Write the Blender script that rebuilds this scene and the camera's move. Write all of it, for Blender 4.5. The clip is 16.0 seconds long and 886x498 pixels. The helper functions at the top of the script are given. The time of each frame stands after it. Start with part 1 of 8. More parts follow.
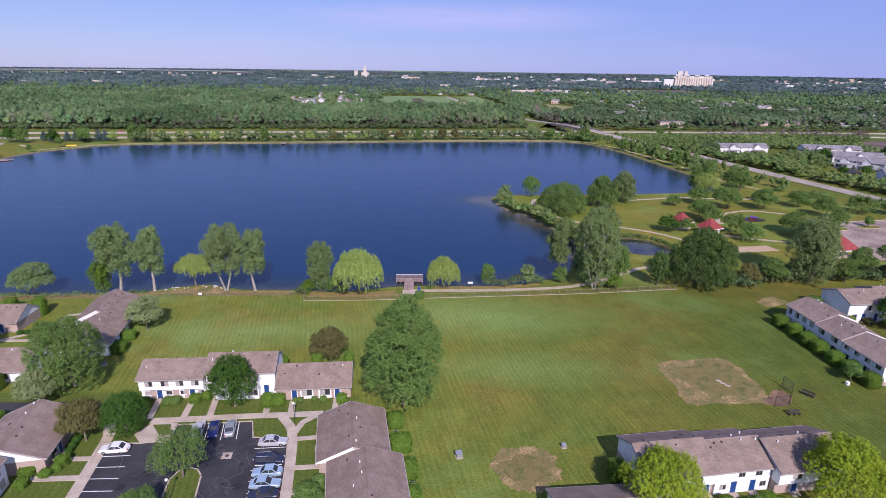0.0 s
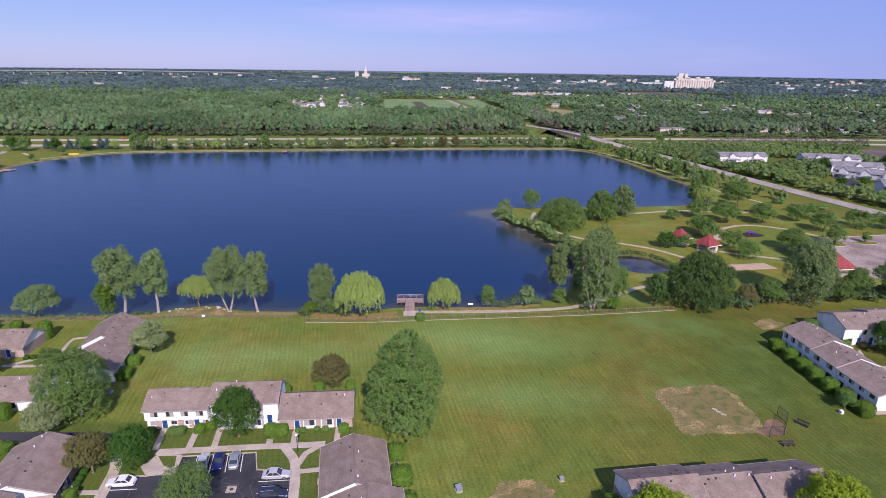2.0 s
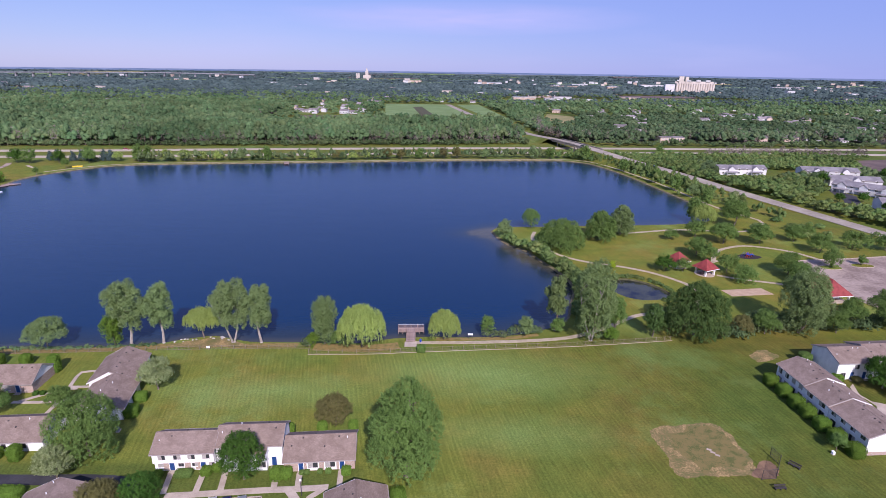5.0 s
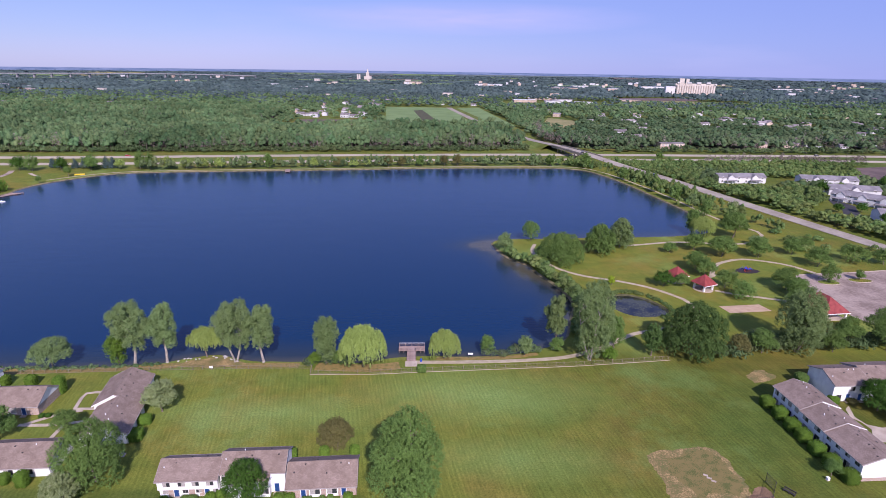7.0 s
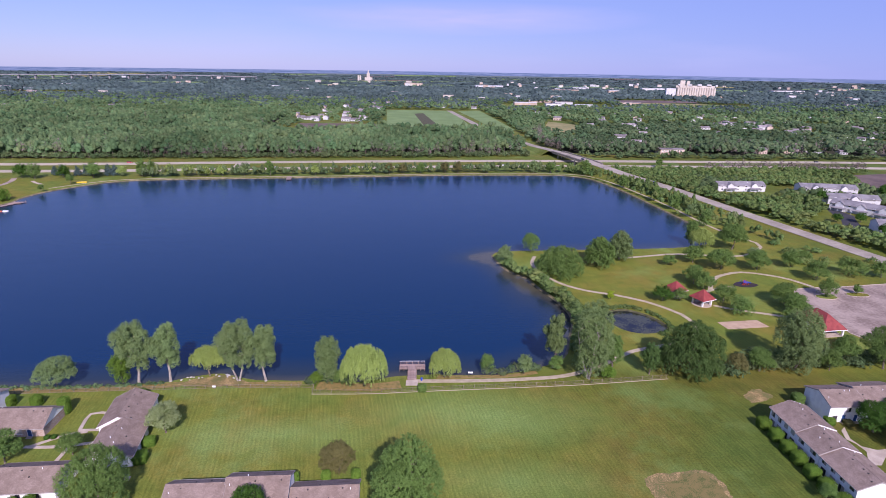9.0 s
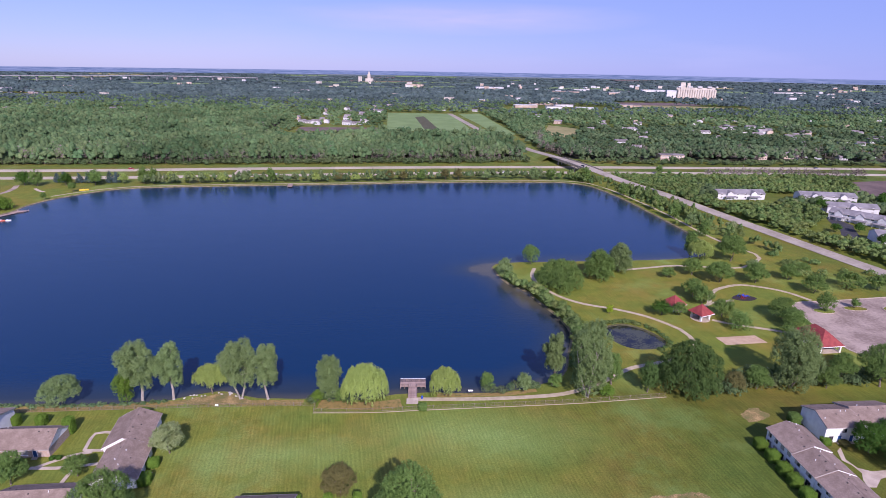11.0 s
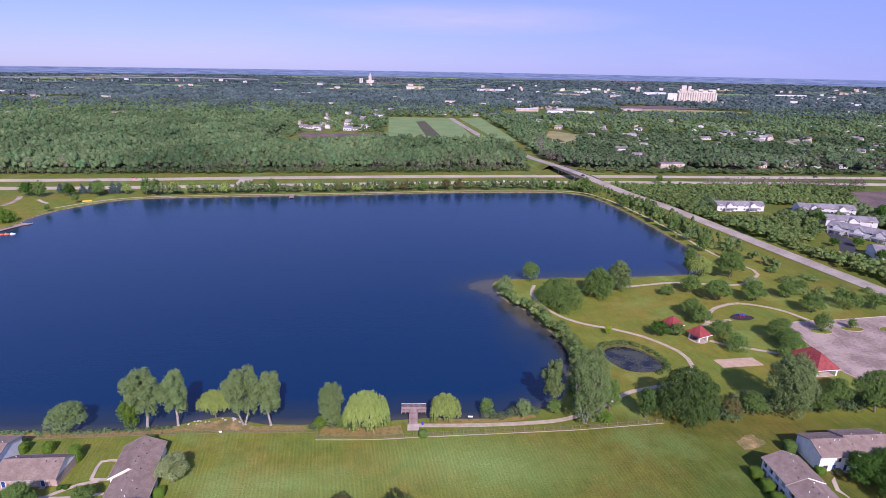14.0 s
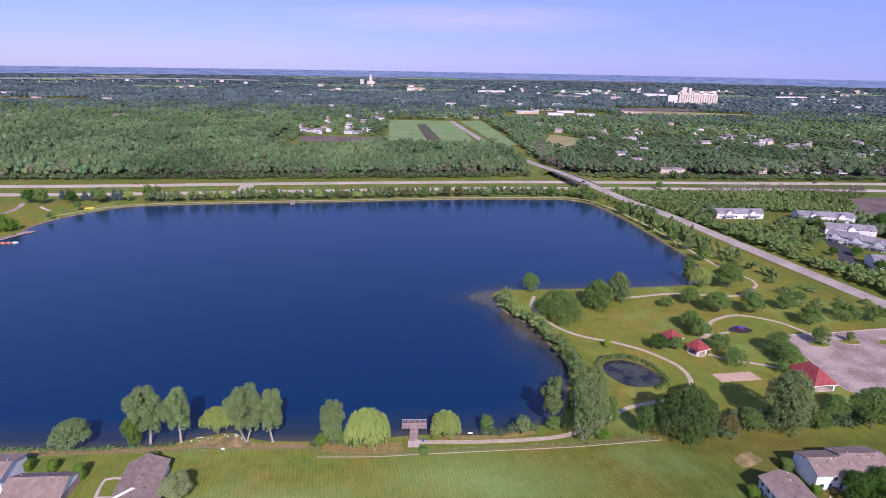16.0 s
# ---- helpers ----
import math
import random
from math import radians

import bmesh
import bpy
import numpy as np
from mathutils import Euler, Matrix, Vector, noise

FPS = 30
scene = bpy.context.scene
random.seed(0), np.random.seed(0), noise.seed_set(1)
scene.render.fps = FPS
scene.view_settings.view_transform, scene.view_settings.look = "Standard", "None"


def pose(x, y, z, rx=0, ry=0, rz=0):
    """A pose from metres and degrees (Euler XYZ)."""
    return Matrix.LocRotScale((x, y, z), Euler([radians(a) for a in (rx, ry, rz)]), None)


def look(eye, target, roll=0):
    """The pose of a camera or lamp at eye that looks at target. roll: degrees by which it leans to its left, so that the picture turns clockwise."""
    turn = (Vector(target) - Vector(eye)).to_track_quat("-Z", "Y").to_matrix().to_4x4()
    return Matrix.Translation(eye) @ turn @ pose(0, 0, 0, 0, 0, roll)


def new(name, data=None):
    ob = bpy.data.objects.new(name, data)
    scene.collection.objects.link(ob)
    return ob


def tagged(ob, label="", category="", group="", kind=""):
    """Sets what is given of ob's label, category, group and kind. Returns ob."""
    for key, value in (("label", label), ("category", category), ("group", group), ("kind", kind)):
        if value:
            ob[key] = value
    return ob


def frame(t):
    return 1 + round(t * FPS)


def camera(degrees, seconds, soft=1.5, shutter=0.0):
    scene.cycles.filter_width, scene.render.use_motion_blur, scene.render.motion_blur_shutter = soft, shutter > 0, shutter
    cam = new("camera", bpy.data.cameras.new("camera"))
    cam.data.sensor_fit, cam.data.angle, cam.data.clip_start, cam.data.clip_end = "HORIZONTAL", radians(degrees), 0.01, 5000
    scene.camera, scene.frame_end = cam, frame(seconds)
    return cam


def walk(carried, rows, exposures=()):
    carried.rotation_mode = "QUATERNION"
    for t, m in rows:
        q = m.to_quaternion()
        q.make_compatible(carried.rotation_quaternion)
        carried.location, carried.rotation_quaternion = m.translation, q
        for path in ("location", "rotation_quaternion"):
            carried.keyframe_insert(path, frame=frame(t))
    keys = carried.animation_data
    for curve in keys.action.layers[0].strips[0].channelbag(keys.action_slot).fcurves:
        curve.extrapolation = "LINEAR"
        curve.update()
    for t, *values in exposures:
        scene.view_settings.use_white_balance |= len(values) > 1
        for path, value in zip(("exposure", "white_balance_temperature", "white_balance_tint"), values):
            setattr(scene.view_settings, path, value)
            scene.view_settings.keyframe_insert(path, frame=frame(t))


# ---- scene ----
cam = camera(77.78, 16.0, soft=0.6)
PATH = [
    (0.0, 0.190, -1.164, 62.596, -0.421, -18.377, 0.752),
    (2.0, 0.146, -0.878, 69.351, -0.362, -18.375, 0.783),
    (4.0, 0.101, -0.592, 76.009, -0.303, -18.373, 0.813),
    (6.0, 0.057, -0.307, 82.572, -0.244, -18.370, 0.844),
    (8.0, 0.012, -0.021, 89.038, -0.185, -18.368, 0.875),
    (10.0, -0.032, 0.265, 95.409, -0.126, -18.366, 0.905),
    (12.0, -0.077, 0.551, 101.683, -0.067, -18.363, 0.936),
    (14.0, -0.121, 0.837, 107.862, -0.008, -18.361, 0.967),
    (16.0, -0.166, 1.123, 113.944, 0.051, -18.359, 0.997),
]
walk(cam, [(t, pose(x, y, z, 90 + pitch, 0, yaw) @ pose(0, 0, 0, 0, 0, roll)) for t, x, y, z, yaw, pitch, roll in PATH],
     exposures=[(0.0, 0.31, 5900, 30), (16.0, 0.45, 5850, 40)])

# ---- daylight ----
SUN_UP = 38.0                       # degrees above the horizon
SUN_FROM = Vector((0.22, -1.0, 0)).normalized()   # towards the sun, on the ground
world = bpy.data.worlds.new("world")
scene.world = world
world.use_nodes = True
wn, wl = world.node_tree.nodes, world.node_tree.links
sky = wn.new("ShaderNodeTexSky")
sky.sky_type, sky.sun_disc = "NISHITA", False
sky.sun_elevation = radians(SUN_UP)
sky.sun_rotation = math.atan2(SUN_FROM.x, SUN_FROM.y)
sky.altitude, sky.air_density, sky.dust_density, sky.ozone_density = 200, 1.0, 0.15, 4.0
wn["Background"].inputs["Strength"].default_value = 0.08
haze = wn.new("ShaderNodeMix")          # thin summer haze evens out the sky
haze.data_type = "RGBA"
bearing, east = wn.new("ShaderNodeSeparateXYZ"), wn.new("ShaderNodeMapRange")
facing = wn.new("ShaderNodeTexCoord").outputs["Generated"]
wl.new(facing, bearing.inputs[0])
wl.new(bearing.outputs["X"], east.inputs["Value"])      # the haze is milkier in the west
for key, v in (("From Min", -0.6), ("From Max", 0.65), ("To Min", 0.56), ("To Max", 0.82)):
    east.inputs[key].default_value = v
wl.new(east.outputs["Result"], haze.inputs["Factor"])
haze.inputs["B"].default_value = (2.6, 3.6, 7.3, 1)
wl.new(sky.outputs[0], haze.inputs["A"])
spread, cirrus, veil, thin = wn.new("ShaderNodeMapping"), wn.new("ShaderNodeTexNoise"), wn.new("ShaderNodeMix"), wn.new("ShaderNodeMapRange")
spread.inputs["Scale"].default_value = (1.2, 1.2, 9.0)
cirrus.inputs["Scale"].default_value, cirrus.inputs["Detail"].default_value = 2.2, 6
wl.new(facing, spread.inputs["Vector"])
wl.new(spread.outputs["Vector"], cirrus.inputs["Vector"])
thin.inputs["From Min"].default_value, thin.inputs["From Max"].default_value, thin.inputs["To Max"].default_value = 0.5, 0.8, 0.3
wl.new(cirrus.outputs["Fac"], thin.inputs["Value"])
veil.data_type = "RGBA"
veil.inputs["B"].default_value = (5.6, 5.9, 8.2, 1)   # faint high cirrus
wl.new(thin.outputs["Result"], veil.inputs["Factor"])
wl.new(haze.outputs["Result"], veil.inputs["A"])
# one long thin streak of cirrus low in the north
shift, streak, broken, mass, wisp = (wn.new("ShaderNode" + k) for k in ("Mapping", "TexGradient", "TexNoise", "Math", "Mix"))
streak.gradient_type, mass.operation, wisp.data_type = "SPHERICAL", "MULTIPLY", "RGBA"
shift.inputs["Scale"].default_value, shift.inputs["Location"].default_value = (3.2, 0.0, 36.0), (-0.1, 0.0, -2.75)
broken.inputs["Scale"].default_value, broken.inputs["Detail"].default_value = 6.0, 5
wl.new(facing, shift.inputs["Vector"])
wl.new(shift.outputs["Vector"], streak.inputs["Vector"])
wl.new(spread.outputs["Vector"], broken.inputs["Vector"])
wl.new(streak.outputs["Fac"], mass.inputs[0])
wl.new(broken.outputs["Fac"], mass.inputs[1])
wl.new(mass.outputs[0], wisp.inputs["Factor"])
wl.new(veil.outputs["Result"], wisp.inputs["A"])
wisp.inputs["B"].default_value = (6.6, 6.2, 8.8, 1)
# the plain goes on below the skyline, beyond the modelled land: farmland in long thin bands, its haze painted into the
# background colour
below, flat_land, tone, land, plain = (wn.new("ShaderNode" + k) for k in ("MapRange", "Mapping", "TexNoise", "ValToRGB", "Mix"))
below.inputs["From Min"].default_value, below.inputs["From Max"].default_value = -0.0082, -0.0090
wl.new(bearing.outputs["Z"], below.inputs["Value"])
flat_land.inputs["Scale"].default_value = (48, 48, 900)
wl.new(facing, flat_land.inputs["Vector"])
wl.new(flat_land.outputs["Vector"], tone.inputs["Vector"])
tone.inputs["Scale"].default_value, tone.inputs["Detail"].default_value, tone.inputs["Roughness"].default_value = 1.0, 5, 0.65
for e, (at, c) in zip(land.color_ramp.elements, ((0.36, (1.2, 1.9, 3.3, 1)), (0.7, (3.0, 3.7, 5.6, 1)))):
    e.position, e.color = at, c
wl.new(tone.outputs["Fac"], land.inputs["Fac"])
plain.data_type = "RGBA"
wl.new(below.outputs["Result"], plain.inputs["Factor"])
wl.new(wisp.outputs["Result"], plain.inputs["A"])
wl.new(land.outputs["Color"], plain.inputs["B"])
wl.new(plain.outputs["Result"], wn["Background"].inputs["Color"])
sun = new("sun", bpy.data.lights.new("sun", "SUN"))
sun.data.energy, sun.data.angle, sun.data.color = 4.4, radians(0.6), (1.0, 0.93, 0.82)
up = math.tan(radians(SUN_UP))
sun.matrix_world = look(Vector((SUN_FROM.x, SUN_FROM.y, up)) * 300, (0, 0, 0))


# ---- materials ----
def material(name, a, b, scale=1.0, rough=0.85, bump=0.0, bump_scale=8.0, metal=0.0, fine=0.25, spec=0.3, world_space=False, jitter=0.0):
    """Two colours mixed by noise at two scales, with fine relief. jitter: brightness change from object to object."""
    m = bpy.data.materials.new(name)
    m.use_nodes = True
    n, l = m.node_tree.nodes, m.node_tree.links
    p = n["Principled BSDF"]
    p.inputs["Roughness"].default_value, p.inputs["Metallic"].default_value = rough, metal
    p.inputs["Specular IOR Level"].default_value = spec
    if world_space:
        place = n.new("ShaderNodeNewGeometry").outputs["Position"]
    else:
        place = n.new("ShaderNodeTexCoord").outputs["Object"]
    big, small = n.new("ShaderNodeTexNoise"), n.new("ShaderNodeTexNoise")
    big.inputs["Scale"].default_value, small.inputs["Scale"].default_value = scale, scale * 9
    big.inputs["Detail"].default_value, small.inputs["Detail"].default_value = 3, 4
    for t in (big, small):
        l.new(place, t.inputs["Vector"])
    add = n.new("ShaderNodeMath")
    add.operation = "MULTIPLY_ADD"
    l.new(small.outputs["Fac"], add.inputs[0])
    add.inputs[1].default_value = fine * 2
    l.new(big.outputs["Fac"], add.inputs[2])
    ramp = n.new("ShaderNodeValToRGB")
    ramp.color_ramp.elements[0].position, ramp.color_ramp.elements[1].position = 0.35 + fine, 0.65 + fine
    ramp.color_ramp.elements[0].color, ramp.color_ramp.elements[1].color = (*a, 1), (*b, 1)
    l.new(add.outputs[0], ramp.inputs["Fac"])
    out = ramp.outputs["Color"]
    if jitter:
        info, mul, hsv = n.new("ShaderNodeObjectInfo"), n.new("ShaderNodeMapRange"), n.new("ShaderNodeHueSaturation")
        mul.inputs["To Min"].default_value, mul.inputs["To Max"].default_value = 1 - jitter, 1 + jitter
        l.new(info.outputs["Random"], mul.inputs["Value"])
        l.new(mul.outputs["Result"], hsv.inputs["Value"])
        l.new(out, hsv.inputs["Color"])
        out = hsv.outputs["Color"]
    l.new(out, p.inputs["Base Color"])
    if bump:
        t, bm = n.new("ShaderNodeTexNoise"), n.new("ShaderNodeBump")
        t.inputs["Scale"].default_value = bump_scale
        t.inputs["Detail"].default_value = 5
        l.new(place, t.inputs["Vector"])
        bm.inputs["Strength"].default_value, bm.inputs["Distance"].default_value = bump, 0.05
        l.new(t.outputs["Fac"], bm.inputs["Height"])
        l.new(bm.outputs["Normal"], p.inputs["Normal"])
    return m


def leaf_material(name, dark, light, through_light=0.3, tinted=False):
    """Leaves: a colour that varies from leaf to leaf and from plant to plant, some light let through."""
    m = bpy.data.materials.new(name)
    m.use_nodes = True
    n, l = m.node_tree.nodes, m.node_tree.links
    n.remove(n["Principled BSDF"])
    geo, info = n.new("ShaderNodeNewGeometry"), n.new("ShaderNodeObjectInfo")
    mix = n.new("ShaderNodeMix")
    mix.data_type = "RGBA"
    mix.inputs["A"].default_value, mix.inputs["B"].default_value = (*dark, 1), (*light, 1)
    l.new(geo.outputs["Random Per Island"], mix.inputs["Factor"])
    hsv = n.new("ShaderNodeHueSaturation")
    rng, hue = n.new("ShaderNodeMapRange"), n.new("ShaderNodeMapRange")
    rng.inputs["To Min"].default_value, rng.inputs["To Max"].default_value = (0.7, 1.28) if tinted else (0.92, 1.08)
    hue.inputs["To Min"].default_value, hue.inputs["To Max"].default_value = (0.47, 0.525) if tinted else (0.495, 0.505)
    if tinted:
        tint = n.new("ShaderNodeAttribute")
        tint.attribute_name = "tint"
        l.new(tint.outputs["Fac"], rng.inputs["Value"])
        kind = n.new("ShaderNodeAttribute")
        kind.attribute_name = "hue"
        l.new(kind.outputs["Fac"], hue.inputs["Value"])
    else:
        l.new(info.outputs["Random"], rng.inputs["Value"])
        l.new(info.outputs["Random"], hue.inputs["Value"])
    l.new(rng.outputs["Result"], hsv.inputs["Value"])
    l.new(hue.outputs["Result"], hsv.inputs["Hue"])
    l.new(mix.outputs["Result"], hsv.inputs["Color"])
    d, t, s = n.new("ShaderNodeBsdfDiffuse"), n.new("ShaderNodeBsdfTranslucent"), n.new("ShaderNodeMixShader")
    l.new(hsv.outputs["Color"], d.inputs["Color"])
    l.new(hsv.outputs["Color"], t.inputs["Color"])
    s.inputs["Fac"].default_value = through_light
    l.new(d.outputs[0], s.inputs[1])
    l.new(t.outputs[0], s.inputs[2])
    l.new(s.outputs[0], n["Material Output"].inputs["Surface"])
    return m


STRIPE = -12.0                        # degrees by which the mowing lines turn from north


def lawn_material():
    """Mown grass: worn and lush patches, faint mowing stripes, fine blades."""
    m = bpy.data.materials.new("mown_grass")
    m.use_nodes = True
    n, l = m.node_tree.nodes, m.node_tree.links
    p = n["Principled BSDF"]
    p.inputs["Roughness"].default_value, p.inputs["Specular IOR Level"].default_value = 0.9, 0.15
    place = n.new("ShaderNodeNewGeometry").outputs["Position"]

    def noise_of(scale, detail=4, rough=0.6):
        t = n.new("ShaderNodeTexNoise")
        t.inputs["Scale"].default_value, t.inputs["Detail"].default_value, t.inputs["Roughness"].default_value = scale, detail, rough
        l.new(place, t.inputs["Vector"])
        return t.outputs["Fac"]

    def ramp(fac, *stops):
        r = n.new("ShaderNodeValToRGB")
        while len(r.color_ramp.elements) < len(stops):
            r.color_ramp.elements.new(0.5)
        for e, (at, c) in zip(r.color_ramp.elements, stops):
            e.position, e.color = at, (*c, 1)
        l.new(fac, r.inputs["Fac"])
        return r.outputs["Color"]

    def blend(kind, fac, a, b):
        x = n.new("ShaderNodeMix")
        x.data_type, x.blend_type = "RGBA", kind
        if isinstance(fac, float):
            x.inputs["Factor"].default_value = fac
        else:
            l.new(fac, x.inputs["Factor"])
        l.new(a, x.inputs["A"])
        l.new(b, x.inputs["B"])
        return x.outputs["Result"]

    base = ramp(noise_of(0.03, 4, 0.62), (0.34, (0.128, 0.208, 0.045)), (0.5, (0.155, 0.204, 0.042)), (0.63, (0.192, 0.2, 0.05)), (0.76, (0.23, 0.205, 0.062)))
    patch = ramp(noise_of(0.16, 6, 0.72), (0.32, (0.74, 0.82, 0.74)), (0.62, (1.12, 1.08, 1.02)))
    fine = ramp(noise_of(2.2, 6, 0.78), (0.3, (0.56, 0.58, 0.5)), (0.7, (1.36, 1.33, 1.3)))
    turn = n.new("ShaderNodeMapping")
    turn.inputs["Rotation"].default_value = (0, 0, radians(STRIPE))
    l.new(place, turn.inputs["Vector"])
    wave = n.new("ShaderNodeTexWave")
    wave.bands_direction = "X"
    wave.inputs["Scale"].default_value, wave.inputs["Distortion"].default_value = 0.28, 2.0
    wave.inputs["Detail"].default_value, wave.inputs["Detail Scale"].default_value = 3, 0.25
    l.new(turn.outputs["Vector"], wave.inputs["Vector"])
    stretch = n.new("ShaderNodeMapping")
    stretch.inputs["Scale"].default_value = (1.0, 0.05, 1.0)
    l.new(turn.outputs["Vector"], stretch.inputs["Vector"])
    streak = n.new("ShaderNodeTexNoise")
    streak.inputs["Scale"].default_value, streak.inputs["Detail"].default_value = 2.2, 4
    l.new(stretch.outputs["Vector"], streak.inputs["Vector"])
    stripes = ramp(wave.outputs["Fac"], (0.1, (0.87, 0.87, 0.84)), (0.9, (1.07, 1.07, 1.05)))
    streaks = ramp(streak.outputs["Fac"], (0.34, (0.84, 0.83, 0.78)), (0.66, (1.13, 1.13, 1.1)))
    c = blend("MULTIPLY", 1.0, blend("MULTIPLY", 1.0, base, patch), fine)
    c = blend("MULTIPLY", 0.8, c, streaks)
    # lush patches where water stands, and grass that turns darker and browner towards the east
    lush = n.new("ShaderNodeMapRange")
    lush.inputs["From Min"].default_value, lush.inputs["From Max"].default_value, lush.inputs["To Max"].default_value = 0.53, 0.66, 0.75
    l.new(noise_of(0.022, 6, 0.68), lush.inputs["Value"])
    wet = blend("MULTIPLY", 1.0, ramp(noise_of(0.5, 4, 0.7), (0.3, (0.16, 0.285, 0.082)), (0.7, (0.212, 0.342, 0.108))), fine)
    c = blend("MIX", lush.outputs["Result"], c, wet)
    # three broad hollows stay greener than the rest
    ragged = noise_of(0.07, 6, 0.7)
    for cx, cy, rx, ry, much in ((12, 131, 44, 15, 1.7), (20, 105, 26, 9, 1.5), (-44, 121, 34, 9, 1.6)):
        fit_in, hollow, grown = n.new("ShaderNodeMapping"), n.new("ShaderNodeTexGradient"), n.new("ShaderNodeMath")
        hollow.gradient_type, grown.operation, grown.use_clamp = "SPHERICAL", "MULTIPLY", True
        fit_in.inputs["Scale"].default_value, fit_in.inputs["Location"].default_value = (1 / rx, 1 / ry, 0), (-cx / rx, -cy / ry, 0)
        l.new(place, fit_in.inputs["Vector"])
        l.new(fit_in.outputs["Vector"], hollow.inputs["Vector"])
        strong = n.new("ShaderNodeMath")
        strong.operation = "MULTIPLY"
        strong.inputs[1].default_value = much
        l.new(hollow.outputs["Fac"], strong.inputs[0])
        l.new(strong.outputs[0], grown.inputs[0])
        l.new(ragged, grown.inputs[1])
        c = blend("MIX", grown.outputs[0], c, wet)
    # darker, greener front gardens south of the first row
    xyz = n.new("ShaderNodeSeparateXYZ")
    l.new(place, xyz.inputs[0])
    south, west, both = n.new("ShaderNodeMapRange"), n.new("ShaderNodeMapRange"), n.new("ShaderNodeMath")
    south.inputs["From Min"].default_value, south.inputs["From Max"].default_value = 95, 93
    west.inputs["From Min"].default_value, west.inputs["From Max"].default_value = -15, -17
    l.new(xyz.outputs["Y"], south.inputs["Value"])
    l.new(xyz.outputs["X"], west.inputs["Value"])
    both.operation = "MULTIPLY"
    l.new(south.outputs["Result"], both.inputs[0])
    l.new(west.outputs["Result"], both.inputs[1])
    garden_grass = blend("MULTIPLY", 1.0, ramp(noise_of(0.25, 5, 0.7), (0.3, (0.07, 0.125, 0.024)), (0.7, (0.115, 0.16, 0.036))), fine)
    c = blend("MIX", both.outputs[0], c, garden_grass)
    xyz, east = n.new("ShaderNodeSeparateXYZ"), n.new("ShaderNodeMapRange")
    l.new(place, xyz.inputs[0])
    east.inputs["From Min"].default_value, east.inputs["From Max"].default_value = 5, 75
    l.new(xyz.outputs["X"], east.inputs["Value"])
    park, field = n.new("ShaderNodeMapRange"), n.new("ShaderNodeMath")
    park.inputs["From Min"].default_value, park.inputs["From Max"].default_value = 162, 152
    l.new(xyz.outputs["Y"], park.inputs["Value"])
    field.operation = "MULTIPLY"
    l.new(east.outputs["Result"], field.inputs[0])
    l.new(park.outputs["Result"], field.inputs[1])
    c = blend("MULTIPLY", 1.0, c, ramp(park.outputs["Result"], (0.0, (1.02, 0.98, 0.86)), (1.0, (1.0, 1.0, 1.0))))
    # beyond y 420 the grass gets duller and bluer
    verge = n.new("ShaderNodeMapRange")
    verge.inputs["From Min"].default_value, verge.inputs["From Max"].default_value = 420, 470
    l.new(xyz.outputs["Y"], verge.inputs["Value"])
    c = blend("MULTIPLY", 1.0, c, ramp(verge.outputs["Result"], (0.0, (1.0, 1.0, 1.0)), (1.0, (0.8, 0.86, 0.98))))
    # beyond x 185 it gets darker
    rough = n.new("ShaderNodeMapRange")
    rough.inputs["From Min"].default_value, rough.inputs["From Max"].default_value = 185, 215
    l.new(xyz.outputs["X"], rough.inputs["Value"])
    c = blend("MULTIPLY", 1.0, c, ramp(rough.outputs["Result"], (0.0, (1.0, 1.0, 1.0)), (1.0, (0.74, 0.78, 0.72))))
    c = blend("MULTIPLY", 1.0, c, ramp(field.outputs[0], (0.0, (1.0, 0.875, 0.76)), (1.0, (0.67, 0.6, 0.49))))
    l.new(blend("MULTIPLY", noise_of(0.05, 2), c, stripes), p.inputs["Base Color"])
    b = n.new("ShaderNodeBump")
    b.inputs["Strength"].default_value, b.inputs["Distance"].default_value = 0.5, 0.12
    l.new(noise_of(5.0, 5), b.inputs["Height"])
    l.new(b.outputs["Normal"], p.inputs["Normal"])
    return m


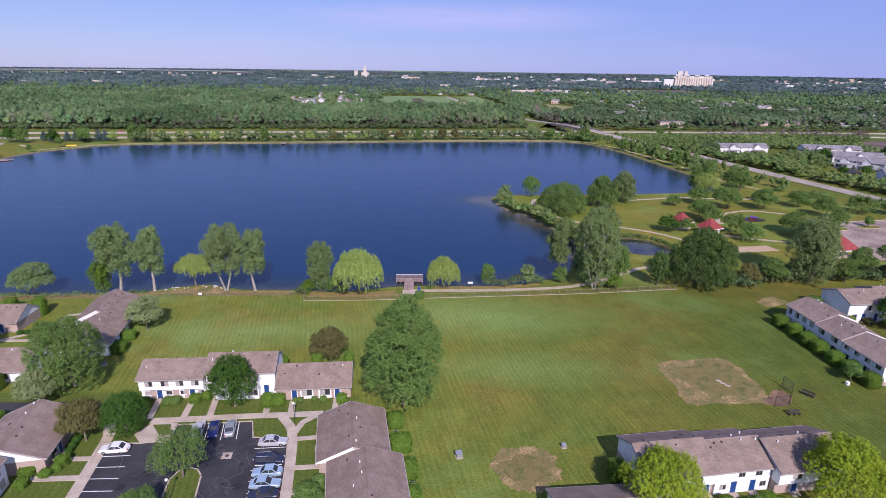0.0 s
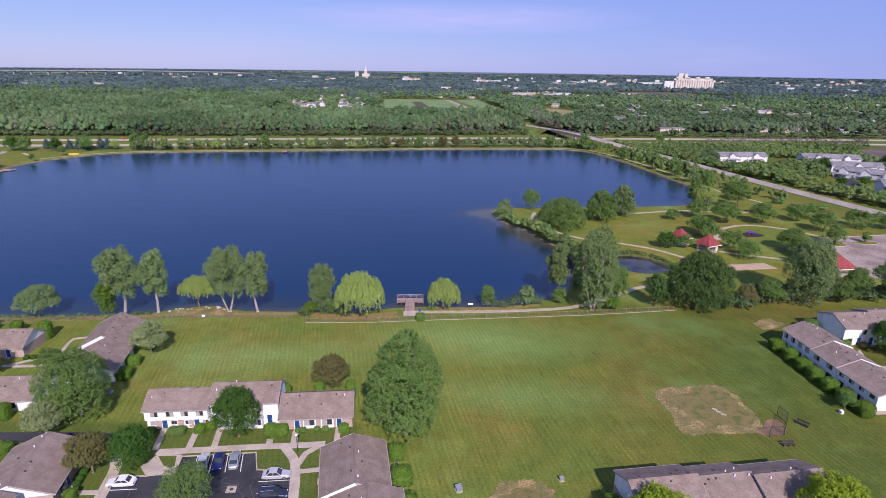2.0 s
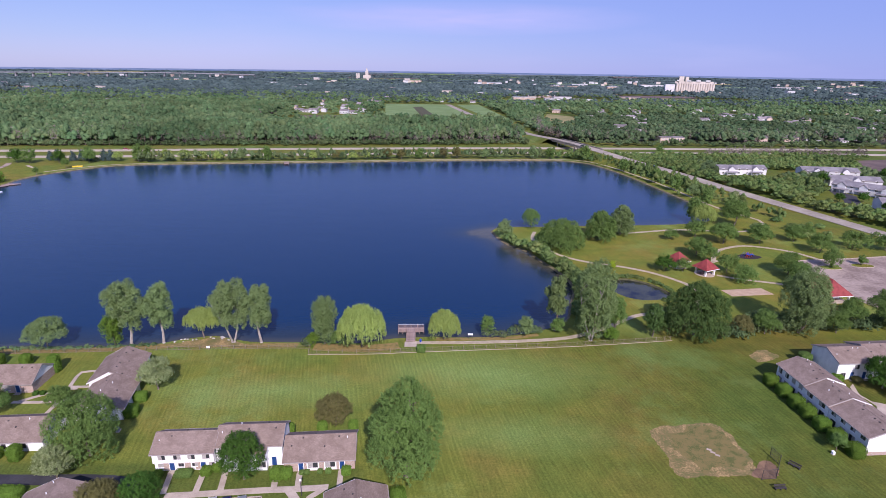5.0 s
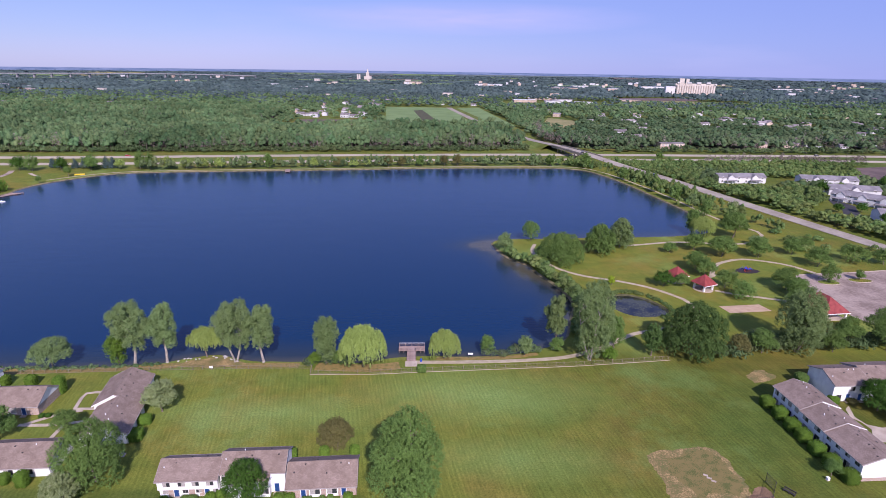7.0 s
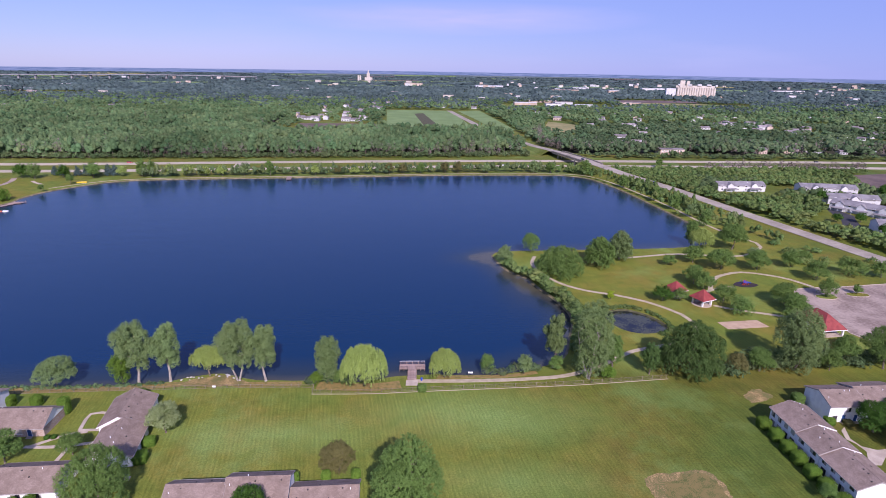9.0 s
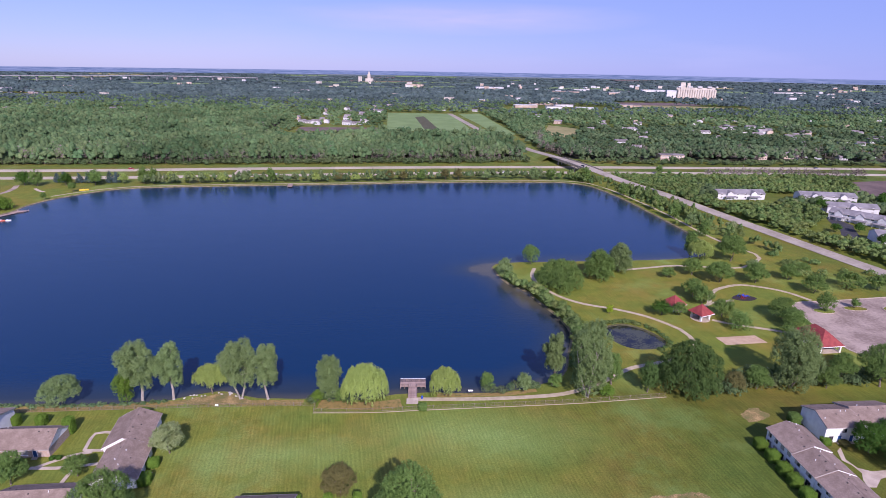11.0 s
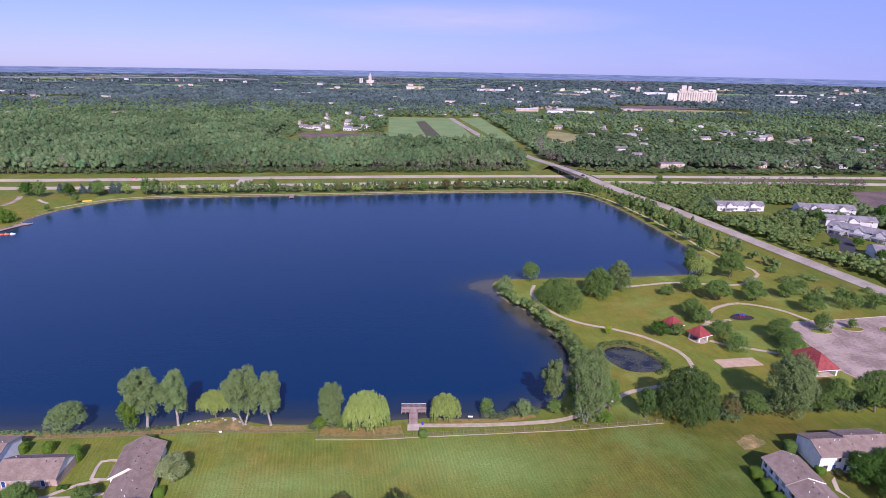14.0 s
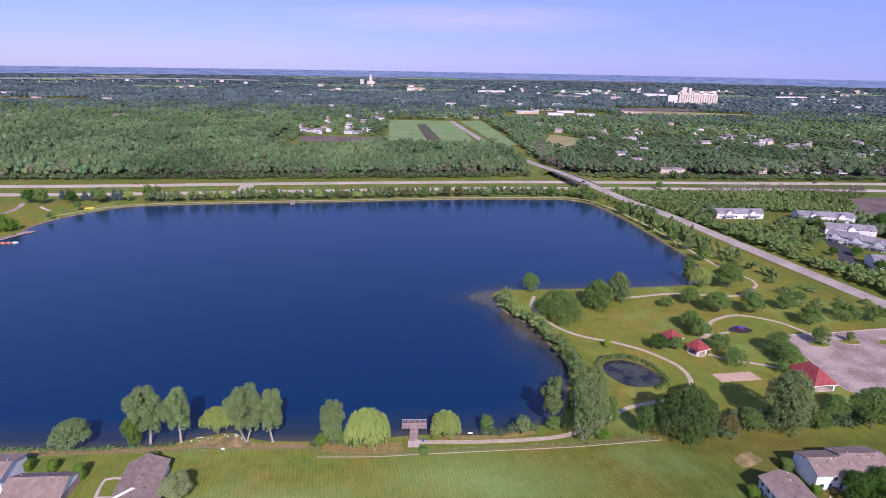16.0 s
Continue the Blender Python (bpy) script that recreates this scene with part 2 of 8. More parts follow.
def water_material():
    """Open water: deep blue, brown-green over the shallows, small wind ripples."""
    m = bpy.data.materials.new("lake_water")
    m.use_nodes = True
    n, l = m.node_tree.nodes, m.node_tree.links
    p = n["Principled BSDF"]
    p.inputs["Roughness"].default_value, p.inputs["IOR"].default_value = 0.2, 1.33
    p.inputs["Specular Tint"].default_value = (0.5, 1.0, 1.0, 1)
    place = n.new("ShaderNodeNewGeometry").outputs["Position"]
    deep = n.new("ShaderNodeAttribute")
    deep.attribute_name = "depth"
    r = n.new("ShaderNodeValToRGB")
    r.color_ramp.elements.new(0.35)
    for e, (at, c) in zip(r.color_ramp.elements, ((0.0, (0.075, 0.07, 0.045)), (0.3, (0.018, 0.03, 0.045)), (1.0, (0.001, 0.0205, 0.064)))):
        e.position, e.color = at, (*c, 1)
    l.new(deep.outputs["Fac"], r.inputs["Fac"])
    l.new(r.outputs["Color"], p.inputs["Base Color"])
    stretch = n.new("ShaderNodeMapping")
    stretch.inputs["Scale"].default_value, stretch.inputs["Rotation"].default_value = (0.35, 1.0, 1.0), (0, 0, radians(12))
    l.new(place, stretch.inputs["Vector"])
    last = None
    for scale, strength, dist in ((0.9, 0.16, 0.3), (0.1, 0.06, 1.2)):
        t, b = n.new("ShaderNodeTexNoise"), n.new("ShaderNodeBump")
        t.inputs["Scale"].default_value, t.inputs["Detail"].default_value = scale, 4
        l.new(stretch.outputs["Vector"], t.inputs["Vector"])
        b.inputs["Strength"].default_value, b.inputs["Distance"].default_value = strength, dist
        l.new(t.outputs["Fac"], b.inputs["Height"])
        if last:
            l.new(last, b.inputs["Normal"])
        last = b.outputs["Normal"]
    l.new(last, p.inputs["Normal"])
    return m


def shingle_material():
    """Asphalt shingles in courses, each tab a little lighter or darker."""
    m = material("brown_grey_shingles", (0.205, 0.155, 0.122), (0.268, 0.207, 0.166), 0.5, 0.95, 0.3, 14, spec=0.1, jitter=0.08)
    n, l = m.node_tree.nodes, m.node_tree.links
    p = n["Principled BSDF"]
    old = p.inputs["Base Color"].links[0].from_socket
    brick = n.new("ShaderNodeTexBrick")
    uv = n.new("ShaderNodeUVMap")
    l.new(uv.outputs[0], brick.inputs["Vector"])
    brick.inputs["Color1"].default_value, brick.inputs["Color2"].default_value, brick.inputs["Mortar"].default_value = (1.1, 1.09, 1.09, 1), (0.86, 0.86, 0.87, 1), (0.78, 0.78, 0.78, 1)
    brick.inputs["Scale"].default_value, brick.inputs["Brick Width"].default_value, brick.inputs["Row Height"].default_value, brick.inputs["Mortar Size"].default_value = 1, 0.36, 0.2, 0.012
    x = n.new("ShaderNodeMix")
    x.data_type, x.blend_type = "RGBA", "MULTIPLY"
    x.inputs["Factor"].default_value = 1
    l.new(old, x.inputs["A"])
    l.new(brick.outputs["Color"], x.inputs["B"])
    l.new(x.outputs["Result"], p.inputs["Base Color"])
    return m


def brick_material():
    m = bpy.data.materials.new("tan_brick")
    m.use_nodes = True
    n, l = m.node_tree.nodes, m.node_tree.links
    p = n["Principled BSDF"]
    p.inputs["Roughness"].default_value = 0.9
    uv, brick = n.new("ShaderNodeUVMap"), n.new("ShaderNodeTexBrick")
    l.new(uv.outputs[0], brick.inputs["Vector"])
    for key, c in (("Color1", (0.42, 0.29, 0.22, 1)), ("Color2", (0.32, 0.2, 0.15, 1)), ("Mortar", (0.45, 0.42, 0.38, 1))):
        brick.inputs[key].default_value = c
    for key, v in (("Scale", 1), ("Brick Width", 0.22), ("Row Height", 0.075), ("Mortar Size", 0.01)):
        brick.inputs[key].default_value = v
    l.new(brick.outputs["Color"], p.inputs["Base Color"])
    return m


def siding_material():
    """White vertical board siding, faintly dirty."""
    m = material("white_siding", (0.74, 0.74, 0.73), (0.84, 0.84, 0.82), 0.6, 0.55)
    n, l = m.node_tree.nodes, m.node_tree.links
    uv, wave, b = n.new("ShaderNodeUVMap"), n.new("ShaderNodeTexWave"), n.new("ShaderNodeBump")
    wave.wave_profile = "SAW"
    wave.inputs["Scale"].default_value = 1.1
    l.new(uv.outputs[0], wave.inputs["Vector"])
    b.inputs["Strength"].default_value, b.inputs["Distance"].default_value = 0.4, 0.03
    l.new(wave.outputs["Fac"], b.inputs["Height"])
    l.new(b.outputs["Normal"], n["Principled BSDF"].inputs["Normal"])
    return m


def worn_ground_material():
    """Bare infield: thin olive grass, brown earth and bleached straw in ragged blotches."""
    m = material("worn_infield", (0.1, 0.1, 0.1), (0.2, 0.2, 0.2), 0.3, 0.95, 0.4, 6, world_space=True, fine=0.5)
    n = m.node_tree.nodes
    l = m.node_tree.links
    half = n.new("ShaderNodeMath")
    half.operation = "MULTIPLY"
    half.inputs[1].default_value = 0.5
    l.new(n["Color Ramp"].inputs["Fac"].links[0].from_socket, half.inputs[0])
    l.new(half.outputs[0], n["Color Ramp"].inputs["Fac"])
    r = n["Color Ramp"].color_ramp
    while len(r.elements) < 5:
        r.elements.new(0.5)
    for e, (at, c) in zip(r.elements, ((0.36, (0.12, 0.13, 0.036)), (0.45, (0.155, 0.138, 0.046)), (0.51, (0.21, 0.158, 0.062)), (0.57, (0.32, 0.225, 0.09)), (0.66, (0.42, 0.305, 0.128)))):
        e.position, e.color = at, (*c, 1)
    n["Noise Texture"].inputs["Detail"].default_value = 6
    return m


def glass_material():
    m = bpy.data.materials.new("dark_window_glass")
    m.use_nodes = True
    p = m.node_tree.nodes["Principled BSDF"]
    p.inputs["Base Color"].default_value, p.inputs["Roughness"].default_value = (0.04, 0.043, 0.048, 1), 0.06
    p.inputs["Specular IOR Level"].default_value = 0.6
    return m


M = {
    "lawn": lawn_material(), "water": water_material(), "shingle": shingle_material(), "brick": brick_material(),
    "siding": siding_material(), "glass": glass_material(),
    "blind": material("pale_blind_behind_glass", (0.3, 0.28, 0.26), (0.42, 0.4, 0.37), 3, 0.12, spec=0.6),
    "thin_grass": material("thin_brownish_grass", (0.125, 0.12, 0.032), (0.25, 0.178, 0.057), 0.9, 0.95, 0.4, 6, world_space=True, fine=0.5),
    "infield_turf": material("thin_infield_turf", (0.09, 0.105, 0.026), (0.185, 0.148, 0.049), 0.55, 0.95, 0.4, 6, world_space=True, fine=0.5),
    "red_dirt": material("reddish_bare_earth", (0.17, 0.105, 0.06), (0.25, 0.155, 0.085), 0.5, 0.95, 0.4, 6, world_space=True, fine=0.4),
    "pond": material("dark_pond_water_with_algae", (0.006, 0.008, 0.012), (0.05, 0.055, 0.03), 0.16, 0.12, 0.03, 1.5, world_space=True, fine=0.4),
    "leaf_scrub": leaf_material("fresh_scrub_leaves", (0.115, 0.182, 0.05), (0.2, 0.285, 0.095), 0.38, tinted=True),
    "row_roof": material("weathered_grey_row_shingles", (0.165, 0.155, 0.16), (0.235, 0.222, 0.225), 0.2, 0.95, 0.2, 6),
    "far_concrete": material("far_grey_concrete", (0.2, 0.2, 0.21), (0.3, 0.3, 0.31), 0.1, 0.9),
    "leaf_thicket": leaf_material("thicket_leaves", (0.08, 0.122, 0.05), (0.15, 0.212, 0.088), 0.3, tinted=True),
    "trim": material("white_trim", (0.75, 0.75, 0.74), (0.83, 0.83, 0.82), 2, 0.5),
    "blue_door": material("blue_door_paint", (0.012, 0.05, 0.16), (0.02, 0.065, 0.2), 3, 0.45),
    "asphalt": material("dark_asphalt", (0.03, 0.03, 0.034), (0.05, 0.049, 0.052), 0.25, 0.92, 0.3, 20, world_space=True),
    "old_asphalt": material("faded_asphalt", (0.2, 0.15, 0.118), (0.37, 0.295, 0.235), 0.09, 0.95, 0.2, 12, world_space=True),
    "highway": material("pale_highway_concrete", (0.34, 0.295, 0.205), (0.44, 0.385, 0.28), 0.03, 0.9, world_space=True),
    "road": material("worn_road_asphalt", (0.25, 0.215, 0.165), (0.36, 0.315, 0.245), 0.06, 0.95, 0.2, 12, world_space=True),
    "concrete": material("pale_concrete", (0.37, 0.305, 0.235), (0.48, 0.405, 0.315), 0.4, 0.9, 0.15, 15, world_space=True),
    "gravel": material("pale_gravel_path", (0.33, 0.275, 0.18), (0.44, 0.37, 0.255), 0.5, 0.95, 0.3, 18, world_space=True),
    "dirt": worn_ground_material(),
    "sand": material("reddish_sand", (0.38, 0.265, 0.165), (0.47, 0.345, 0.225), 0.4, 0.95, 0.3, 6, world_space=True),
    "bank": material("earth_bank", (0.09, 0.085, 0.04), (0.24, 0.195, 0.105), 0.3, 0.95, 0.4, 3, world_space=True),
    "pond_mud": material("dark_pond_mud", (0.05, 0.05, 0.025), (0.1, 0.095, 0.045), 0.6, 0.95, 0.4, 3, world_space=True),
    "crop": material("green_crop", (0.13, 0.2, 0.062), (0.17, 0.25, 0.085), 0.03, 0.9, 0.3, 2, world_space=True),
    "plough": material("ploughed_soil", (0.10, 0.07, 0.06), (0.16, 0.115, 0.095), 0.04, 0.95, 0.3, 2, world_space=True),
    "meadow": material("dry_meadow", (0.2, 0.19, 0.07), (0.3, 0.26, 0.11), 0.02, 0.95, world_space=True),
    "bark": material("grey_brown_bark", (0.1, 0.075, 0.055), (0.24, 0.2, 0.16), 3, 0.95, 0.5, 12),
    "pale_bark": material("pale_bark", (0.24, 0.21, 0.18), (0.42, 0.38, 0.33), 2, 0.9, 0.4, 10),
    "wood": material("weathered_wood", (0.24, 0.17, 0.14), (0.36, 0.27, 0.23), 1.5, 0.85, 0.3, 10, jitter=0.15),
    "steel": material("galvanised_steel", (0.35, 0.36, 0.36), (0.48, 0.48, 0.48), 4, 0.5, metal=0.6),
    "dark_steel": material("dark_steel", (0.05, 0.045, 0.04), (0.09, 0.08, 0.075), 4, 0.6, metal=0.3),
    "red_roof": material("red_metal_roof", (0.2, 0.035, 0.032), (0.28, 0.058, 0.048), 0.8, 0.55),
    "paint": material("white_road_paint", (0.6, 0.6, 0.58), (0.78, 0.78, 0.76), 2, 0.8, world_space=True),
    "rubber": material("black_rubber", (0.015, 0.015, 0.015), (0.03, 0.03, 0.03), 3, 0.85),
    "mulch": material("dark_mulch", (0.02, 0.016, 0.02), (0.05, 0.035, 0.035), 2, 0.95, 0.5, 8),
    "blue_plastic": material("blue_plastic", (0.02, 0.06, 0.35), (0.03, 0.09, 0.45), 3, 0.4),
    "red_plastic": material("red_plastic", (0.45, 0.04, 0.03), (0.55, 0.06, 0.04), 3, 0.4),
    "orange_plastic": material("orange_plastic", (0.6, 0.14, 0.06), (0.7, 0.2, 0.1), 3, 0.5),
    "yellow_plastic": material("yellow_plastic", (0.7, 0.48, 0.03), (0.8, 0.56, 0.05), 3, 0.45),
    "silo": material("silo_concrete", (0.47, 0.42, 0.36), (0.58, 0.53, 0.46), 0.05, 0.9),
    "far_white": material("far_white_wall", (0.5, 0.5, 0.5), (0.62, 0.62, 0.61), 0.1, 0.7, jitter=0.1),
    "far_tan": material("far_tan_wall", (0.4, 0.3, 0.23), (0.55, 0.45, 0.36), 0.1, 0.8, jitter=0.2),
    "far_roof": material("far_grey_roof", (0.16, 0.14, 0.14), (0.3, 0.27, 0.26), 0.1, 0.9, jitter=0.3),
    "fence": material("dull_fence_wire", (0.2, 0.165, 0.12), (0.31, 0.26, 0.19), 3, 0.6, metal=0.2),
    "crack": material("crack_filler", (0.1, 0.096, 0.098), (0.15, 0.143, 0.14), 1, 0.9, world_space=True),
    "gutter": material("dull_brown_gutter", (0.3, 0.26, 0.24), (0.4, 0.36, 0.33), 2, 0.6),
    "stone": material("pale_rock", (0.35, 0.32, 0.28), (0.52, 0.49, 0.44), 1.2, 0.9, 0.5, 3, jitter=0.15),
    "lens": material("clear_lamp_plastic", (0.6, 0.6, 0.6), (0.7, 0.7, 0.7), 5, 0.15),
    "tail": material("red_lamp_plastic", (0.3, 0.01, 0.01), (0.36, 0.02, 0.02), 5, 0.2),
    "leaf_mid": leaf_material("green_leaves", (0.112, 0.185, 0.047), (0.178, 0.288, 0.074), 0.35),
    "leaf_deep": leaf_material("deep_green_leaves", (0.046, 0.104, 0.018), (0.078, 0.17, 0.03)),
    "leaf_grey": leaf_material("grey_green_leaves", (0.165, 0.244, 0.090), (0.248, 0.350, 0.134), 0.35),
    "leaf_lime": leaf_material("lime_green_leaves", (0.2, 0.285, 0.022), (0.33, 0.455, 0.036), 0.25),
    "leaf_willow": leaf_material("yellow_green_leaves", (0.25, 0.335, 0.08), (0.4, 0.51, 0.145), 0.38),
    "leaf_brown": leaf_material("brown_green_leaves", (0.13, 0.126, 0.045), (0.195, 0.19, 0.068)),
    "leaf_hedge": leaf_material("hedge_leaves", (0.1, 0.175, 0.026), (0.16, 0.28, 0.042)),
    "leaf_pale": leaf_material("pale_flowering_leaves", (0.17, 0.235, 0.08), (0.38, 0.44, 0.21), 0.3),
    "leaf_spruce": leaf_material("blue_spruce_needles", (0.05, 0.085, 0.075), (0.1, 0.15, 0.14), 0.1),
    # both woods' leaf colours hold extra blue that stands for haze
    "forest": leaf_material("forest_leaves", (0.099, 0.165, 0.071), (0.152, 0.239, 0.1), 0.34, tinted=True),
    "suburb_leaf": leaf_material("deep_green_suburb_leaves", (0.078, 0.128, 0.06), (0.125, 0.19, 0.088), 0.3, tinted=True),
    # the haze of distance is put into these two colours as blue
    "far_forest": leaf_material("haze_blue_leaves", (0.062, 0.096, 0.092), (0.102, 0.143, 0.134), 0.2, tinted=True),
    "far_land": material("haze_blue_farmland", (0.06, 0.09, 0.085), (0.13, 0.158, 0.135), 0.004, 0.95, world_space=True),
    # leaf litter, its colour kept dark to deepen the shade between crowns
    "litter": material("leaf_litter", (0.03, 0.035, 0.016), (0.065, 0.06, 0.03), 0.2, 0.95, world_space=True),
    "leaf_dark": leaf_material("dark_green_leaves", (0.066, 0.12, 0.034), (0.112, 0.194, 0.054)),
    "leaf_silver": leaf_material("silvery_green_leaves", (0.138, 0.199, 0.070), (0.217, 0.299, 0.110), 0.35),
    "dead": leaf_material("bare_twigs", (0.155, 0.13, 0.108), (0.25, 0.212, 0.18), 0.1, tinted=True),
}


def car_paint(name, c, metal=0.4):
    m = material(name, tuple(0.9 * v for v in c), c, 1.5, 0.28, metal=metal, spec=0.5)
    m.node_tree.nodes["Principled BSDF"].inputs["Coat Weight"].default_value = 0.6
    return m


# ---- mesh helpers ----
class Shape:
    """Faces gathered into one mesh; uv holds metres along and up each face."""

    def __init__(self):
        self.v, self.f, self.uv = [], [], []

    def face(self, *pts):
        pts = [Vector(p) for p in pts]
        k = len(self.v)
        self.v += [tuple(p) for p in pts]
        self.f.append(tuple(range(k, k + len(pts))))
        nrm = (pts[1] - pts[0]).cross(pts[2] - pts[0])
        if nrm.length < 1e-9:
            nrm = Vector((0, 0, 1))
        nrm.normalize()
        if abs(nrm.z) > 0.98:
            a, b = Vector((1, 0, 0)), Vector((0, 1, 0))
        else:
            a = Vector((0, 0, 1)).cross(nrm).normalized()
            b = nrm.cross(a)
        self.uv += [(p.dot(a), p.dot(b)) for p in pts]
        return self

    def box(self, x0, y0, z0, x1, y1, z1):
        c = [(x0, y0, z0), (x1, y0, z0), (x1, y1, z0), (x0, y1, z0), (x0, y0, z1), (x1, y0, z1), (x1, y1, z1), (x0, y1, z1)]
        for q in ((3, 2, 1, 0), (4, 5, 6, 7), (0, 1, 5, 4), (1, 2, 6, 5), (2, 3, 7, 6), (3, 0, 4, 7)):
            self.face(*[c[i] for i in q])
        return self

    def prism(self, ring, z0, z1, bottom=False):
        """An upright prism over a ring of (x, y), counter-clockwise."""
        n = len(ring)
        self.face(*[(x, y, z1) for x, y in ring])
        for i in range(n):
            (ax, ay), (bx, by) = ring[i], ring[(i + 1) % n]
            self.face((ax, ay, z0), (bx, by, z0), (bx, by, z1), (ax, ay, z1))
        if bottom:
            self.face(*[(x, y, z0) for x, y in reversed(ring)])
        return self

    def extrude(self, ring, d):
        """A closed solid from a ring of points moved by d."""
        ring, d = [Vector(p) for p in ring], Vector(d)
        n = len(ring)
        self.face(*reversed(ring))
        self.face(*[p + d for p in ring])
        for i in range(n):
            a, b = ring[i], ring[(i + 1) % n]
            self.face(a, b, b + d, a + d)
        return self

    def tube(self, p0, p1, r0, r1, n=6, cap=True):
        p0, p1 = Vector(p0), Vector(p1)
        d = (p1 - p0).normalized()
        a = d.orthogonal().normalized()
        b = d.cross(a)
        ring = [math.cos(2 * math.pi * i / n) * a + math.sin(2 * math.pi * i / n) * b for i in range(n)]
        for i in range(n):
            j = (i + 1) % n
            self.face(p0 + ring[i] * r0, p0 + ring[j] * r0, p1 + ring[j] * r1, p1 + ring[i] * r1)
        if cap:
            self.face(*[p1 + q * r1 for q in ring])
            self.face(*[p0 + q * r0 for q in reversed(ring)])
        return self

    def mesh(self, name, mat, smooth=False):
        me = bpy.data.meshes.new(name)
        me.from_pydata(self.v, [], self.f)
        uv = me.uv_layers.new(name="UVMap")
        uv.data.foreach_set("uv", np.array(self.uv, "f").ravel())
        me.materials.append(mat)
        if smooth:
            me.polygons.foreach_set("use_smooth", [True] * len(me.polygons))
        return me


def tris_mesh(name, v, mat, extra=None):
    """The same for three-cornered sprays, from an array (n, 3, 3)."""
    n = len(v)
    me = bpy.data.meshes.new(name)
    me.vertices.add(n * 3)
    me.vertices.foreach_set("co", np.asarray(v, "f").ravel())
    me.loops.add(n * 3)
    me.loops.foreach_set("vertex_index", np.arange(n * 3, dtype=np.int32))
    me.polygons.add(n)
    me.polygons.foreach_set("loop_start", np.arange(0, n * 3, 3, dtype=np.int32))
    me.update(calc_edges=True)
    for key, val in (extra or {}).items():
        me.attributes.new(key, "FLOAT", "POINT").data.foreach_set("value", np.repeat(np.asarray(val, "f"), 3))
    me.materials.append(mat)
    return me


def crowns_mesh(name, blob_v, blob_f, leaf_v, mat, extra_blob, extra_leaf):
    """One mesh of smooth crown bodies (same faces for each) and loose sprays on them."""
    n, m = blob_v.shape[:2]
    faces = (np.arange(n)[:, None, None] * m + np.asarray(blob_f)[None]).reshape(-1)
    k = len(leaf_v) * 3
    co = np.concatenate([blob_v.reshape(-1, 3), leaf_v.reshape(-1, 3)])
    idx = np.concatenate([faces, np.arange(k) + n * m]).astype(np.int32)
    me = bpy.data.meshes.new(name)
    me.vertices.add(len(co))
    me.vertices.foreach_set("co", co.astype("f").ravel())
    me.loops.add(len(idx))
    me.loops.foreach_set("vertex_index", idx)
    me.polygons.add(len(idx) // 3)
    me.polygons.foreach_set("loop_start", np.arange(0, len(idx), 3, dtype=np.int32))
    me.polygons.foreach_set("use_smooth", np.ones(len(idx) // 3, bool))
    me.update(calc_edges=True)
    for key in extra_blob:
        val = np.concatenate([np.repeat(extra_blob[key], m), np.repeat(extra_leaf[key], 3)])
        me.attributes.new(key, "FLOAT", "POINT").data.foreach_set("value", val.astype("f"))
    me.materials.append(mat)
    return me


def part(name, shape, mat, parent, label="", smooth=False):
    ob = new(name, shape.mesh(name, mat, smooth) if isinstance(shape, Shape) else shape)
    ob.parent = parent
    return tagged(ob, label)


def thing(name, label, category, m=None, group="", kind=""):
    ob = new(name)
    ob.empty_display_size = 0.3
    if m is not None:
        ob.matrix_basis = m
    return tagged(ob, label, category, group, kind)


def setting(name, shape, mat, label, category=""):
    ob = new(name, shape.mesh(name, mat) if isinstance(shape, Shape) else shape)
    return tagged(ob, label, category or name.replace("_", " "), kind="structure")


def curve_points(pts, step=4.0, closed=False):
    """A smooth line through the points (Catmull-Rom), any dimension."""
    p = [np.array(q, float) for q in pts]
    n = len(p)
    out = []
    for i in range(n if closed else n - 1):
        a, b, c, d = (p[(i + k) % n] if closed else p[min(max(i + k, 0), n - 1)] for k in (-1, 0, 1, 2))
        m = max(1, int(np.linalg.norm(c - b) / step))
        for j in range(m):
            t = j / m
            out.append(0.5 * (2 * b + (c - a) * t + (2 * a - 5 * b + 4 * c - d) * t * t + (3 * b - 3 * c + d - a) * t ** 3))
    if not closed:
        out.append(p[-1])
    return out


def strip(pts, width, z=0.02, thick=0.12, step=4.0, shape=None):
    """A paved band along a line of (x, y) or (x, y, z)."""
    line = curve_points([tuple(q) + ((z,) if len(q) == 2 else ()) for q in pts], step)
    s = shape or Shape()
    left, right = [], []
    for i, q in enumerate(line):
        d = line[min(i + 1, len(line) - 1)] - line[max(i - 1, 0)]
        nrm = np.array([-d[1], d[0], 0]) / (np.hypot(d[0], d[1]) + 1e-9)
        left.append(q + nrm * width / 2)
        right.append(q - nrm * width / 2)
    dz = np.array([0, 0, thick])
    for i in range(len(line) - 1):
        a, b, c, d = right[i], right[i + 1], left[i + 1], left[i]
        s.face(a, b, c, d)
        s.face(a - dz, b - dz, b, a)
        s.face(d, c, c - dz, d - dz)
    s.face(right[0] - dz, right[0], left[0], left[0] - dz)
    s.face(right[-1], right[-1] - dz, left[-1] - dz, left[-1])
    return s


def inside(x, y, ring):
    hit = False
    n = len(ring)
    for i in range(n):
        ax, ay = ring[i][0], ring[i][1]
        bx, by = ring[i - 1][0], ring[i - 1][1]
        if (ay > y) != (by > y) and x < (bx - ax) * (y - ay) / (by - ay) + ax:
            hit = not hit
    return hit


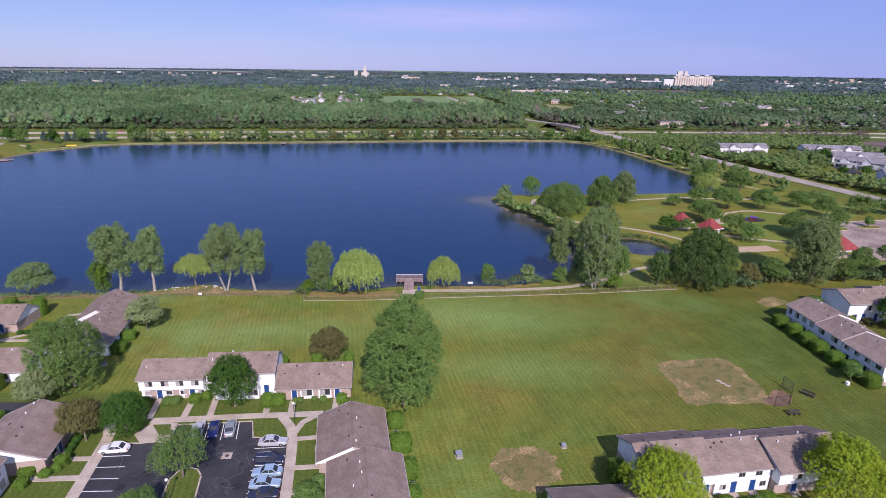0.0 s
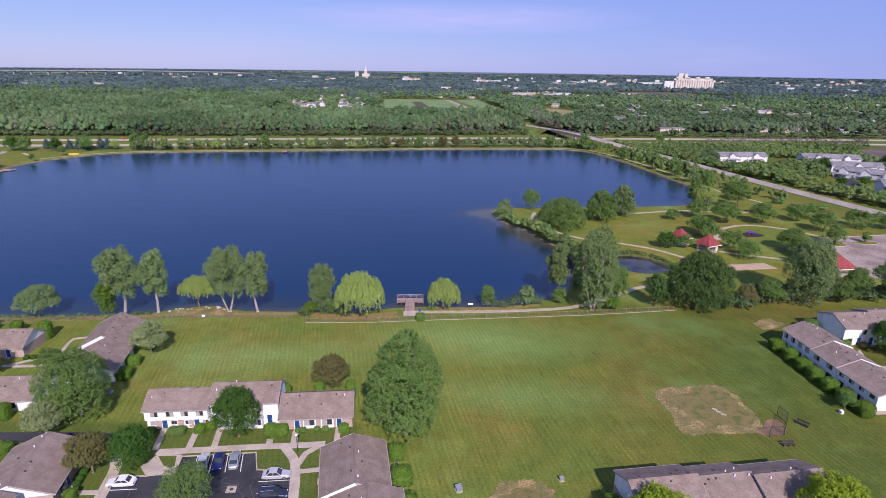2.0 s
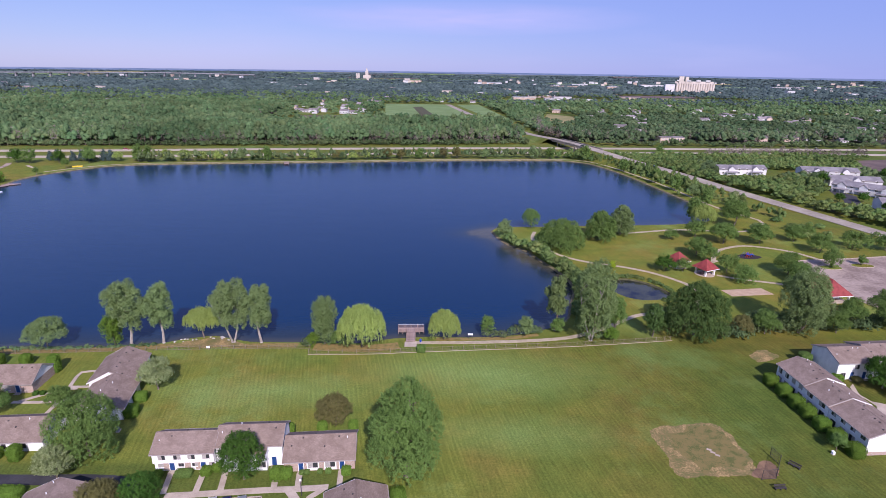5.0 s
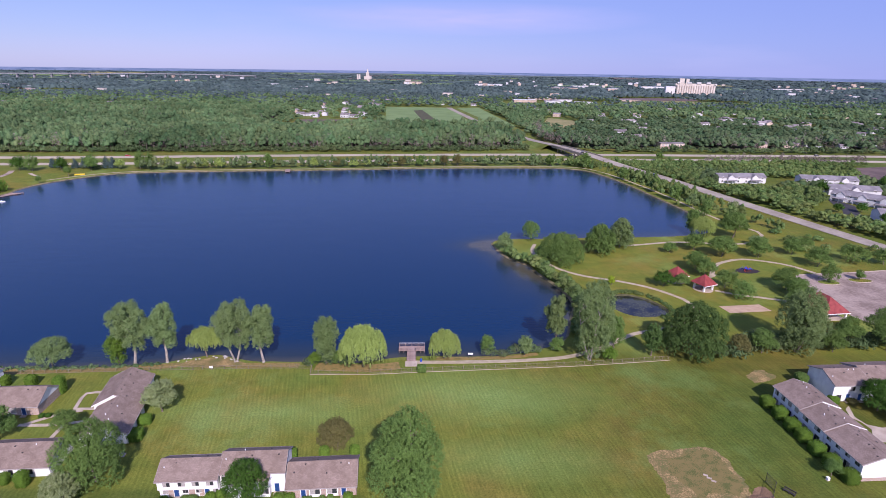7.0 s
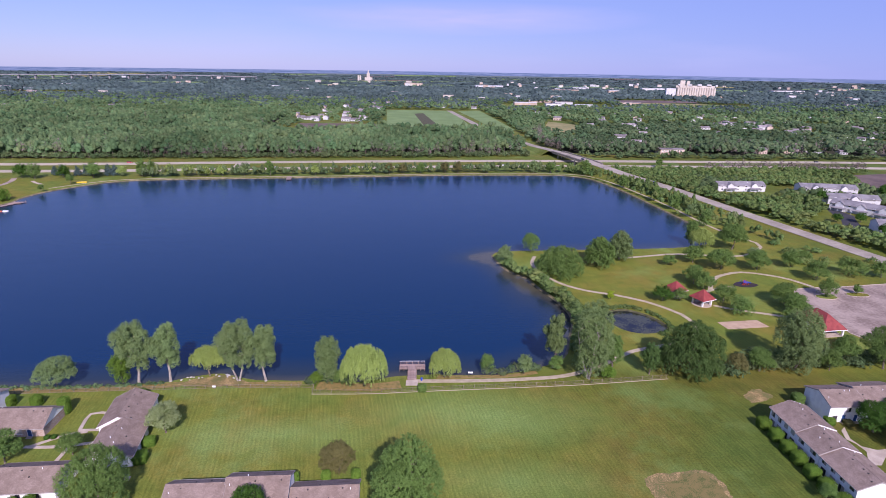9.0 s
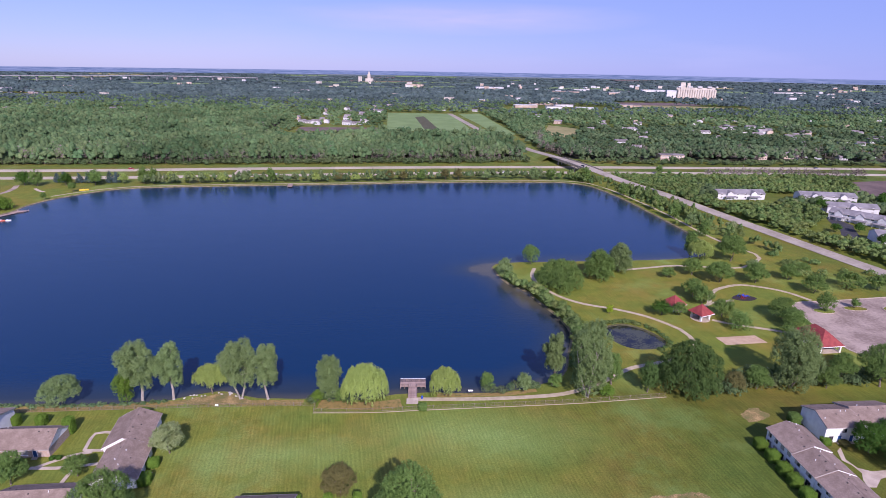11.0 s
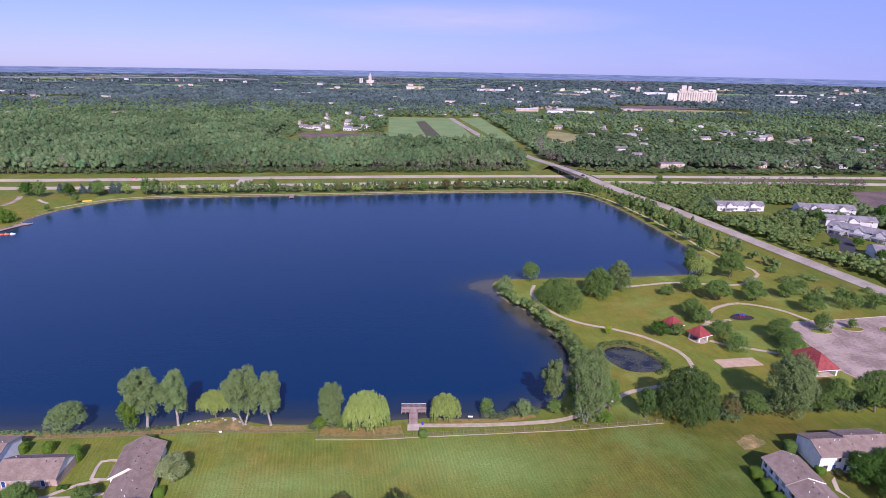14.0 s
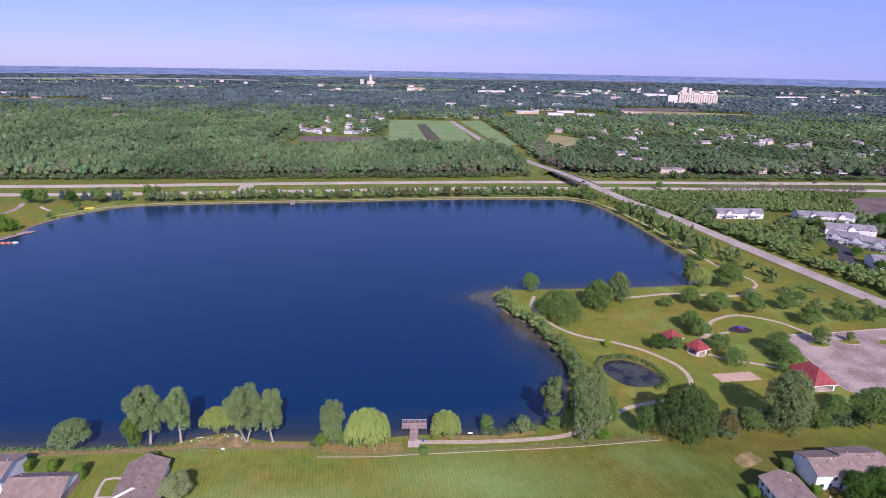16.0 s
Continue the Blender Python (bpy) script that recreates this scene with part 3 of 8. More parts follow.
def inside_many(x, y, ring):
    x, y = np.asarray(x, float), np.asarray(y, float)
    hit = np.zeros(x.shape, bool)
    r = np.array(ring, float)[:, :2]
    for (ax, ay), (bx, by) in zip(r, np.roll(r, 1, axis=0)):
        if ay != by:
            hit ^= ((ay > y) != (by > y)) & (x < (bx - ax) * (y - ay) / (by - ay) + ax)
    return hit


# ---- ground and water ----
LAKE = [(-400, 126), (-200, 137), (-134, 141), (-118, 142), (-101, 143), (-84, 145.5), (-77, 148.5), (-68, 151), (-62, 148.5), (-57, 147.5), (-45, 147.5),
        (-39, 147.5), (-25, 147.5), (-14, 150.5), (-4, 152), (9, 152), (22, 153.5), (34, 158), (42, 164), (47, 178), (51, 192), (51.5, 200), (48.7, 212.4),
        (42.6, 228.7), (40, 237.7), (32.5, 247), (28.5, 259), (26.5, 269), (28.5, 273.5), (40, 276.5), (68, 279), (99, 282), (123, 285), (138, 288.5),
        (151, 296), (158, 312), (159, 332), (156, 360), (152.5, 385), (146.5, 426), (137, 466), (127, 487), (111, 496), (100, 497.5), (7, 490), (-93, 473),
        (-187, 459), (-253, 446), (-277, 429), (-294, 402), (-298, 380), (-296, 364), (-306, 345), (-345, 320), (-440, 290), (-450, 180)]
POND = [(65.5, 199.5), (69, 203), (75, 204), (81, 200), (85, 194), (86, 188), (82, 184), (75, 182.5), (69.5, 184.5), (66, 189), (64.5, 194)]
lake_ring = [(q[0] + 0.5 * noise.noise((q[0] * 0.3, q[1] * 0.3, 0)), q[1] + 0.8 * noise.noise((q[0] * 0.25, q[1] * 0.25, 5))) for q in curve_points(LAKE, 3.0, True)]
pond_ring = [tuple(q) for q in curve_points(POND, 1.5, True)]
WATER = -0.55


def far_rise(r):
    """The land lifts gently towards the horizon, shaped to fit the skyline in the camera's view."""
    return 0.0 if r < 3800 else 24.0 * ((r - 3800) / 1150.0) ** 1.25


from mathutils.geometry import delaunay_2d_cdt


def ground_mesh():
    v, e = [], []

    def ring(pts):
        k = len(v)
        v.extend(Vector(p) for p in pts)
        e.extend((k + i, k + (i + 1) % len(pts)) for i in range(len(pts)))

    n = 72
    outer = [(2400 * math.cos(2 * math.pi * i / n), 2400 * math.sin(2 * math.pi * i / n)) for i in range(n)]
    ring(outer)
    ring(lake_ring)
    ring(pond_ring)
    for r in (150, 400, 900, 1500):
        v.extend(Vector((r * math.cos(a), r * math.sin(a))) for a in np.linspace(0, 2 * math.pi, 40, endpoint=False)
                 if not inside(r * math.cos(a), r * math.sin(a), LAKE))
    pv, _, pf, *_ = delaunay_2d_cdt(v, e, [], 0, 1e-4)
    verts = [(p.x, p.y, 0.0) for p in pv]
    faces = []
    for f in pf:
        cx, cy = sum(pv[i].x for i in f) / len(f), sum(pv[i].y for i in f) / len(f)
        if not inside(cx, cy, lake_ring) and not inside(cx, cy, pond_ring):
            faces.append(tuple(f))
    start, near = len(verts), len(faces)
    radii = [2400, 3200, 3800, 3950, 4150, 4400, 4700, 4950]
    for r in radii:
        verts += [(r * math.cos(2 * math.pi * i / n), r * math.sin(2 * math.pi * i / n), far_rise(r)) for i in range(n)]
    for k in range(len(radii) - 1):
        for i in range(n):
            j = (i + 1) % n
            faces.append((start + k * n + i, start + (k + 1) * n + i, start + (k + 1) * n + j, start + k * n + j))
    me = bpy.data.meshes.new("ground")
    me.from_pydata(verts, [], faces)
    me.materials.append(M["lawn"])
    # the outer rings take the colour with haze painted in
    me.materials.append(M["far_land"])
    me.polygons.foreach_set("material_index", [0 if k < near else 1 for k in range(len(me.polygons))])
    bm = bmesh.new()
    bm.from_mesh(me)
    bmesh.ops.recalc_face_normals(bm, faces=bm.faces)
    if sum(f.normal.z * f.calc_area() for f in bm.faces) < 0:
        bmesh.ops.reverse_faces(bm, faces=bm.faces)
    bm.to_mesh(me)
    bm.free()
    return me


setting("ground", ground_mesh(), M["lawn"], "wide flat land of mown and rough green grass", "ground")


def banks(name, ring, wide=2.2, mat="bank"):
    """The sloping earth edge from the grass down under the water."""
    s = Shape()
    n = len(ring)
    area = sum(ring[i - 1][0] * ring[i][1] - ring[i][0] * ring[i - 1][1] for i in range(n))
    side = 1 if area > 0 else -1
    inner = []
    for i in range(n):
        (ax, ay), (bx, by) = ring[i - 1], ring[(i + 1) % n]
        d = math.hypot(bx - ax, by - ay) + 1e-9
        inner.append((ring[i][0] - side * (by - ay) / d * wide, ring[i][1] + side * (bx - ax) / d * wide))
    for i in range(n):
        j = (i + 1) % n
        q = ((*ring[i], 0), (*ring[j], 0), (*inner[j], -1.3), (*inner[i], -1.3))
        s.face(*(q if side > 0 else reversed(q)))
    setting(name, s, M[mat], "bare earth and weeds sloping down into the water", "bank")


banks("lake_bank", lake_ring)
banks("pond_bank", pond_ring, 1.2, "pond_mud")


def water_sheet(name, ring, cell, reach, label):
    """A flat sheet of water; depth grows with the distance from the shore."""
    r = np.array(ring)
    xs, ys = np.arange(r[:, 0].min() - cell, r[:, 0].max() + cell, cell), np.arange(r[:, 1].min() - cell, r[:, 1].max() + cell, cell)
    X, Y = np.meshgrid(xs, ys)
    pts = np.column_stack([X.ravel(), Y.ravel()])
    near = np.full(len(pts), 1e9)
    for q in r:
        near = np.minimum(near, (pts[:, 0] - q[0]) ** 2 + (pts[:, 1] - q[1]) ** 2)
    near = np.sqrt(near)
    ok = inside_many(pts[:, 0], pts[:, 1], ring)
    depth = np.where(ok, np.clip(near / reach, 0, 1), 0)
    # a sandbar runs out from the tip of the peninsula
    bar = np.exp(-(((pts[:, 0] - 18) / 13) ** 2 + ((pts[:, 1] - 266) / 9) ** 2)) + 0.6 * np.exp(-(((pts[:, 0] - 33) / 8) ** 2 + ((pts[:, 1] - 225) / 25) ** 2))
    depth = np.clip(depth - 0.75 * bar, 0, 1)
    keep = ok | (near < cell * 2)
    index = -np.ones(len(pts), int)
    faces = []
    w = len(xs)
    for a in range(len(ys) - 1):
        for b in range(w - 1):
            q = (a * w + b, a * w + b + 1, (a + 1) * w + b + 1, (a + 1) * w + b)
            if any(ok[i] for i in q):
                faces.append(q)
    used = sorted({i for q in faces for i in q})
    index[used] = np.arange(len(used))
    me = bpy.data.meshes.new(name)
    me.from_pydata([(pts[i, 0], pts[i, 1], WATER) for i in used], [], [tuple(int(index[i]) for i in q) for q in faces])
    me.attributes.new("depth", "FLOAT", "POINT").data.foreach_set("value", depth[used].astype("f"))
    me.materials.append(M["water"] if name == "lake_water" else M["pond"])
    return setting(name, me, M["water"], label, "water")


water_sheet("lake_water", lake_ring, 5.0, 16.0, "deep blue lake water with small wind ripples")
water_sheet("pond_water", pond_ring, 1.0, 30.0, "small dark still pond among weeds")


def patch(name, ring, mat, label, z=0.03, ragged=0.0, seed=0, category="", step=1.5):
    """A low sheet of another ground cover with an uneven rim."""
    pts = curve_points(ring, 0.35, True) if ragged else [np.array(q) for q in ring]
    cx, cy = np.mean([p[0] for p in pts]), np.mean([p[1] for p in pts])
    out = []
    for p in pts:
        k = 1 + ragged * (noise.noise((p[0] * 0.3 + seed, p[1] * 0.3, seed)) + 0.7 * noise.noise((p[0] * 1.1, p[1] * 1.1 + seed, seed)) + 0.5 * noise.noise((p[0] * 3, p[1] * 3, seed)))
        out.append((cx + (p[0] - cx) * k, cy + (p[1] - cy) * k))
    s = Shape()
    s.prism(out, z - 0.08, z)
    return setting(name, s, mat, label, category or name.rstrip("_0123456789").replace("_", " "))


# bare infields and worn spots in the field
patch("dirt_infield", [(49.3, 107.3), (49.5, 99), (49.8, 92.2), (56, 92.0), (62.5, 92.4), (66.2, 93.2), (67.6, 97), (67.4, 101), (65.6, 109.6), (58, 109.2)], M["dirt"], "worn dry dirt infield with straw-coloured weeds", ragged=0.06, seed=2, category="dirt")
patch("infield_grass_1", [(53.6, 106.2), (52.6, 100.2), (54.2, 96.2), (55.6, 92.9), (58.4, 94.6), (64, 94.2), (66.6, 97.0), (66.5, 101.5), (64.6, 108.6), (59.5, 108.4), (57, 106.6)], M["infield_turf"], "thin brownish grass inside the worn infield", z=0.036, ragged=0.16, seed=21, category="grass")
patch("infield_dirt", [(65.2, 92.4), (69.4, 91.6), (71.6, 94.6), (70.6, 97.2), (67.8, 95.6)], M["red_dirt"], "reddish bare earth before the backstop", z=0.038, ragged=0.15, seed=22, category="dirt")
patch("dirt_circle", [(9.1, 74.4), (11.5, 77.5), (15.5, 78.3), (19.3, 77.3), (20.6, 74.5), (19, 70), (14, 67.6), (10.5, 70)], M["dirt"], "round patch of worn dirt in the grass", ragged=0.2, seed=5, category="dirt")
patch("infield_grass_2", [(11.4, 74.2), (13.2, 76), (16, 76.4), (18.4, 75.4), (18.9, 73.4), (17.4, 70.6), (14.2, 69.4), (12, 71.2)], M["infield_turf"], "thin turf inside the round worn patch", z=0.036, ragged=0.25, seed=23, category="grass")
patch("dirt_spot", [(91.1, 142.2), (94, 145.3), (97.9, 145.7), (99.5, 142.4), (96, 140), (92.4, 139.1)], M["dirt"], "small worn dirt spot in the grass", ragged=0.25, seed=9, category="dirt")
patch("shore_dirt", [(-80, 144.5), (-72, 148.5), (-67, 149.8), (-61, 147.5), (-57, 145.5), (-62, 144), (-70, 143.4)], M["dirt"], "bare earth under the shore trees", ragged=0.12, seed=4, category="dirt", z=0.05)
patch("sand_court", [(107, 193), (123.6, 195.4), (125.3, 189.4), (108.4, 187)], M["sand"], "rectangular reddish sand court in the park lawn", z=0.04, category="sand court")
patch("mulch_bed", [(133, 232), (136, 235.5), (140.5, 236.5), (144.2, 233), (141, 230), (136.5, 229.5)], M["mulch"], "dark mulch bed under the playground", ragged=0.08, seed=3, z=0.1, category="mulch bed")

# fields beyond the woods
patch("crop_field_1", [(-125, 1250), (-90, 880), (24, 900), (50, 850), (18, 1240)], M["crop"], "green crop field", z=0.3, category="field")
patch("crop_field_2", [(30, 1245), (60, 1040), (85, 830), (112, 870), (80, 1255)], M["crop"], "green crop field", z=0.3, category="field")
patch("ploughed_strip", [(-60, 1150), (-42, 1165), (-4, 892), (-28, 886)], M["pond_mud"], "dark bare strip across the crop field", z=0.34, category="field")
patch("ploughed_field_1", [(-238, 925), (-232, 872), (-100, 866), (-98, 935)], M["plough"], "bare brown ploughed field", z=0.3, category="field")
patch("ploughed_field_2", [(372, 515), (440, 530), (430, 400), (352, 432), (354, 470)], M["plough"], "bare brown ploughed field", z=0.1, category="field")
patch("meadow_1", [(190, 1020), (150, 850), (190, 830), (235, 960)], M["meadow"], "dry yellow meadow", z=0.3, category="field")
patch("meadow_2", [(465, 1500), (512, 1680), (700, 1640), (850, 1590), (765, 1490)], M["meadow"], "dry yellow meadow", z=0.3, category="field")
patch("meadow_3", [(520, 1780), (500, 1640), (760, 1680), (790, 1820)], M["plough"], "bare brown land by the silos", z=0.3, category="field")
patch("ploughed_field_3", [(-1500, 1760), (-1480, 1560), (-1060, 1640), (-1100, 1800)], M["plough"], "bare brown ploughed field", z=0.3, category="field")

# ---- roads ----
setting("highway_north", strip([(-900, 480, 0.1), (-420, 508, 0.1), (-160, 544, 0.1), (68, 572, 0.1), (310, 587, 0.1), (480, 596, 0.1), (900, 606, 0.1)], 13.0, step=30), M["highway"], "pale concrete highway carriageway", "road")
setting("highway_south", strip([(-900, 440, 0.1), (-395, 474, 0.1), (-153, 508, 0.1), (64, 540, 0.1), (297, 555, 0.1), (455, 560, 0.1), (900, 570, 0.1)], 12.0, step=30), M["highway"], "pale concrete highway carriageway", "road")
setting("median_crossover", strip([(-190, 503, 0.13), (-192, 522, 0.13), (-196, 540, 0.13)], 13, step=4), M["highway"], "paved crossover between the carriageways", "road")

ROAD = [(300, 40, 0.1), (262, 160, 0.1), (231, 265, 0.15), (204, 362, 1.0), (182, 430, 3.0), (160, 474, 5.4), (147, 512, 6.8), (135, 560, 6.9), (124, 615, 5.0), (108, 690, 1.6), (99, 740, 0.3), (70, 850, 0.35), (12, 1245, 0.35)]
setting("overpass_road", strip(ROAD, 11.0, thick=0.9, step=12), M["road"], "long faded asphalt road climbing to an overpass", "road")


def embankment():
    s = Shape()
    line = [q for q in curve_points(ROAD, 12) if q[2] > 0.25]
    rows = []
    for i, q in enumerate(line):
        d = line[min(i + 1, len(line) - 1)] - line[max(i - 1, 0)]
        nrm = np.array([-d[1], d[0], 0]) / np.hypot(d[0], d[1])
        h = q[2]
        rows.append([q + nrm * (6.2 + 1.9 * h) - (0, 0, h), q + nrm * 6.8 - (0, 0, 0.25), q - nrm * 6.8 - (0, 0, 0.25), q - nrm * (6.2 + 1.9 * h) - (0, 0, h)])
    for a, b in zip(rows, rows[1:]):
        if 522 < a[1][1] < 602:        # the span over the highway stays open
            continue
        for k in range(3):
            s.face(a[k + 1], b[k + 1], b[k], a[k])
    return s


setting("road_embankment", embankment(), M["lawn"], "grassy embankment carrying the road", "embankment")


def bridge():
    b = thing("road_bridge", "concrete road bridge with parapets over the highway", "bridge")
    line = [q for q in curve_points(ROAD, 6) if 515 < q[1] < 612]
    for side in (1, -1):
        for p, q in zip(line, line[1:]):
            d = q - p
            n = np.array([-d[1], d[0], 0]) / np.hypot(d[0], d[1]) * 6.1 * side
            a, c = p + n, q + n
            w = n / 6.1 * 0.3
            part("parapet", Shape().extrude([a, c, c + (0, 0, 1.0), a + (0, 0, 1.0)], w), M["concrete"], b)
    for y in (527, 556, 592):
        q = min(line, key=lambda p: abs(p[1] - y))
        for k in (-4, 0, 4):
            part("pier", Shape().tube((q[0] + k, q[1] + 0.3 * k, 0), (q[0] + k, q[1] + 0.3 * k, q[2] - 0.8), 0.6, 0.6, 8), M["concrete"], b)
    for p, q in zip(line, line[1:]):
        d = q - p
        n = np.array([-d[1], d[0], 0]) / np.hypot(d[0], d[1]) * 5.6
        low = np.array([0, 0, 0.9])
        part("deck_beam", Shape().extrude([p + n - low, p - n - low, q - n - low, q + n - low], (0, 0, -0.9)), M["concrete"], b)


bridge()

setting("lake_trail", strip([(48, 268), (45, 256.6), (46.9, 244.9), (53.5, 231.7), (63.1, 223.3), (76.1, 217.9), (86.1, 211.6), (92.7, 204.4), (96, 199.4), (97.3, 193.7), (96.8, 188.2), (93, 181), (84, 175.5), (75.5, 172.3), (66.4, 169), (59.7, 164.3), (52.3, 158.8), (40.1, 152.6), (25, 150), (8.8, 148.7), (-2, 148.3), (-8, 148.2)], 1.8, 0.05, step=3), M["gravel"], "pale gravel trail curving along the lake", "path")
setting("park_trail", strip([(94.6, 267.6), (109, 271.6), (119.3, 274.6), (132.7, 275), (146, 273), (159, 274), (170, 282), (176.8, 289.6), (178.3, 297.3), (172, 312), (166.5, 335), (162, 380), (154, 425), (144, 466), (133.5, 490), (112, 502), (60, 499), (7, 494.5), (-93, 477), (-187, 463), (-253, 450), (-280, 434), (-299, 410)], 1.9, 0.05, step=6), M["gravel"], "pale gravel trail round the park and lake", "path")
setting("playground_loop", strip([(119.3, 225.5), (125.7, 237.1), (133.1, 244.2), (145.2, 248.9), (156.6, 245.2), (163.3, 240), (168.5, 231.1)], 2.0, 0.05, step=3), M["gravel"], "pale path looping round the playground", "path")
setting("playground_path", strip([(113, 220), (119.3, 225.5), (132.1, 230)], 1.8, 0.06, step=3), M["gravel"], "pale path to the playground", "path")
setting("pavilion_path", strip([(113, 209), (120, 205), (132.2, 200.7), (143, 196)], 1.8, 0.05, step=3), M["gravel"], "pale path between shelter and pavilion", "path")

# ---- park car park ----
LOT = [(153.4, 205), (153, 185), (156, 179), (178, 183), (220, 196), (232, 240), (208, 236.5), (184, 232), (165, 229.5), (158, 228), (154.8, 222)]
patch("park_car_park", LOT, M["old_asphalt"], "faded patched asphalt car park in the park", z=0.06, category="car park")


def kerb(name, ring, label, w=0.2, h=0.15, closed=True, mat=None):
    s = Shape()
    ring = [Vector((*q, 0)) for q in ring]
    n = len(ring)
    for i in range(n if closed else n - 1):
        a, b = ring[i], ring[(i + 1) % n]
        d = (b - a).normalized()
        k = Vector((-d.y, d.x, 0)) * w / 2
        s.extrude([a - k - d * w / 2, b - k + d * w / 2, b + k + d * w / 2, a + k - d * w / 2], (0, 0, h))
    return setting(name, s, mat or M["concrete"], label, "kerb")


kerb("car_park_kerb", LOT, "pale concrete kerb round the park car park", 0.45, 0.2)
for k, (x, y, w, d) in enumerate(((166.8, 219.5, 5.2, 2.6), (182.5, 222.5, 5.6, 2.4), (200, 222, 6, 3))):
    ring = [(x + w * math.cos(a) * 0.9, y + d * math.sin(a)) for a in np.linspace(0, 2 * math.pi, 20, endpoint=False)]
    patch(f"car_park_island_{k + 1}", ring, M["lawn"], "grass island in the park car park", z=0.2, category="island")
    kerb(f"island_kerb_{k + 1}", ring, "pale concrete kerb round a grass island", 0.35, 0.24)

# ---- housing car park and walks ----
YARD = [(-57.9, 78.5), (-51.3, 78.6), (-49.5, 79.0), (-46.5, 79.0), (-47.2, 83.8), (-33.9, 85.1), (-32.3, 80.5), (-26.0, 80.0), (-20.5, 50), (-51.5, 48)]
patch("housing_car_park", YARD, M["asphalt"], "dark fresh asphalt car park of the housing estate", z=0.03, category="car park")
kerb("yard_kerb", [(-56.6, 73), (-57.9, 78.5), (-51.3, 78.6), (-49.5, 79.0), (-46.5, 79.0), (-47.2, 83.8), (-33.9, 85.1), (-33.0, 82.5), (-32.3, 80.5), (-26.0, 80.0), (-22.5, 62)], "pale concrete kerb round the car park", 0.22, 0.15, closed=False)
setting("estate_drive", strip([(-130, 88.6), (-84, 88.9), (-70, 89.2), (-62.5, 88.6), (-58.5, 86.5)], 3.0, 0.02, step=3), M["asphalt"], "narrow dark asphalt drive between the houses", "road")
ISLAND = [(-36.2, 64), (-36.4, 66.1), (-37.4, 70.7), (-38.6, 72.2), (-40, 72.6), (-41.3, 72.1), (-42, 69.8), (-41.4, 66), (-41, 62)]
patch("yard_island", ISLAND, M["lawn"], "grass island with a tree in the car park", z=0.16, category="island")
kerb("yard_island_kerb", ISLAND, "pale concrete kerb round the tree island", 0.25, 0.2)
for k, (pts, w) in enumerate((
        ([(-52.5, 85), (-45.9, 85.6), (-34.1, 86.8), (-28.1, 87.2), (-21.5, 87.8)], 1.6),
        ([(-59.5, 84), (-57.9, 81), (-56.8, 76), (-54.2, 62), (-52, 52)], 1.9),
        ([(-29, 86.8), (-26.7, 83.9), (-25.2, 79.9), (-23.4, 70), (-21.2, 56)], 1.7),
        ([(-25.3, 82), (-24.6, 85), (-22.3, 87.4)], 1.2),
        ([(-53.1, 85.5), (-54.2, 91.3)], 1.1), ([(-47, 85.8), (-47.7, 91.8)], 1.2), ([(-42.3, 86.2), (-43.6, 93.6)], 1.2),
        ([(-32.1, 87), (-33.4, 94.8)], 1.2), ([(-27.5, 87.4), (-28.1, 91.6)], 1.2), ([(-19.4, 88.2), (-19.8, 92.3)], 1.1),
        ([(-24.8, 80.1), (-20.4, 80.8)], 1.0), ([(-23.4, 72.8), (-19, 73.2)], 1.0), ([(-22.2, 67.3), (-18, 67.7)], 1.0),
        ([(-61.9, 74.4), (-57.2, 74.6)], 1.0), ([(-66, 69.6), (-56.2, 70.1)], 1.1),
        ([(-94.5, 122), (-95.8, 129.1), (-91, 129.6)], 0.9), ([(-94.5, 122), (-88.5, 122.3)], 0.9),
        ([(-103, 115), (-96.7, 119.9), (-92, 121.5)], 1.0), ([(-104, 115), (-96, 115.3), (-88, 117)], 1.0), ([(-92.5, 108), (-93, 115.3)], 1.0), ([(-84, 98.5), (-82, 94)], 1.0))):
    setting(f"walk_{k + 1}", strip(pts, w, 0.06 + 0.006 * k, step=2), M["concrete"], "pale concrete footpath to the houses", "footpath")
patch("yard_apron", [(-51.3, 78.7), (-46.6, 79.1), (-47.3, 84.3), (-51.8, 84.6), (-53.5, 81)], M["concrete"], "pale concrete apron beside the car park", z=0.055, category="footpath")
patch("apron_grass", [(-51.6, 83.8), (-48.3, 84.0), (-47.4, 81.2), (-48.0, 80.8), (-49.4, 81.3)], M["lawn"], "small grass bed in the concrete apron", z=0.075, category="grass")
for k, (x, y, r) in enumerate(((-46.4, 71.3, 0.9), (-48.7, 68.2, 0.8), (-31.0, 68.5, 0.8), (-33.5, 69.1, 0.4), (-32.0, 73.6, 0.4), (-44.0, 76.5, 0.5))):
    patch(f"oil_stain_{k + 1}", [(x + r * math.cos(a), y + 0.9 * r * math.sin(a)) for a in np.linspace(0, 2 * math.pi, 10, endpoint=False)], M["rubber"], "dark oil stain on the asphalt", z=0.034, ragged=0.3, seed=k, category="stain")
patch("drain_hole", [(-35.1 + 0.34 * math.cos(a), 75.65 + 0.34 * math.sin(a)) for a in np.linspace(0, 2 * math.pi, 14, endpoint=False)], M["dark_steel"], "round iron drain cover", z=0.056, category="drain")
patch("drain_pad", [(-35.9, 74.8), (-34.2, 74.9), (-34.4, 76.5), (-36.0, 76.4)], M["concrete"], "square concrete pad round a drain", z=0.05, category="drain")
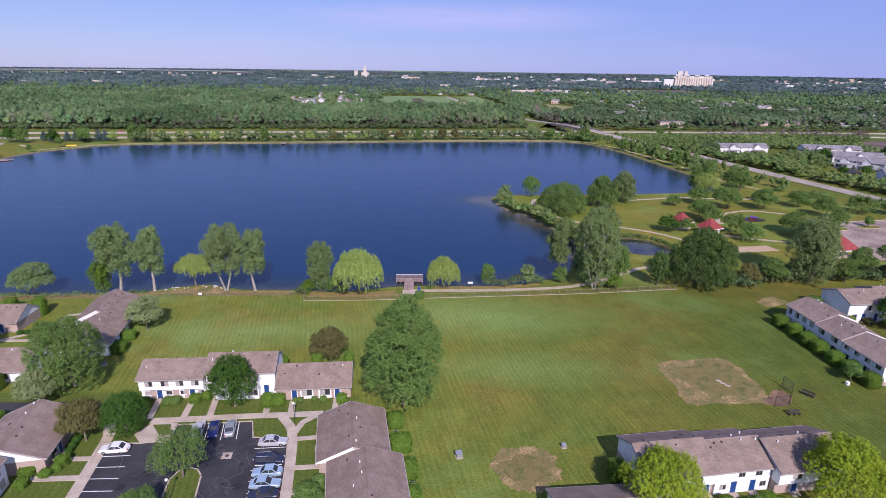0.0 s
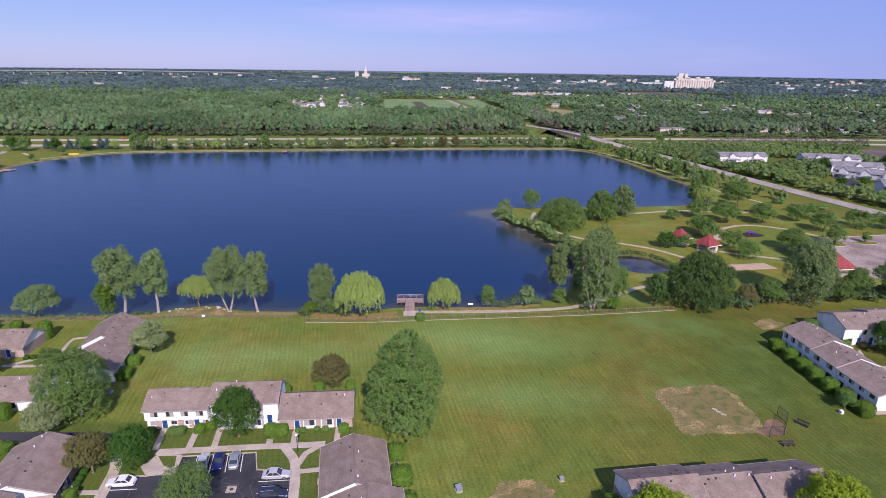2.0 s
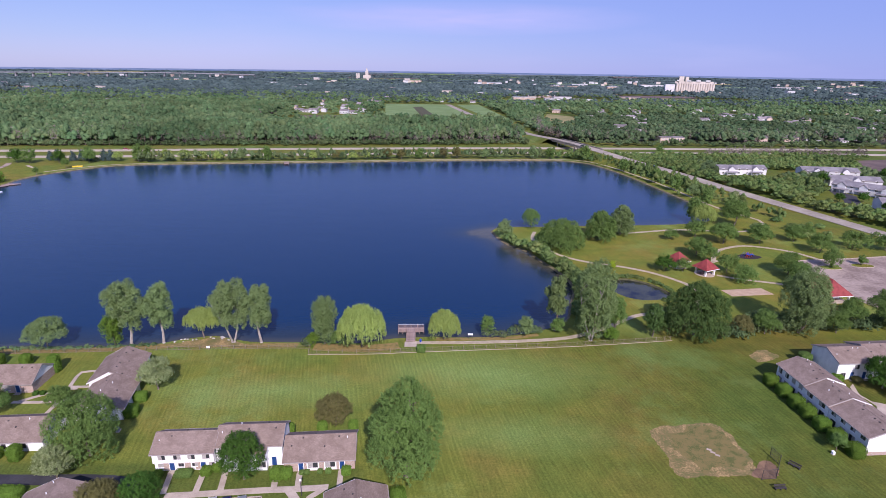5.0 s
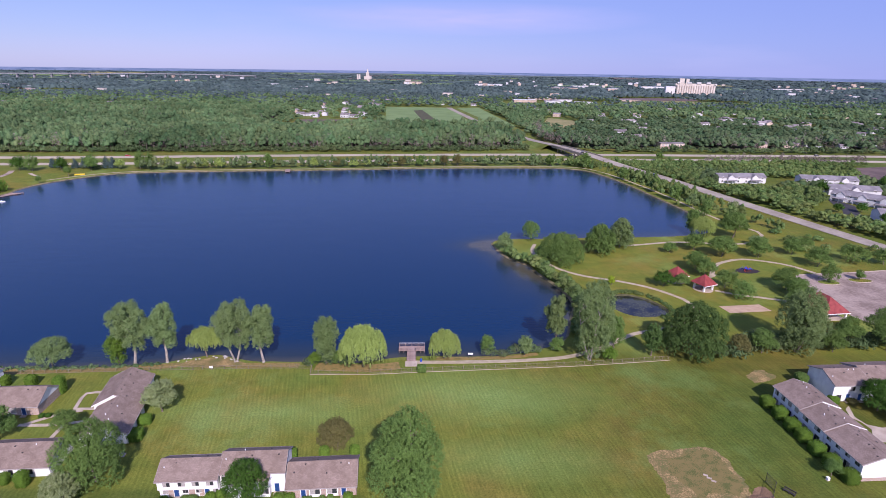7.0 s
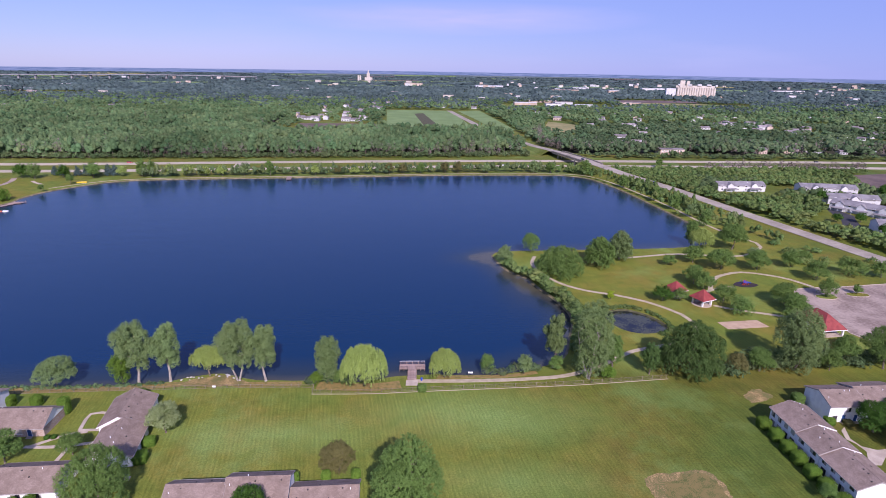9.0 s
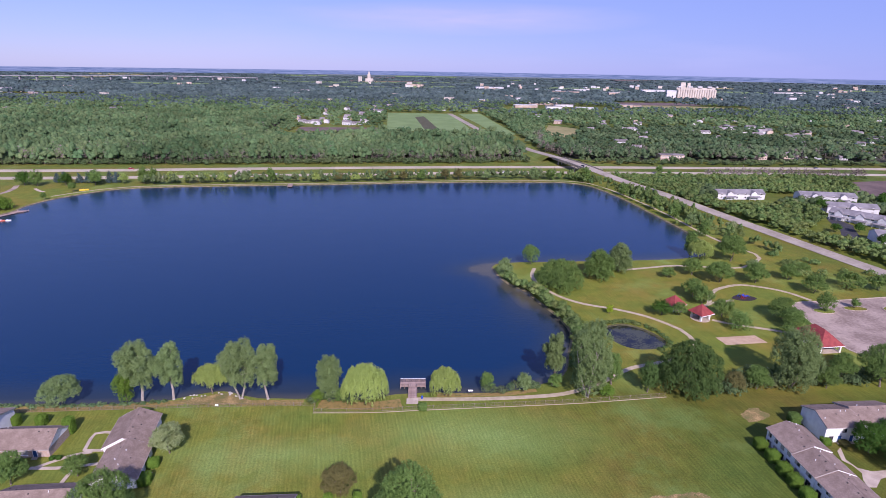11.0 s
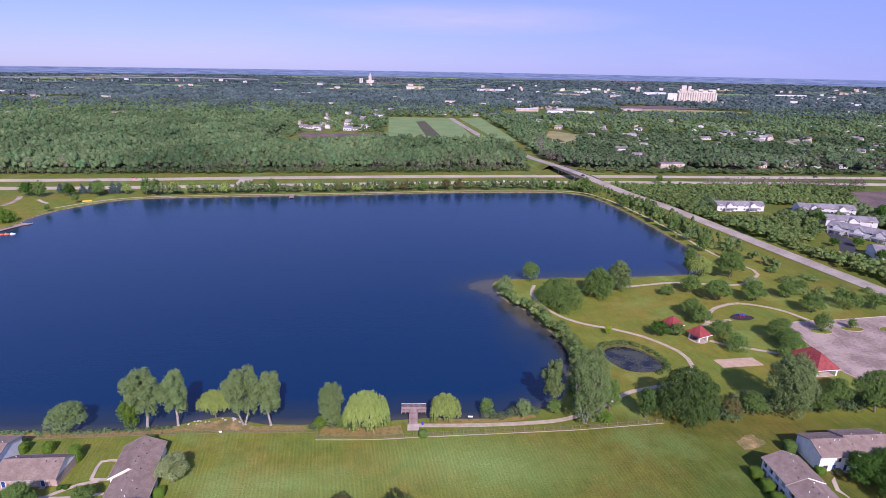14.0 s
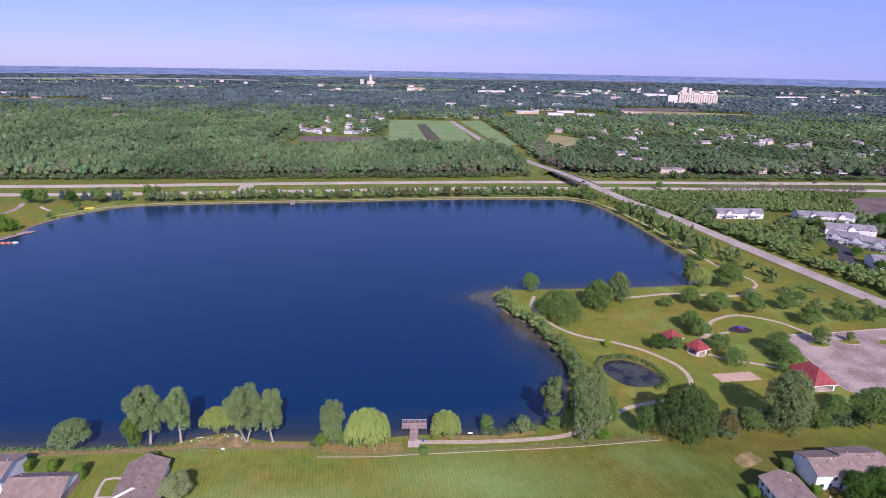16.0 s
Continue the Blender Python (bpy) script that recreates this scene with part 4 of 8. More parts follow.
LINES = [((-43.5, 79.9), (-44.4, 84.1)), ((-40.6, 79.7), (-41.5, 84.2)), ((-37.8, 79.8), (-38.9, 84.5)), ((-35.1, 80), (-36.2, 84.7)),
         ((-31.1, 77.5), (-25.8, 78)), ((-30.5, 74.7), (-25.3, 75.2)), ((-30, 72.1), (-24.8, 72.6)), ((-29.5, 69.6), (-24.3, 70.1)), ((-29, 67.1), (-23.8, 67.5)),
         ((-56.4, 75.1), (-51.2, 75.5)), ((-55.9, 72.5), (-50.7, 72.8)), ((-55.5, 69.9), (-50.2, 70.1)), ((-55, 67.2), (-49.6, 67.4)), ((-54.5, 64.5), (-49, 64.7))]
for k, (a, b) in enumerate(LINES):
    setting(f"stall_line_{k + 1}", strip([a, b], 0.13, 0.045, thick=0.01, step=9), M["paint"], "white painted parking line on the asphalt", "road marking")


rc = random.Random(12)
for k in range(46):
    x, y = rc.uniform(-52, -29), rc.uniform(58, 79)
    pts = [(x, y)]
    for j in range(rc.randint(3, 6)):
        x, y = x + rc.uniform(-1.4, 1.4), y + rc.uniform(0.6, 1.6) * (1 if k % 2 else -0.3) + rc.uniform(-0.5, 0.5)
        pts.append((x, y))
    if all(inside(px, py, YARD) and not inside(px, py, ISLAND) for px, py in pts):
        setting(f"crack_seal_{k + 1}", strip(pts, 0.06, 0.036 + 0.0004 * k, thick=0.005, step=0.5), M["crack"], "grey sealed crack in the asphalt", "road marking")


# ---- houses ----
def house(label, x, y, turn, L, W, eave, rise, brick=0.0, jetty=0.0, wins=(), doors=(), pipes=4, seed=0, group="estate houses", ends="siding", material_wall=None, roof=None, white_barge="", base="brick", panels=()):
    """A gabled house. Local x runs along its length, y from its front (0) to its back (W).
    wins: (side, along, sill, width, height); doors: (side, along); brick: height of the brick base; jetty: how far the upper wall stands forward."""
    R = random.Random(seed)
    h = thing("townhouse" if eave > 4 else "bungalow", label, "house", pose(x, y, 0, 0, 0, turn), group)
    wall, roofm = material_wall or M["siding"], roof or M["shingle"]
    mid = W / 2
    if brick:
        s = Shape()
        s.box(0, 0, 0, L, W, brick)
        part("lower_wall", s, M[base], h, "tan brick lower wall" if base == "brick" else "white lower wall")
    s = Shape()
    f = -jetty
    z0 = brick
    s.face((0, f, z0), (L, f, z0), (L, f, eave), (0, f, eave))
    s.face((L, W, z0), (0, W, z0), (0, W, eave), (L, W, eave))
    s.face((0, W, z0), (0, f, z0), (0, f, eave), (0, mid, eave + rise), (0, W, eave))
    s.face((L, f, z0), (L, W, z0), (L, W, eave), (L, mid, eave + rise), (L, f, eave))
    if jetty:
        s.face((0, 0, z0), (L, 0, z0), (L, f, z0), (0, f, z0))
    part("wall", s, wall, h)
    over, t = 0.45, 0.16
    for name, ya, yb in (("roof_slope", f - over, mid), ("roof_slope", W + over, mid)):
        za = eave - (rise / (mid - f)) * over if ya < mid else eave - (rise / (W - mid)) * over
        ring = [(-0.25, ya, za + 0.02), (L + 0.25, ya, za + 0.02), (L + 0.25, yb, eave + rise + 0.02), (-0.25, yb, eave + rise + 0.02)]
        if ya > mid:
            ring.reverse()
        r = part(name, Shape().extrude(ring, (0, 0, t)), roofm, h)
    part("ridge_cap", Shape().extrude([(-0.25, mid - 0.16, eave + rise + t - 0.02), (-0.25, mid, eave + rise + t + 0.07), (-0.25, mid + 0.16, eave + rise + t - 0.02)][::-1], (L + 0.5, 0, 0)), roofm, h)
    for ex in (-0.29, L + 0.25):
        for half, ya, za, yb, zb in (("front", f - over, eave - rise / (mid - f) * over, mid, eave + rise), ("back", mid, eave + rise, W + over, eave - rise / (W - mid) * over)):
            s = Shape().extrude([(ex, ya, za - 0.12), (ex, yb, zb - 0.12), (ex, yb, zb + t + 0.03), (ex, ya, za + t + 0.03)][::-1], (0.04, 0, 0))
            part("barge_board", s, M["trim" if half == white_barge else "gutter"], h, "white barge board" if half == white_barge else "")
    zg = eave - rise / (mid - f) * over
    part("gutter", Shape().box(-0.25, f - over - 0.12, zg - 0.05, L + 0.25, f - over, zg + 0.12), M["gutter"], h, "dull brown gutter")
    part("gutter", Shape().box(-0.25, W + over, zg - 0.05, L + 0.25, W + over + 0.12, zg + 0.12), M["gutter"], h, "dull brown gutter")

    def at(side, along, out, z):
        if side == "front":
            return Vector((along, (f if z > z0 + 0.1 else 0) - out, z))
        if side == "back":
            return Vector((along, W + out, z))
        if side == "left":
            return Vector((-out, along, z))
        return Vector((L + out, along, z))

    def slab(side, a0, a1, z0_, z1_, o0, o1, zref):
        p, q = at(side, a0, o0, zref), at(side, a1, o1, zref)
        return Shape().box(min(p.x, q.x), min(p.y, q.y), z0_, max(p.x, q.x), max(p.y, q.y), z1_)

    for side, a, sill, w, ht in wins:
        g = part("window", slab(side, a - w / 2 - 0.08, a + w / 2 + 0.08, sill - 0.08, sill + ht + 0.08, -0.02, 0.03, sill), M["gutter" if group == "estate houses" else "trim"], h, "brown-framed window" if group == "estate houses" else "white-framed window")
        part("pane", slab(side, a - w / 2, a - 0.03, sill, sill + ht, 0.0, 0.045, sill), M["blind"] if R.random() < 0.7 else M["glass"], g)
        part("pane", slab(side, a + 0.03, a + w / 2, sill, sill + ht, 0.0, 0.045, sill), M["blind"] if R.random() < 0.35 else M["glass"], g)
        part("sill", slab(side, a - w / 2 - 0.14, a + w / 2 + 0.14, sill - 0.14, sill - 0.08, 0, 0.12, sill), M["trim"], g)
    for side, a, w, za, zb, mat, what in panels:
        part("wall_panel", slab(side, a - w / 2, a + w / 2, za, zb, -0.02, 0.016, za), M[mat], h, what)
    for side, a in doors:
        d = part("door", slab(side, a - 0.47, a + 0.47, 0.16, 2.2, 0, 0.06, 0), M["blue_door"], h, "dark blue front door")
        part("door_frame", slab(side, a - 0.6, a + 0.6, 0.1, 2.32, -0.02, 0.03, 0), M["trim"], d)
        part("doorstep", slab(side, a - 0.7, a + 0.7, 0.0, 0.15, 0, 1.0, 0), M["concrete"], d)
        part("handle", slab(side, a + 0.32, a + 0.38, 1.05, 1.2, 0.06, 0.12, 0), M["steel"], d)
    for k in range(pipes + 1):
        px, py = L * (k + R.uniform(0.3, 0.7)) / (pipes + 1), mid + (R.choice((-1, 1)) * R.uniform(0.5, 0.9) if k % 3 else R.choice((-1, 1)) * R.uniform(1.2, mid * 0.55))
        pz = eave + rise * (1 - abs(py - mid) / mid) + 0.1
        if R.random() < 0.3:
            p = part("vent_pipe", Shape().tube((px, py, pz - 0.1), (px, py, pz + 0.45), 0.1, 0.1, 7), M["trim"], h, "white vent pipe")
        else:
            p = part("roof_vent", Shape().box(px - 0.15, py - 0.15, pz - 0.1, px + 0.15, py + 0.15, pz + 0.2), M["dark_steel"], h, "dark roof vent")
    return h


patch("east_drive", [(111.2, 128.0), (109.3, 123.0), (110.1, 119.8), (113.1, 118.5), (117.8, 119.2), (115.9, 116.7), (113.3, 115.8), (109.9, 112.7), (107.9, 112.7), (108.4, 115.4), (109.9, 117.8), (109.4, 120.9), (108.0, 122.7), (109.3, 126.4)], M["concrete"], "pale concrete drive and walk behind the townhouses", z=0.05, category="drive")

WHITE2 = "white two-storey townhouse with brown shingle roof"
LOW = "low tan-brick bungalow with brown shingle roof"
up4 = [("front", a, 3.3, 1.3, 1.1) for a in (1.9, 4.9, 7.7, 10.6)]
dn4 = [("front", a, 1.0, 1.0, 0.7) for a in (1.2, 5.2, 7.9, 11.3)]
house(WHITE2 + " and blue doors", -57.5, 91.8, 4, 12.1, 6.6, 4.95, 1.95, 2.4, 0.7, up4 + dn4, [("front", 3.4), ("front", 9.6)], seed=1, base="siding", panels=[("front", a, 1.2, 0.1, 2.3, "brick", "tan brick panel beside the door") for a in (2.3, 6.5, 8.6)])
h2 = house(WHITE2 + ", set back behind a maple", -45.2, 93.1, 4, 13.2, 7.5, 5.3, 2.15, 0, 0, [("front", 0.8, 3.3, 1.0, 1.1)], [("front", 11.4)], seed=2)
fall = 2.15 / 3.75                    # its middle stands forward under a longer slope of the roof
z_in, z_out = 5.3 - 0.42 * fall, 5.3 - 1.75 * fall
part("roof_slope", Shape().extrude([(1.7, -1.75, z_out + 0.02), (10.4, -1.75, z_out + 0.02), (10.4, -0.42, z_in + 0.02), (1.7, -0.42, z_in + 0.02)], (0, 0, 0.16)), M["shingle"], h2)
part("bay_wall", Shape().extrude([(1.9, 0, 0), (1.9, -1.35, 0), (1.9, -1.35, z_out + 0.2), (1.9, 0, z_in + 0.2)], (8.3, 0, 0)), M["siding"], h2)
for a, z in ((9.3, 2.9), (9.3, 0.8), (3.0, 2.9), (3.0, 0.8), (6.2, 2.9)):
    g = part("window", Shape().box(a - 0.72, -1.38, z - 0.08, a + 0.72, -1.33, z + 1.28), M["gutter"], h2, "brown-framed window")
    for a0, a1, mat in ((a - 0.64, a - 0.03, "blind"), (a + 0.03, a + 0.64, "glass")):
        part("pane", Shape().box(a0, -1.395, z, a1, -1.36, z + 1.2), M[mat], g)
house(LOW + " and blue doors", -31.3, 92.0, 5, 14.3, 9.0, 2.7, 2.6, 2.5, 0, [("front", 5.8, 0.8, 1.9, 1.3), ("front", 9.3, 0.8, 1.9, 1.3)], [("front", 3.4), ("front", 11.7)], 5, 3, panels=[("front", a, 2.5, 0.1, 2.4, "siding", "white panel round the window") for a in (5.8, 9.3)])
house(LOW + " beside the car park", -20.8, 83.2, -79.7, 12.4, 11.0, 2.8, 2.1, 2.4, 0, [("front", 3, 0.9, 1.6, 1.2), ("front", 9, 0.9, 1.6, 1.2), ("back", 4, 0.3, 1.8, 2.0), ("back", 10, 0.3, 1.8, 2.0)], [("front", 5.5)], 5, 4, white_barge="front")
house(LOW + " with a lower roof", -16.9, 71.0, -79.7, 13.5, 11.2, 2.68, 2.05, 2.3, 0, [("front", 3, 0.8, 1.6, 1.2), ("back", 4, 0.3, 1.8, 2.0)], [("front", 6)], 5, 5)
house(LOW + ", gable to the car park", -62.3, 71.4, 101, 13.4, 11.6, 2.8, 2.4, 2.5, 0, [("front", 3, 0.8, 1.6, 1.3), ("front", 9, 0.8, 1.6, 1.3), ("front", 11.5, 0.8, 1.2, 1.3)], [("front", 5)], 5, 6, white_barge="back")
house(WHITE2 + ", small, at the walk", -64.6, 59.5, 101, 9.5, 10.5, 4.6, 2.0, 0, 0, [("front", 7.5, 2.8, 1.2, 1.2), ("front", 8, 0.6, 1.2, 1.2)], [], 2, 7)
house(LOW + " near the lake fence", -77.2, 121.2, 101.5, 13.3, 10.3, 3.2, 2.5, 0, 0, [("front", 2.5, 0.3, 1.8, 2), ("front", 8, 0.3, 1.8, 2)], [], 6, 8, white_barge="back")
house(LOW + " with a shaded gable", -73.4, 108.8, 101.5, 12.6, 10.3, 2.95, 2.45, 0, 0, [("front", 2.5, 0.3, 1.8, 2), ("front", 9, 0.3, 1.8, 2)], [], 6, 9)
house(LOW + " with a brick front", -117.4, 118.4, 4, 15.6, 9.4, 2.7, 2.6, 2.4, 0, [("front", 5.5, 0.8, 1.9, 1.3), ("front", 9.2, 0.8, 1.9, 1.3)], [("front", 12), ("front", 2)], 5, 10)
house(LOW + " behind a tree", -99.6, 96.4, 5, 15.4, 9.4, 2.7, 2.6, 0, 0, [("front", 7, 0.8, 1.8, 1.2), ("front", 11, 0.8, 1.8, 1.2), ("front", 3, 0.3, 1.8, 2)], [], 5, 11)
house(WHITE2 + " by the lake fence", -134, 121.5, 4, 14, 11, 4.8, 1.8, 0, 0, [("front", 10, 3, 1.3, 1.1), ("front", 12, 0.8, 1.3, 1.1)], [], 4, 12)
for k, (gx, gy, gl, lift) in enumerate(((90.9, 129.3, 10.4, 0.0), (91.5, 118.8, 8.3, -0.25), (92.3, 110.5, 11.5, -0.5))):
    n = 4 if k != 1 else 2
    w = [("front", gl * (i + 0.5) / n, 3.2, 1.2 if k != 1 else 1.8, 1.4) for i in range(n)] + [("front", gl * (i + 0.6) / n, 0.2, 1.5, 1.9) for i in range(n)]
    house(WHITE2 + ", its back to the field", gx, gy, -86, gl, 10.0, 5.1 + lift, 1.9, 0.9, 0, w, [], 6, 13 + k, white_barge="back" if k < 2 else "")

house(WHITE2 + " in a second row", 107.7, 130.0, 4, 10.4, 10, 5.2, 1.9, 0, 0, [("front", 5.5, 3.2, 1.2, 1.2), ("front", 9, 3.2, 1.2, 1.2), ("front", 2, 0.8, 1.2, 1.2)], [("front", 4.5), ("front", 8)], 6, 17)
house(WHITE2 + " in a second row", 118.3, 131.8, 4, 13, 10, 5.3, 1.9, 0, 0, [("front", 3, 3.2, 1.2, 1.2)], [], 5, 18)
house(WHITE2 + " with a jettied brick base", 31.6, 66.4, 8, 11.5, 9.0, 4.7, 2.1, 2.3, 0.7, [("front", 8.2, 3.1, 1.6, 1.3), ("front", 2, 3.1, 1.6, 1.3), ("front", 8, 0.7, 1.8, 1.3)], [("front", 10.5)], 7, 19)
house(WHITE2 + " in the row", 43.1, 67.6, 8, 9.2, 9.0, 4.5, 2.1, 0, 0, [("front", 4.3, 3.0, 1.0, 1.4), ("front", 7.2, 3.0, 1.0, 1.4), ("front", 1.4, 0.9, 0.9, 0.8), ("front", 8.2, 0.9, 0.9, 0.8)], [("front", 3.2), ("front", 6.4)], 7, 20)
house(WHITE2 + " behind a lime-green tree", 52.6, 67.9, 8, 12, 9.0, 4.7, 2.1, 2.2, 0.6, [("front", 3, 3.1, 1.4, 1.3), ("front", 8, 3.1, 1.4, 1.3)], [("front", 3.4)], 7, 21)
house(LOW + " next to the lime-green tree", 17.6, 56.2, 5, 14.5, 9, 2.8, 1.9, 0, 0, [], [], 3, 22)


# ---- trees ----
def leaf_points(rng, lobes, n):
    """Points and outward ways on the shells of overlapping lobes (x, y, z, rx, ry, rz), hollow inside."""
    lob = np.array(lobes, float)
    wgt = lob[:, 3] * lob[:, 5]
    pick = rng.choice(len(lob), n * 2, p=wgt / wgt.sum())
    d = rng.normal(size=(n * 2, 3))
    d[:, 2] = np.where(d[:, 2] < -0.5, -d[:, 2] * 0.6, d[:, 2])
    d /= np.linalg.norm(d, axis=1)[:, None]
    r = 1 - np.abs(rng.normal(0, 0.14, n * 2)) + 0.1 * np.sin(d[:, 0] * 9 + pick) * np.sin(d[:, 1] * 8 + 2 * pick) * np.sin(d[:, 2] * 7)
    p = lob[pick, :3] + d * lob[pick, 3:6] * r[:, None]
    deep = np.zeros(len(p), bool)
    for k, q in enumerate(lob):
        deep |= (((p - q[:3]) / (q[3:6] * 0.72)) ** 2).sum(1) < 1
    keep = np.where(~deep)[0][:n]
    return p[keep], d[keep]


def leaf_quads(rng, p, d, size, hang=0.0, long=1.0, wild=0.55):
    """Rhombic leaf sprays at the points, facing more or less outwards."""
    n = len(p)
    nrm = d * 0.8 + rng.normal(size=(n, 3)) * wild
    nrm[:, 2] += 0.25
    nrm /= np.linalg.norm(nrm, axis=1)[:, None]
    a = np.cross(nrm, rng.normal(size=(n, 3)))
    if hang:
        a = a * (1 - hang) + np.array([0, 0, -1.0]) * hang * 2
        a -= nrm * (a * nrm).sum(1)[:, None]
    a /= np.linalg.norm(a, axis=1)[:, None] + 1e-9
    b = np.cross(nrm, a)
    s = (size * rng.uniform(0.55, 1.35, n))[:, None]
    return np.stack([p - a * s * long, p + b * s * 0.62, p + a * s * long, p - b * s * 0.62], axis=1)


def tree_lobes(rng, kind, h, w):
    """Lobes of a crown of height h and width w, by habit; returns lobes and the height of the crown's foot."""
    r = w / 2
    out = []
    if kind == "round":
        foot = 0.18 * h
        for k in range(13):
            a, q = 2.4 * k, math.sqrt((k + 0.4) / 13)
            z = foot + (h - foot) * (0.34 + 0.45 * (1 - q * q) + 0.10 * rng.uniform(-1, 1))
            if k % 3 == 2:
                z = foot + (h - foot) * rng.uniform(0.25, 0.45)
            s = r * rng.uniform(0.36, 0.5)
            out.append((0.62 * r * q * math.cos(a), 0.62 * r * q * math.sin(a), z, s, s, s * (h - foot) / w * rng.uniform(0.8, 1.05)))
    elif kind == "stemmed":    # airy plumes on ascending limbs over a bare trunk
        foot = 0.24 * h
        for k in range(17):
            t = (k + 0.5) / 17
            a = 2.4 * k + rng.uniform(-0.4, 0.4)
            env = math.sin(math.pi * (0.2 + 0.66 * t)) ** 0.8
            q = 0.7 * r * env * rng.uniform(0.6, 1.1)
            s = r * rng.uniform(0.22, 0.34)
            out.append((q * math.cos(a), q * math.sin(a), foot + (h - foot) * (0.12 + 0.78 * t), s, s, s * rng.uniform(1.3, 2.0)))
    elif kind == "tall":
        foot = 0.1 * h
        for k in range(18):
            t = (k + 0.5) / 18
            a = 2.4 * k + rng.uniform(-0.4, 0.4)
            env = math.sin(math.pi * (0.16 + 0.78 * t)) ** 0.7
            q = 0.55 * r * env * rng.uniform(0.75, 1.1)
            s = r * rng.uniform(0.38, 0.58) * (0.55 + 0.5 * env)
            out.append((q * math.cos(a), q * math.sin(a), foot + (h - foot) * (0.12 + 0.78 * t), s, s, s * 1.25))
    elif kind == "dome":
        foot = 0.03 * h
        for k in range(22):
            t = (k + 0.5) / 22
            a = 2.4 * k
            env = min(1.0, 2.5 * (1 - t)) ** 0.65 * (0.72 + 0.28 * min(1, t / 0.25))
            q = 0.58 * r * env * rng.uniform(0.8, 1.08)
            s = r * (0.24 + 0.24 * env) * rng.uniform(0.85, 1.15)
            out.append((q * math.cos(a), q * math.sin(a), foot + (h - foot) * (0.08 + 0.84 * t), s, s, s * 1.1))
    elif kind == "poplar":     # many ascending leaders, leafy down to the ground
        foot = 0.02 * h
        for k in range(30):
            t = (k + 0.5) / 30
            a = 2.4 * k + rng.uniform(-0.3, 0.3)
            env = min(1.0, 0.52 + 0.9 * t) * min(1.0, 2.6 * (1 - t) + 0.42)
            q = 0.68 * r * env * rng.uniform(0.55, 1.08)
            s = r * rng.uniform(0.24, 0.34)
            out.append((q * math.cos(a), q * math.sin(a), foot + (h - foot) * (0.1 + 0.78 * t), s, s, s * rng.uniform(1.5, 2.2)))
    elif kind == "mound":      # a broad closed dome that hangs to the ground
        foot = 0.0
        for k in range(38):
            t = (k + 0.5) / 38
            a = 2.4 * k
            env = (1 - max(0.0, t - 0.18) ** 2 / 0.68) ** 0.5
            q = 0.74 * r * env * (rng.uniform(0.85, 1.06) if t < 0.8 else rng.uniform(0.2, 0.9))
            s = r * rng.uniform(0.22, 0.32)
            out.append((q * math.cos(a), q * math.sin(a), h * (0.1 + 0.76 * t), s, s, s * rng.uniform(0.8, 1.15)))
    elif kind == "vase":
        foot = 0.2 * h
        for k in range(14):
            a, q = 2.4 * k, math.sqrt((k + 0.3) / 14)
            z = foot + (h - foot) * (0.36 + 0.42 * (1 - 0.6 * q * q) + rng.uniform(-0.36, 0.06))
            s = r * rng.uniform(0.34, 0.5)
            out.append((0.66 * r * q * math.cos(a), 0.66 * r * q * math.sin(a), z, s, s, s * rng.uniform(0.9, 1.3)))
    elif kind == "umbrella":   # a weeping crown held up on a short bare trunk
        foot = 0.36 * h
        for k in range(15):
            a, q = 2.4 * k, math.sqrt((k + 0.3) / 15)
            top = h * (0.98 - 0.2 * q * q) * rng.uniform(0.92, 1.0)
            s = r * rng.uniform(0.26, 0.36)
            drop = (top - foot) * (0.26 + 0.24 * q * rng.uniform(0.5, 1.1))
            out.append((0.7 * r * q * math.cos(a), 0.7 * r * q * math.sin(a), top - drop, s, s, drop))
    elif kind == "willow":
        foot = 0.04 * h
        for k in range(15):
            a, q = 2.4 * k, math.sqrt((k + 0.3) / 15)
            top = h * (0.98 - 0.3 * q * q) * rng.uniform(0.93, 1.0)
            s = r * rng.uniform(0.28, 0.38)
            drop = (top - foot) * (0.28 + 0.2 * q)
            out.append((0.7 * r * q * math.cos(a), 0.7 * r * q * math.sin(a), top - drop, s, s, drop))
    elif kind == "spruce":
        foot = 0.02 * h
        for k in range(7):
            t = k / 7
            s = r * (1 - t) + 0.15
            out.append((0, 0, foot + h * (0.1 + 0.82 * t), s, s, h * 0.11))
    else:                      # shrub
        foot = 0.0
        for k in range(7):
            a, q = 2.4 * k, math.sqrt((k + 0.2) / 7)
            s = r * rng.uniform(0.42, 0.6)
            out.append((0.5 * r * q * math.cos(a), 0.5 * r * q * math.sin(a), h * rng.uniform(0.35, 0.6), s, s, h * rng.uniform(0.36, 0.46)))
    return out, foot


